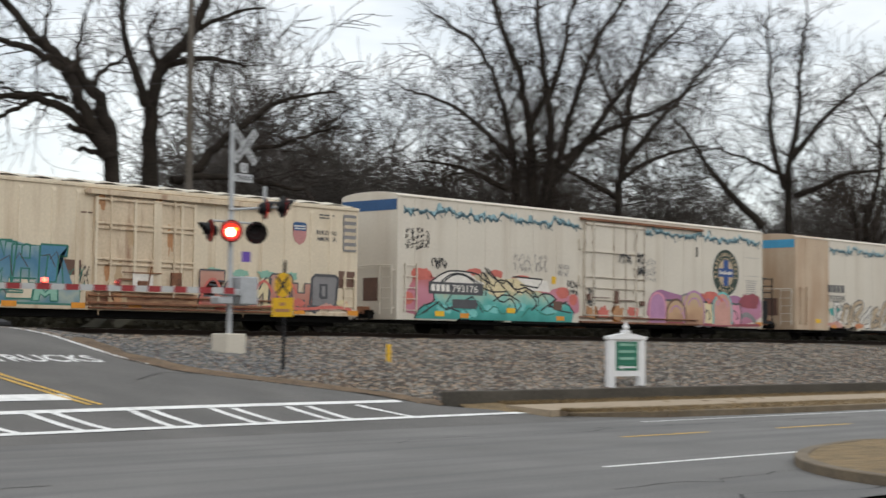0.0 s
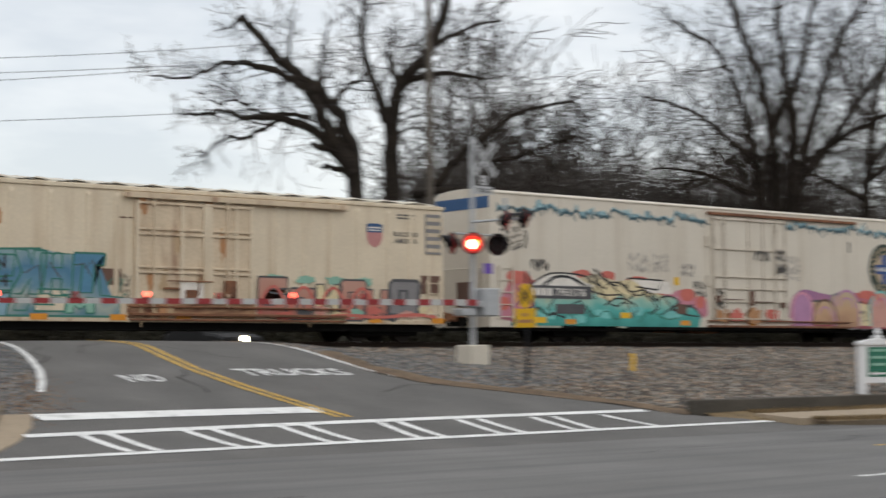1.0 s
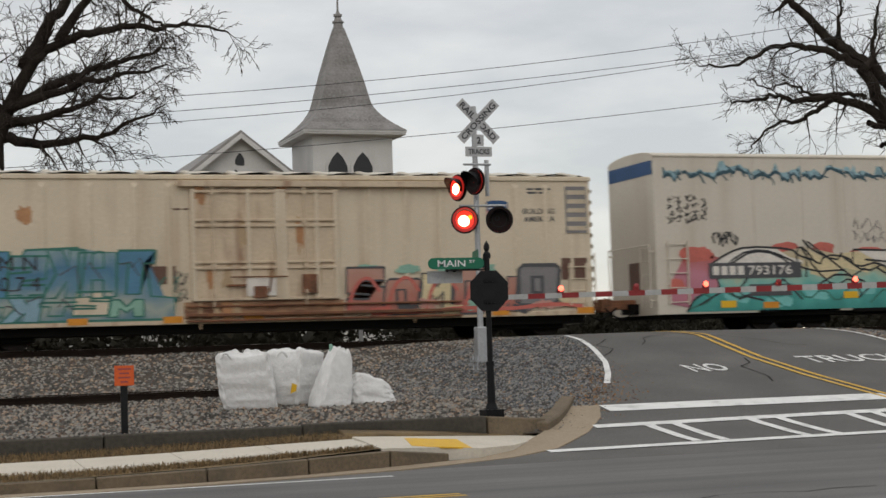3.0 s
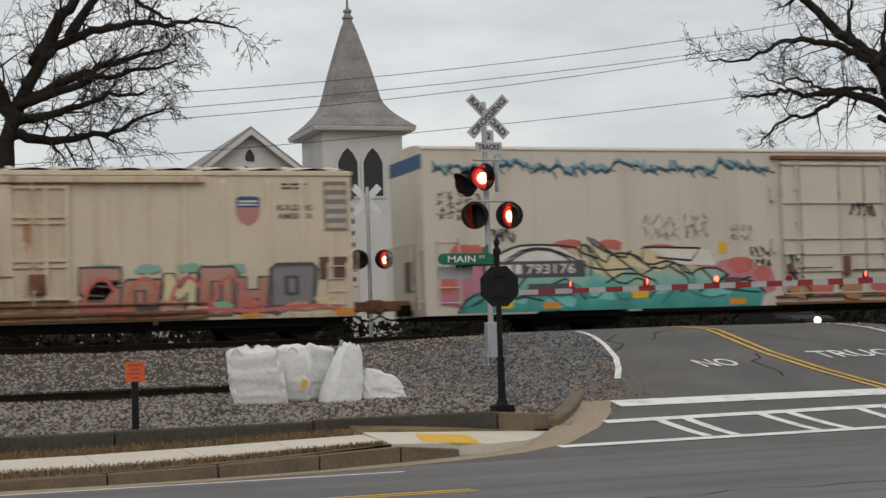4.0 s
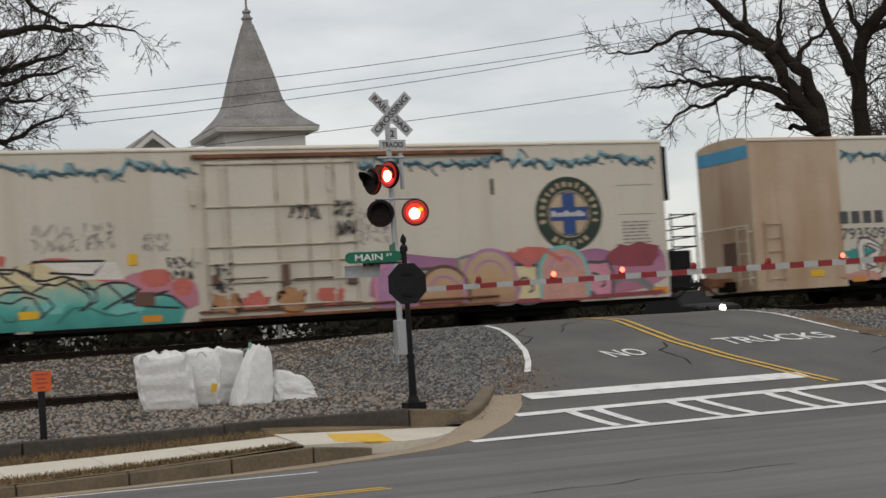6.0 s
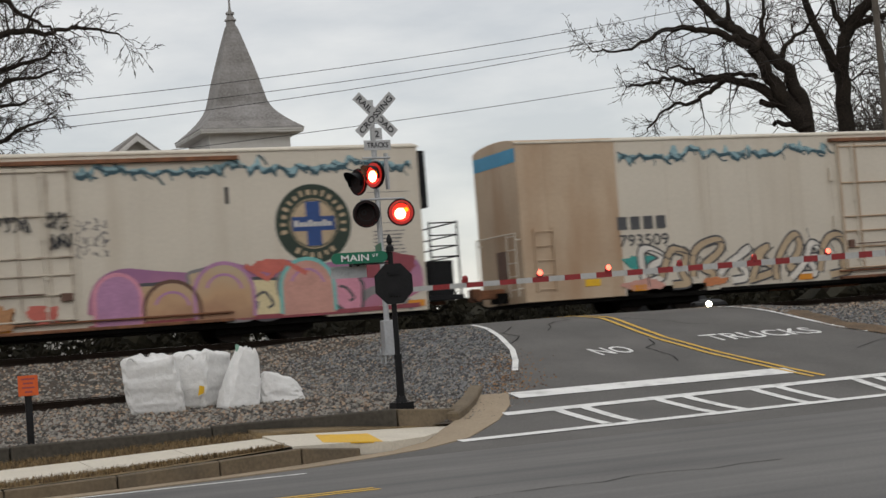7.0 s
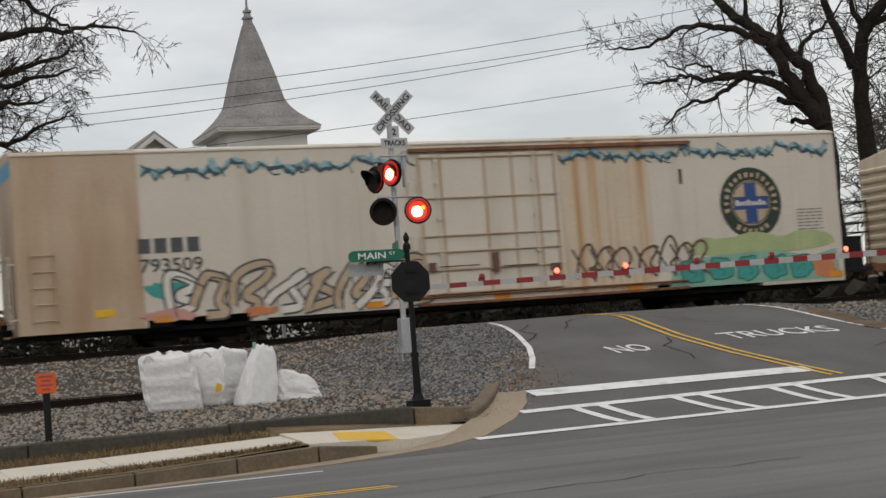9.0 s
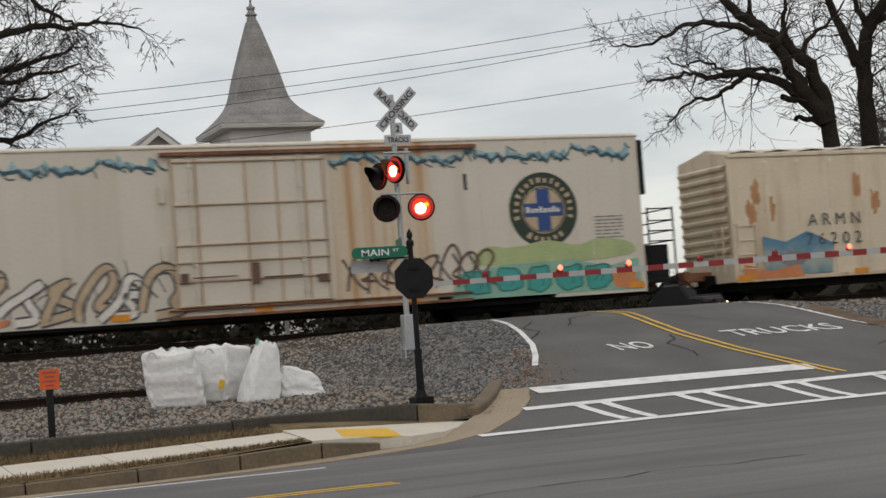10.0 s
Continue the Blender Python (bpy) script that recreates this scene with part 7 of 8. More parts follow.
def build_church():
    c = thing("church", "white country church with a grey shingled steeple and gable front", "church")
    y = 70.0
    xa, xb, d = 18.66, 22.36, 3.7
    t = part("tower_wall", boxes((xa, y, 1.4, xb, y + d, 11.55)), "church_white", c, "white tower walls")
    for x in (19.78, 20.94):
        part("belfry_frame", (lambda b: (prism(b, pointed(x, 1.12, 8.5, 10.98, 10.2), y - 0.06, y - 0.005), b)[1])(bmesh.new()), "church_white", t)
        part("belfry_opening", (lambda b: (prism(b, pointed(x, 0.88, 8.6, 10.76, 10.12), y - 0.075, y - 0.05), b)[1])(bmesh.new()), "dark_glass", t, "dark pointed belfry opening")
    part("cornice", boxes((xa - 0.5, y - 0.5, 11.5, xb + 0.5, y + d + 0.5, 11.58), (xa - 0.53, y - 0.53, 11.58, xb + 0.53, y + d + 0.53, 11.7)), "church_white", c, "white boxed eaves", bevel=0.02)
    spire = part("spire_core", boxes((xa + 1.2, y + 1.2, 11.7, xb - 1.2, y + d - 1.2, 12.4)), "shingle", c, "grey weathered shingled steeple")
    # courses of shingles, flaring at the eaves
    cx, cy = (xa + xb) / 2, y + d / 2
    prof = [(0.0, 2.4), (0.22, 2.12), (0.5, 1.78), (0.8, 1.5), (1.1, 1.27), (1.35, 1.15), (1.7, 1.06), (2.3, 0.93), (3.0, 0.76), (3.8, 0.55), (4.5, 0.36), (5.05, 0.2)]
    hh = lambda v: float(np.interp(v, [p[0] for p in prof], [p[1] for p in prof]))
    v = 0.0
    while v < 5.0:
        q = min(5.05, v + 0.2)
        a, b = hh(v) + 0.008, hh(q) + 0.002
        bm = bmesh.new()
        lo = [bm.verts.new((cx + sx * a, cy + sy * a, 11.7 + v)) for sx, sy in ((-1, -1), (1, -1), (1, 1), (-1, 1))]
        up = [bm.verts.new((cx + sx * b, cy + sy * b, 11.7 + q)) for sx, sy in ((-1, -1), (1, -1), (1, 1), (-1, 1))]
        for i in range(4):
            bm.faces.new((lo[i], lo[(i + 1) % 4], up[(i + 1) % 4], up[i]))
        bm.faces.new(lo[::-1])
        part("shingle_course", bm, "shingle", spire)
        v = q
    bm = bmesh.new()
    for za, zb, ra, rb in ((16.7, 16.95, 0.24, 0.2), (16.95, 17.02, 0.27, 0.27), (17.02, 17.25, 0.2, 0.13), (17.25, 17.35, 0.2, 0.2), (17.35, 17.5, 0.1, 0.07), (17.5, 18.8, 0.055, 0.02)):
        tube(bm, (cx, cy, za), (cx, cy, zb), ra, rb, 12)
    part("finial", bm, "shingle", c, "metal finial with a thin spike")
    # nave with its gable towards the railway
    xm, half, ze, zr = 15.5, 4.1, 8.35, 11.55
    bm = bmesh.new()
    prism(bm, [(xm - half, 1.4), (xm + half, 1.4), (xm + half, ze), (xm, zr - 0.1), (xm - half, ze)], y + 0.6, y + 18)
    nave = part("nave_wall", bm, "church_white", c, "white gabled nave")
    bm = bmesh.new()
    for s in (-1, 1):
        e = half + 0.45
        zb = ze - 0.45 * (zr - ze) / half
        pts = [(xm + s * e, zb), (xm, zr), (xm, zr + 0.16), (xm + s * (e + 0.06), zb + 0.14)]
        a = [bm.verts.new((px, y + 0.2, pz)) for px, pz in pts]
        b = [bm.verts.new((px, y + 18.4, pz)) for px, pz in pts]
        bm.faces.new(a), bm.faces.new(b[::-1])
        for i in range(4):
            bm.faces.new((a[(i + 1) % 4], a[i], b[i], b[(i + 1) % 4]))
    part("nave_roof", bm, "shingle", c, "dark grey shingled roof")
    for s in (-1, 1):
        bm = bmesh.new()
        e = half + 0.5
        zb = ze - 0.5 * (zr - ze) / half
        prism(bm, [(xm + s * e, zb - 0.2), (xm, zr - 0.22), (xm, zr + 0.02), (xm + s * e, zb + 0.04)], y + 0.12, y + 0.2)
        part("barge_board", bm, "church_white", c, "white barge board")
    w = part("tall_window", (lambda b: (prism(b, pointed(15.3, 1.2, 7.55, 10.25, 9.5), y + 0.53, y + 0.595), b)[1])(bmesh.new()), "church_white", nave, "tall pointed window")
    part("window_glass", (lambda b: (prism(b, pointed(15.3, 0.94, 7.7, 10.0, 9.35), y + 0.5, y + 0.525), b)[1])(bmesh.new()), "dark_glass", w, "dark window glass")
    part("mullion", boxes((15.27, y + 0.48, 7.7, 15.33, y + 0.5, 9.9), (14.84, y + 0.48, 9.1, 15.76, y + 0.5, 9.16)), "church_white", w)
    d_ = part("entrance", (lambda b: (prism(b, pointed(15.0, 2.0, 1.6, 6.75, 5.6), y + 0.53, y + 0.595), b)[1])(bmesh.new()), "church_white", nave, "pointed entrance")
    part("door_leaf", (lambda b: (prism(b, pointed(15.0, 1.6, 1.6, 6.45, 5.4), y + 0.5, y + 0.525), b)[1])(bmesh.new()), "grey_black", d_, "dark entrance door")
    part("attic_vent", (lambda b: (prism(b, pointed(15.5, 0.4, 10.2, 10.75, 10.45), y + 0.55, y + 0.595), b)[1])(bmesh.new()), "dark_glass", nave)


def house(x, y, w, d, h, label):
    c = thing("house", label, "house", group="far houses")
    z = 1.5
    wall = part("wall", boxes((x, y, z, x + w, y + d, z + h)), "church_white", c)
    bm = bmesh.new()
    prism(bm, [(x - 0.4, z + h), (x + w + 0.4, z + h), (x + w * 0.75, z + h + 1.9), (x + w * 0.25, z + h + 1.9)], y - 0.4, y + d + 0.4)
    part("roof", bm, "shingle", c, "grey shingle roof")
    n = int(w / 2.2)
    for i in range(n):
        xx = x + (i + 0.5) * w / n
        f = part("window", boxes((xx - 0.55, y - 0.05, z + 0.9, xx + 0.55, y - 0.005, z + 2.3)), "church_white", c)
        part("pane", boxes((xx - 0.45, y - 0.065, z + 1.0, xx + 0.45, y - 0.052, z + 2.2)), "dark_glass", f)
    part("porch_floor", boxes((x, y - 2.0, z, x + w, y - 0.01, z + 0.35)), "wall_concrete", c)
    for i in range(n + 1):
        xx = x + i * (w - 0.15) / n
        part("porch_post", boxes((xx, y - 1.95, z + 0.35, xx + 0.15, y - 1.8, z + h - 0.1)), "church_white", c)


def build_far():
    house(-12, 63, 11, 8, 3.0, "white single-storey house with a porch beyond the track")
    house(-30, 66, 12, 8, 3.0, "white single-storey house with a porch beyond the track")
    # fence along the far side of the railway
    for x0 in (2.0,):
        f = thing("picket_fence", "pale picket fence beyond the track", "fence", group="far fences")
        part("fence_rail", boxes((x0, 56, 1.75, x0 + 9, 56.05, 1.83), (x0, 56, 2.3, x0 + 9, 56.05, 2.38)), "church_white", f)
        for i in range(36):
            part("picket", boxes((x0 + i * 0.25, 55.97, 1.55, x0 + i * 0.25 + 0.1, 56.0, 2.6)), "church_white", f)
    # a car waiting beyond the crossing
    car = thing("waiting_car", "dark car waiting beyond the crossing with its headlamp lit", "car")
    x, y, z = 31.25, 52.0, 1.5
    prof = [(0, 0.35), (0, 0.85), (0.5, 0.98), (1.3, 1.02), (2.0, 1.55), (3.4, 1.55), (4.2, 1.05), (4.5, 0.95), (4.5, 0.35)]
    bm = bmesh.new()
    a = [bm.verts.new((x, y + p, z + q)) for p, q in prof]
    b = [bm.verts.new((x + 1.8, y + p, z + q)) for p, q in prof]
    bm.faces.new(a), bm.faces.new(b[::-1])
    for i in range(len(prof)):
        j = (i + 1) % len(prof)
        bm.faces.new((a[j], a[i], b[i], b[j]))
    part("body", bm, "grey_black", car, bevel=0.08)
    for xx in (x + 0.05, x + 1.55):
        for yy in (y + 0.8, y + 3.6):
            bm = bmesh.new()
            tube(bm, (xx, yy, z + 0.32), (xx + 0.2, yy, z + 0.32), 0.32, 0.32, 20)
            part("wheel", bm, "black_paint", car)
    for xx, mt in ((x + 0.28, "dark_glass"), (x + 0.95, "headlamp")):
        bm = bmesh.new()
        disc(bm, (xx, y - 0.03, z + 0.8), 0.12 if mt == "headlamp" else 0.1, (0, 0.06, 0), 18)
        part("headlight", bm, mt, car, "glowing headlight" if mt == "headlamp" else "unlit headlight")
    # utility pole and its wires
    p = thing("utility_pole", "weathered wooden utility pole with a crossarm", "utility pole")
    bm = bmesh.new()
    tube(bm, (44.55, 56.5, 1.4), (44.4, 56.5, 20), 0.17, 0.12, 12)
    part("pole", bm, "wood_pole", p)
    part("crossarm", boxes((43.2, 56.3, 18.9, 45.8, 56.38, 19.05)), "wood_pole", p)
    ends = []
    for x0, z0, x1, z1, sag in ((-28.25, 10.2, 44.45, 16.1, 2.4), (-28.25, 8.67, 44.45, 15.18, 1.72), (-28.25, 9.54, 44.45, 15.55, 2.7), (-28.25, 7.2, 44.45, 13.0, 1.45)):
        bm = bmesh.new()
        rows = []
        for k in range(31):
            c = Vector((x0 + (x1 - x0) * k / 30, 56.5, z0 + (z1 - z0) * k / 30 - sag * 4 * (k / 30) * (1 - k / 30)))
            rows.append([c + Vector((0, 0.012 * math.cos(q * math.tau / 5), 0.012 * math.sin(q * math.tau / 5))) for q in range(6)])
        sheet(bm, rows)
        tagged(mesh_object("overhead_wire", bm, "cable"), "thin black overhead wire from pole to pole", "wire", "overhead wires")


build_masts()
build_signs()
build_bags()
build_church()
build_far()


def build_brush():
    """Undergrowth beyond the track, its shade put into near-black colour, and the grey wood far behind."""
    rr = np.random.RandomState(8)
    vs, fs, k = [], [], 0
    x = -45.0
    while x < 150:
        w, h = rr.uniform(1.0, 3.2), rr.uniform(1.2, 2.2)
        n = int(360 * w)
        for _ in range(n):
            px, py = x + w * rr.rand(), 52.5 + rr.normal(0, 0.8) + (6.5 if 25 < x < 37 else 0)
            pz = 1.25 + h * rr.rand() ** 0.8
            s = rr.uniform(0.04, 0.13)
            a = rr.normal(0, s, (3, 3))
            vs += [(px + q[0], py + q[1], pz + q[2]) for q in a]
            fs.append((k, k + 1, k + 2))
            k += 3
        x += w * rr.uniform(0.7, 1.0) + (0.9 if rr.rand() < 0.2 else 0)
    # Solid dark sheets added behind the leaves so no sky shows below the cars.
    gaps = ((-6, -5), (2.2, 2.9), (9.3, 10.1), (15.7, 16.9), (25, 37), (47, 47.6))
    x = -45.0
    while x < 150:
        w = rr.uniform(0.7, 1.6)
        if not any(a - 0.4 < x + w / 2 < b + 0.4 for a, b in gaps):
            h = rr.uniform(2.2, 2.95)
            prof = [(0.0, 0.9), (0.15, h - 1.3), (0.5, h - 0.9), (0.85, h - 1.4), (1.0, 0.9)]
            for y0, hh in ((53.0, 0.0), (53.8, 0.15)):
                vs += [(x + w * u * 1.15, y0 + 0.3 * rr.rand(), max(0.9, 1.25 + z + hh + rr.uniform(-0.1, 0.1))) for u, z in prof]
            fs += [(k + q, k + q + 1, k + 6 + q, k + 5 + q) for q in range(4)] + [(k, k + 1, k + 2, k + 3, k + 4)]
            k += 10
        x += w
    x = -90.0
    while x < 260:                     # an added near-black hedge farther back, closing off the low sky
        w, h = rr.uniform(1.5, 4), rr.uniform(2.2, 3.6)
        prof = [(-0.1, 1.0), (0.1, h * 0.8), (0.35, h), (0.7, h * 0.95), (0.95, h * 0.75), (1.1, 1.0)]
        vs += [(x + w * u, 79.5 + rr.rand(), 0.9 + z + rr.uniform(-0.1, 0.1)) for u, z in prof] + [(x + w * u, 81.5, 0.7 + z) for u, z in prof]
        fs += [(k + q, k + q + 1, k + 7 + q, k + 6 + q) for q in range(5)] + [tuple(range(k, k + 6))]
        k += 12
        for _ in range(120):
            a = rr.normal(0, 0.16, (3, 3)) + (x + w * rr.rand(), 79.3, 1.2 + h * rr.rand())
            vs += [tuple(q) for q in a]
            fs.append((k, k + 1, k + 2))
            k += 3
        x += w
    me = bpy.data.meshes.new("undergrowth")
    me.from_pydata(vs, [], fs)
    me.materials.append(M["shrub_shaded"])
    tagged(new("undergrowth", me), "winter undergrowth and added hedge sheets beyond the track, shade put into their colour", "undergrowth", kind="stuff")


build_brush()
# Unseen wall added behind the camera: keeps low sky light off the cars.
tagged(mesh_object("sky_block_wall", boxes((-60, -13.0, -0.1, 90, -12.5, 6.5)), "brick"), "plain brick wall added unseen behind the camera to block low sky", "wall", kind="structure")


# ---- bare winter trees ----
class Wood:
    """Collects tapered limbs as rings of points."""
    def __init__(self, seed):
        self.r = random.Random(seed)
        self.v, self.f = [], []

    def limb(self, pts, radii, sides):
        base = len(self.v)
        up = Vector((0.3, 0.5, 0.8))
        for i, (p, r) in enumerate(zip(pts, radii)):
            d = (pts[min(i + 1, len(pts) - 1)] - pts[max(i - 1, 0)]).normalized()
            a = d.cross(up)
            a = a.normalized() if a.length > 1e-4 else Vector((1, 0, 0))
            b = d.cross(a)
            for k in range(sides):
                t = k * math.tau / sides
                self.v.append(p + a * (r * math.cos(t)) + b * (r * math.sin(t)))
        for i in range(len(pts) - 1):
            for k in range(sides):
                j = (k + 1) % sides
                self.f.append((base + i * sides + k, base + i * sides + j, base + (i + 1) * sides + j, base + (i + 1) * sides + k))

    def mesh(self, name, mat):
        me = bpy.data.meshes.new(name)
        me.from_pydata([tuple(p) for p in self.v], [], self.f)
        me.materials.append(M[mat])
        me.shade_smooth()
        return me


def side_dir(r, d, angle):
    """A direction that leaves d by an angle, at a random turn round it."""
    o = Vector((r.uniform(-1, 1), r.uniform(-1, 1), r.uniform(-1, 1))).cross(d)
    o = o.normalized() if o.length > 1e-3 else Vector((1, 0, 0))
    return (d * math.cos(angle) + o * math.sin(angle)).normalized()


def grow(big, small, p, d, length, r, level, spec):
    rnd = big.r
    seg = max(3, min(9, int(length / (0.9 if level < 2 else 0.45))))
    pts, rad = [p.copy()], [r]
    q, dd = p.copy(), d.copy()
    bend = spec["bend"] * (1.0 if level else 0.35)
    end_r = max(spec["tip"], r * (0.72 if level == 0 else 0.5 if level < 2 else 0.35))
    for i in range(seg):
        dd = (dd + Vector((rnd.gauss(0, bend), rnd.gauss(0, bend), rnd.gauss(0, bend) + spec["lift"] * (0.5 if level > 1 else 1.0) - (spec["droop"] if level > 2 else 0)))).normalized()
        q = q + dd * (length / seg)
        pts.append(q.copy())
        rad.append(r + (end_r - r) * (i + 1) / seg)
    (big if level < 2 else small).limb(pts, rad, 9 if r > 0.12 else 6 if r > 0.05 else 4 if r > 0.018 else 3)
    if level >= spec["levels"] or length < 0.25:
        return
    kids = spec["kids"][min(level, len(spec["kids"]) - 1)]
    for k in range(kids):
        u = rnd.uniform(0.3 if level else spec["bare"], 1.0) if k else 1.0
        i = min(seg, max(1, int(round(u * seg))))
        base, bd = pts[i], (pts[i] - pts[i - 1]).normalized()
        ang = radians(rnd.uniform(8, 28) if k == 0 else rnd.uniform(*spec["angle"]))
        nl = length * (rnd.uniform(0.62, 0.85) if k == 0 else rnd.uniform(*spec["ratio"]))
        nr = max(spec["tip"], rad[i] * (0.85 if k == 0 else rnd.uniform(0.45, 0.7)))
        grow(big, small, base, side_dir(rnd, bd, ang), nl, nr, level + 1, spec)


def tree(label, x, y, z, stems, seed, trunk_mat="bark", twig_mat="twig", **over):
    """stems: (lean to the right in degrees, lean away, length, radius), from one base."""
    spec = dict(bend=0.13, lift=0.03, droop=0.03, levels=5, kids=(5, 5, 4, 4, 3), angle=(30, 65), ratio=(0.4, 0.72), tip=0.009, bare=0.6)
    spec.update(over)
    big, small = Wood(seed), Wood(seed + 1)
    for lean, away, length, r in stems:
        d = Vector((math.sin(radians(lean)), math.sin(radians(away)), 1)).normalized()
        grow(big, small, Vector((0, 0, 0)), d, length, r, 0, spec)
    t = thing("tree", label, "tree", pose(x, y, z), group="bare trees")
    a = new("trunk", big.mesh("trunk", trunk_mat))
    b = new("crown", small.mesh("crown", twig_mat))
    a.parent = b.parent = t
    tagged(b, "tangle of bare leafless branches and twigs")
    return t


def shaped_tree(label, x, y, turn, limbs, seed, dense=1.0, size=1.0, **over):
    """A tree from its main limbs, (across, up) in metres with a first and a last radius; twigs grow along them."""
    spec = dict(bend=0.17, lift=0.02, droop=0.03, levels=5, kids=(4, 4, 4, 4, 3), angle=(25, 65), ratio=(0.4, 0.72), tip=0.01, bare=0.5)
    spec.update(over)
    big, small = Wood(seed), Wood(seed + 1)
    r = big.r
    for n, (line, r0, r1) in enumerate(limbs):
        away = 0.0 if n == 0 else r.uniform(-0.35, 0.35)
        p = [Vector((u, away * abs(u - line[0][0]) * 0.8, h)) for u, h in line]
        for _ in range(2):
            q = [p[0]]
            for a, b in zip(p, p[1:]):
                q += [a * 0.75 + b * 0.25, a * 0.25 + b * 0.75]
            p = q + [p[-1]]
        p = [a + Vector((r.gauss(0, 0.05), r.gauss(0, 0.08), r.gauss(0, 0.05))) if 0 < i else a for i, a in enumerate(p)]
        run = [0.0]
        for a, b in zip(p, p[1:]):
            run.append(run[-1] + (b - a).length)
        rad = [r0 + (r1 - r0) * (d / run[-1]) ** 0.8 for d in run]
        big.limb(p, rad, 9)
        if run[-1] < 1.6 and r1 > 0.08: continue          # a sawn-off stub
        d = 0.35 * run[-1] if n == 0 else 0.15 * run[-1]
        if n == 0 and line[0][1] < 1: d = max(d, 7.5)
        while d < run[-1]:
            i = max(1, min(len(p) - 1, int(np.searchsorted(run, d))))
            along = (p[i] - p[i - 1]).normalized()
            k = d / run[-1]
            grow(big, small, p[i], side_dir(r, along, radians(r.uniform(25, 70))), r.uniform(0.8, 2.2) * (1.15 - 0.75 * k) * size, max(0.014, min(0.05, rad[i] * 0.45)), 3 if r.random() < 0.45 else 2, spec)
            d += r.uniform(0.25, 0.8) / dense
        grow(big, small, p[-1], (p[-1] - p[-2]).normalized(), r.uniform(0.7, 1.2) * size, max(0.016, r1 * 0.8), 2, spec)
    t = thing("tree", label, "tree", pose(x, y, 1.4, 0, 0, turn), group="bare trees")
    a, b = new("trunk", big.mesh("trunk", "bark")), new("crown", small.mesh("crown", "twig"))
    a.parent = b.parent = t
    tagged(b, "tangle of bare leafless branches and twigs")
    return t


shaped_tree("large bare oak leaning over the track with dark bark", 41.9, 58.5, -36, [
    ([(0.0, 0.0), (-0.0, 8.1), (-0.1, 9.4), (-0.8, 11.0), (-1.6, 11.8), (-2.8, 12.8), (-3.8, 13.6), (-4.3, 14.4), (-5.1, 15.2)], 0.55, 0.16),
    ([(-0.1, 8.2), (-0.9, 9.6), (-1.5, 10.7), (-2.0, 11.8)], 0.4, 0.22),
    ([(-0.5, 8.8), (-1.8, 10.2), (-3.4, 10.7), (-4.4, 10.8), (-5.2, 10.7), (-5.7, 11.1), (-6.4, 10.9), (-7.7, 10.9)], 0.28, 0.04),
    ([(-3.4, 10.6), (-4.0, 10.2), (-5.0, 9.7), (-5.6, 9.9), (-6.4, 9.4), (-6.9, 8.8)], 0.14, 0.03),
    ([(-1.9, 11.9), (-2.6, 12.2), (-3.6, 12.8), (-4.7, 13.0), (-5.5, 13.0), (-6.3, 12.6), (-7.6, 12.1), (-8.7, 12.2)], 0.22, 0.03),
    ([(-2.0, 10.6), (-2.7, 10.9), (-4.2, 10.9), (-4.7, 11.4), (-5.4, 11.6), (-6.3, 11.5), (-6.9, 12.0)], 0.11, 0.03),
    ([(-0.8, 9.2), (-1.9, 9.5)], 0.16, 0.13),
    ([(-0.5, 8.3), (-1.4, 8.6)], 0.14, 0.1),
    ([(-2.8, 12.9), (-3.0, 13.6), (-2.8, 14.7)], 0.16, 0.05),
    ([(-1.6, 12.0), (-1.6, 12.8), (-1.3, 14.3)], 0.16, 0.05),
    ([(-0.9, 11.3), (-0.5, 12.0), (0.3, 12.5), (0.9, 12.9)], 0.14, 0.04),
], 11, size=0.9)
shaped_tree("large bare oak with upright limbs and dark bark", 45.1, 60.0, -37, [
    ([(0.0, 0.0), (0.0, 7.7), (-0.1, 10.7), (0.2, 12.6), (1.2, 13.7), (2.1, 14.8), (2.5, 17.0)], 0.58, 0.2),
    ([(-0.3, 11.0), (-1.0, 13.1), (-1.5, 14.7), (-1.2, 16.8)], 0.26, 0.1),
    ([(0.2, 12.6), (-0.1, 13.5), (-0.3, 14.7)], 0.2, 0.06),
    ([(0.4, 12.8), (2.3, 13.3), (4.2, 12.9)], 0.2, 0.05),
    ([(1.9, 8.0), (3.0, 9.4), (4.7, 10.7), (6.1, 11.6), (8.2, 11.9)], 0.26, 0.05),
    ([(0.9, 7.6), (2.9, 7.8), (4.8, 7.6), (6.9, 7.3)], 0.2, 0.07),
    ([(4.4, 9.0), (6.2, 9.5), (6.9, 9.9), (8.6, 10.4)], 0.12, 0.04),
    ([(1.9, 14.6), (3.6, 15.4), (5.0, 15.7)], 0.14, 0.04),
], 23, dense=1.7, size=1.25)
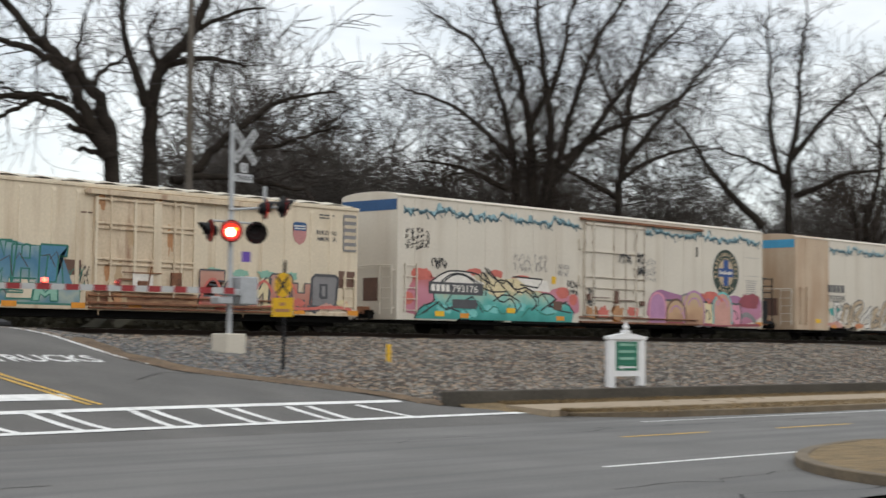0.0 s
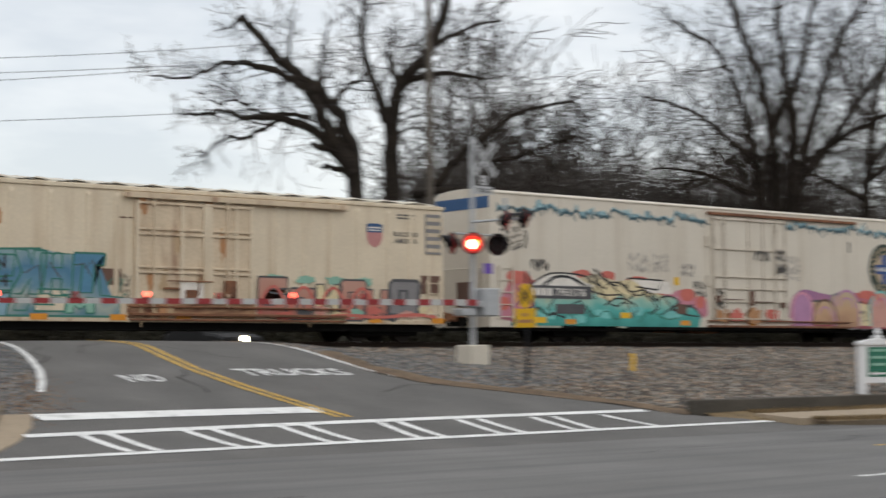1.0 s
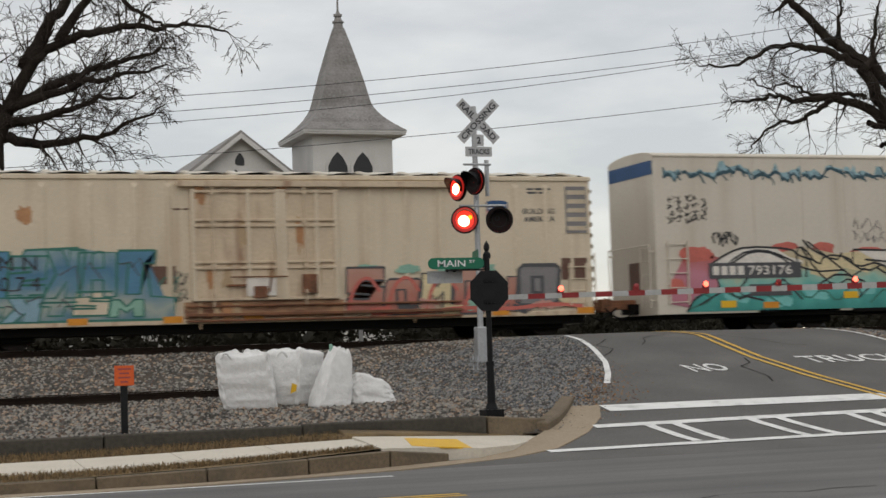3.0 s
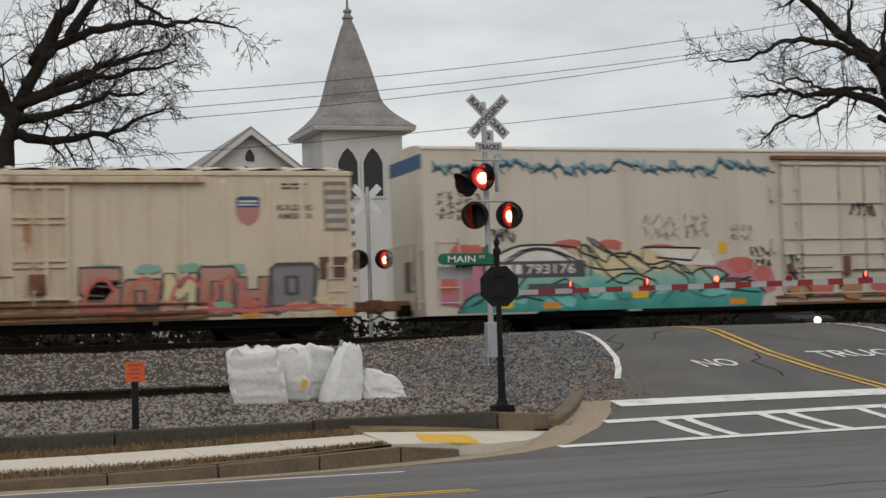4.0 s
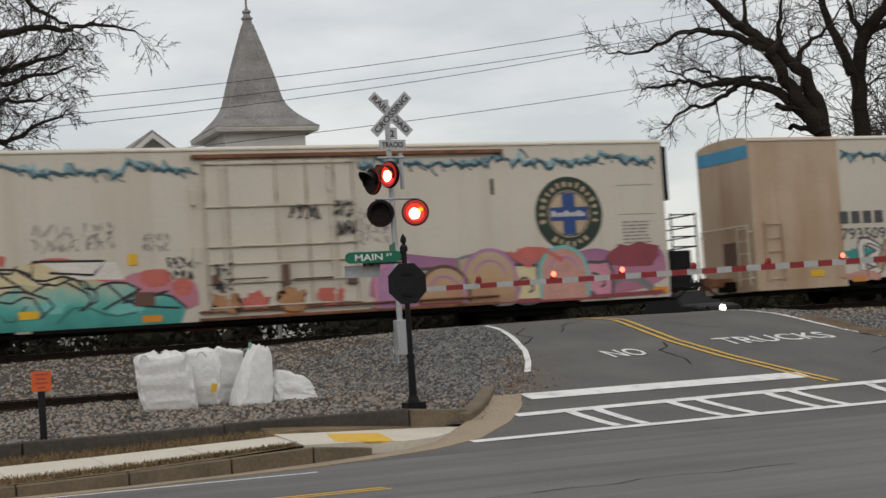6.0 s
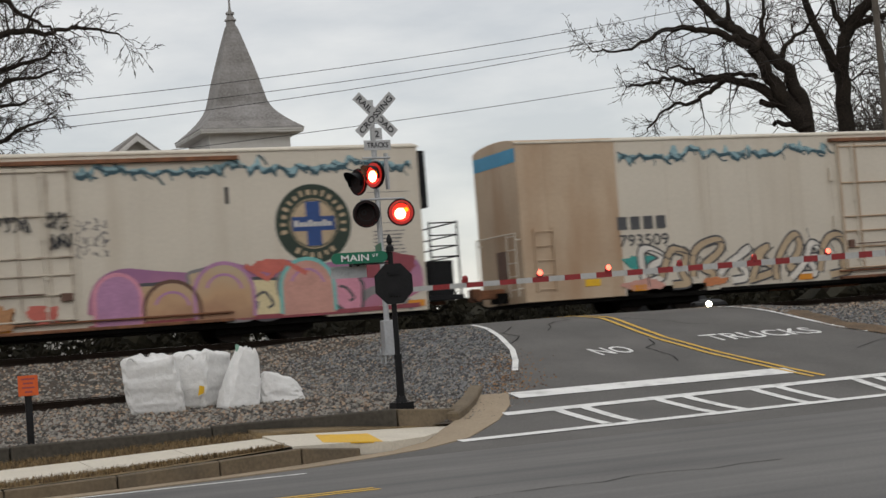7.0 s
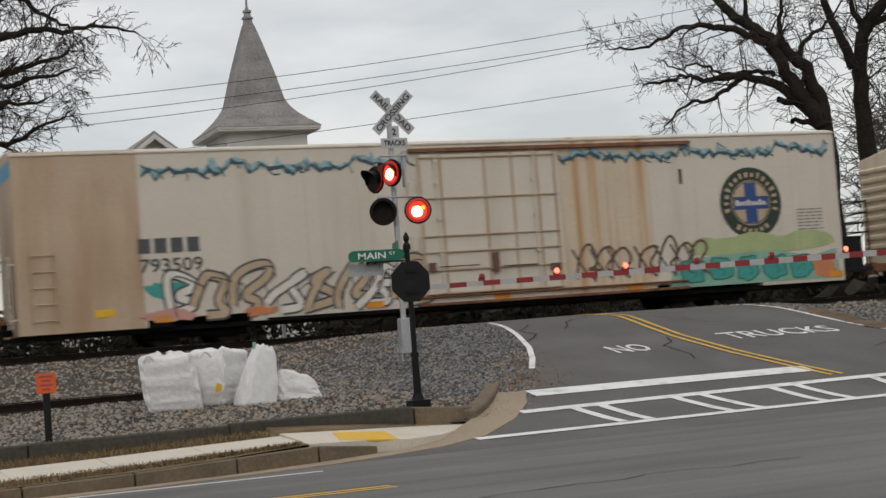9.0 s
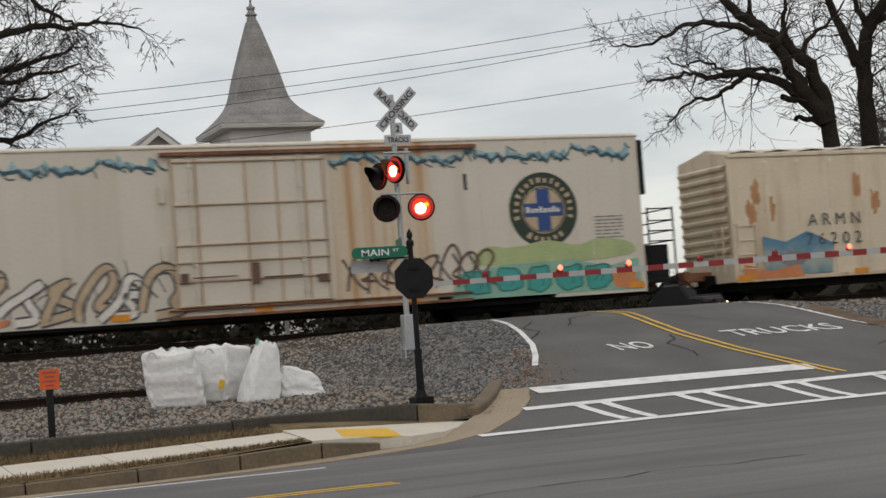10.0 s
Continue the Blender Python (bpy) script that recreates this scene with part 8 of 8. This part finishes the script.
shaped_tree("wide bare shade tree fanning out from several stems", 75.5, 63.0, -50, [
    ([(0.0, 0.0), (-0.0, 8.2), (-0.1, 13.5), (-0.7, 16.5), (-2.1, 19.8), (-2.6, 22.6)], 0.5, 0.12),
    ([(-0.4, 0.0), (-0.7, 8.3), (-1.3, 12.8), (-2.0, 15.8), (-3.2, 18.4), (-5.6, 20.0)], 0.42, 0.08),
    ([(0.4, 0.0), (0.7, 8.4), (1.2, 12.6), (0.7, 16.6), (0.3, 19.3), (0.2, 22.6)], 0.46, 0.12),
    ([(0.7, 0.0), (1.0, 8.7), (2.1, 13.6), (3.0, 16.6), (4.1, 19.4), (5.9, 21.7)], 0.42, 0.1),
    ([(1.2, 10.1), (3.7, 13.1), (6.0, 16.6), (9.1, 19.8)], 0.3, 0.07),
    ([(-1.1, 11.4), (-3.2, 13.5), (-5.5, 15.1), (-7.8, 15.8)], 0.22, 0.05),
    ([(1.9, 11.5), (4.9, 13.6), (8.3, 14.8), (10.5, 16.6)], 0.22, 0.05),
    ([(-1.3, 9.6), (-4.1, 11.0), (-6.8, 11.4)], 0.2, 0.05),
    ([(-0.1, 13.5), (1.8, 17.0), (2.0, 19.8), (3.2, 22.6)], 0.26, 0.08),
], 31, dense=2.0, size=1.7)
shaped_tree("bare tree with upright spreading limbs", 87.9, 66.0, -53, [
    ([(0.0, 0.0), (0.0, 9.2), (0.5, 13.8), (1.1, 17.9), (2.0, 21.0), (3.6, 23.6)], 0.42, 0.1),
    ([(0.4, 12.3), (2.6, 15.1), (4.6, 17.4), (7.6, 21.0)], 0.24, 0.06),
    ([(0.4, 11.5), (3.1, 13.3), (6.1, 13.8)], 0.2, 0.05),
    ([(0.6, 15.1), (-1.0, 17.7), (-1.5, 20.5)], 0.2, 0.06),
    ([(-0.0, 10.2), (-3.2, 12.0), (-5.5, 12.3)], 0.2, 0.05),
], 41, dense=2.0, size=1.7)
shaped_tree("tall bare tree with forked limbs", 99.9, 60.0, -59, [
    ([(0.0, 0.0), (0.0, 8.7), (-0.1, 13.3), (0.8, 16.7), (0.6, 19.4), (1.3, 23.2)], 0.46, 0.1),
    ([(-0.3, 11.4), (-1.3, 14.6), (-1.3, 19.5), (-1.6, 23.2)], 0.26, 0.07),
    ([(0.2, 13.5), (2.3, 16.4), (4.6, 18.5), (6.5, 19.8)], 0.26, 0.06),
    ([(0.3, 10.8), (3.9, 12.4), (6.5, 12.7)], 0.24, 0.06),
    ([(-1.8, 8.7), (-5.0, 11.9), (-6.6, 14.7), (-8.0, 16.3)], 0.34, 0.07),
    ([(-0.3, 12.2), (-2.9, 13.5), (-5.0, 14.1)], 0.18, 0.05),
], 47, dense=2.0, size=1.6)
shaped_tree("large bare tree with long drooping limbs and fine twigs", 3.9, 56.0, -4, [
    ([(-0.4, 0.0), (0.0, 6.3), (0.4, 8.5), (1.3, 10.4), (2.3, 11.2), (3.5, 11.6), (4.8, 11.8), (5.9, 11.7), (6.9, 11.9), (8.0, 11.6)], 0.5, 0.03),
    ([(1.2, 10.3), (2.2, 12.2), (3.1, 13.4), (3.7, 14.3)], 0.3, 0.08),
    ([(2.3, 11.2), (3.4, 13.0), (4.4, 12.8), (5.0, 12.2), (5.8, 11.8)], 0.2, 0.04),
    ([(0.6, 8.9), (2.2, 9.8), (3.5, 10.3), (4.5, 10.7), (6.0, 11.2)], 0.22, 0.04),
    ([(0.6, 8.9), (2.2, 9.4), (3.4, 9.8), (4.7, 10.0), (5.9, 10.3)], 0.2, 0.03),
    ([(0.5, 8.4), (2.2, 8.7), (3.4, 9.1), (4.6, 9.2)], 0.18, 0.04),
    ([(0.4, 7.9), (1.8, 7.7), (3.3, 7.9), (4.4, 8.3), (5.6, 8.9)], 0.2, 0.03),
    ([(0.4, 8.4), (-0.6, 10.8), (-1.1, 12.2)], 0.3, 0.1),
], 59, dense=1.9, size=0.8, droop=0.06)
tree("tall bare tree with forked limbs", 118.0, 64, 1.4, [(-8, 0, 10, 0.4), (16, 4, 9, 0.36)], 147, levels=4, kids=(5, 5, 4, 4), tip=0.02)
far_a = tree("slim bare tree standing far behind, greyed with painted haze", 74.0, 84, 1.5, [(0, 0, 8.0, 0.25), (12, 0, 7, 0.2), (-14, 0, 7, 0.2)], 71, "twig_hazed", "twig_hazed", levels=4, kids=(8, 6, 5, 5), tip=0.022)
far_b = tree("slim bare tree standing far behind, greyed with painted haze", 82.0, 90, 1.5, [(4, 0, 8.5, 0.25), (-10, 0, 7.5, 0.2)], 83, "twig_hazed", "twig_hazed", levels=4, kids=(8, 6, 5, 5), tip=0.022)
rt = random.Random(9)
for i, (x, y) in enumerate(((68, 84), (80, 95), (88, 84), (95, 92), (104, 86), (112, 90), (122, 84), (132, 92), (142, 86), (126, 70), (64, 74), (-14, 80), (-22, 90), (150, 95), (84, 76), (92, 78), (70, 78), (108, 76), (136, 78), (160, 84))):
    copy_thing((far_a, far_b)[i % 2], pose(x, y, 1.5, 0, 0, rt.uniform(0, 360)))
wood = Wood(5)
rw = random.Random(6)
for k in range(330):
    x, y = (rw.uniform(36, 260), rw.uniform(98, 150)) if k < 290 else (rw.uniform(-70, 2), rw.uniform(90, 130))
    if k < 290 and x / y < 0.82: x = y * rw.uniform(0.82, 1.6)
    h = rw.uniform(6, 11)
    base = Vector((x, y, 1.2))
    wood.limb([base, base + Vector((rw.uniform(-.4, .4), 0, h * 0.5)), base + Vector((rw.uniform(-.8, .8), 0, h))], [0.14, 0.09, 0.03], 4)
    for b in range(26):
        u = rw.uniform(0.1, 1) * h
        p0 = base + Vector((0, 0, u))
        d0 = Vector((rw.gauss(0, 1), rw.gauss(0, 1), rw.uniform(0.2, 1.4))).normalized()
        l0 = rw.uniform(1.0, 3.0)
        wood.limb([p0, p0 + d0 * l0 * 0.5, p0 + d0 * l0 + Vector((0, 0, 0.4))], [0.05, 0.035, 0.02], 3)
tagged(new("far_wood", wood.mesh("far_wood", "twig_hazed")), "leafless wood far behind the railway, haze put into its grey", "wood", kind="stuff")


# ---- movement ----
RUN = [(0.0, 42.72), (0.5, 39.18), (1.0, 35.62), (1.5, 32.03), (2.0, 28.42), (2.5, 24.8), (4.0, 13.95), (4.5, 10.3), (5.0, 6.72), (5.5, 3.15), (6.0, -0.45),
       (7.5, -11.35), (8.0, -15.0), (8.5, -18.6), (9.0, -22.2), (9.5, -25.7), (10.0, -29.2)]   # seconds, metres along the track


def run_at(t):
    return float(np.interp(t, [a for a, b in RUN], [b for a, b in RUN]))


def motions():
    spins = [i * 10.0 / 132 for i in range(133)]
    for (car, wheels, length), offset in cars:
        walk(car, [(t, pose(x + offset, 42.0, RAIL_TOP)) for t, x in RUN])
        for ws, xa, yc in wheels:
            walk(ws, [(t, pose(xa, yc, 0.46, 0, math.degrees((run_at(t) - run_at(0)) / 0.46), 0)) for t in spins])

    # the flashers change sides every 0.54 s: each lens turns over
    beats = [0.24 + 0.54 * k for k in range(-1, 20)]
    for lens, second in lenses:
        rows = []
        at = lambda a: pose(0, -0.035, 0, 0, 0, a)
        angle = 180 if second else 0
        rows.append((0.0, at(angle)))
        for t in beats:
            if not 0.1 < t < 9.97:
                continue
            for k in range(4):
                rows.append((t + (k - 2) / 30, at(angle + 60 * k)))
            angle += 180
        rows.append((10.04, at(angle)))
        walk(lens, rows)


motions()
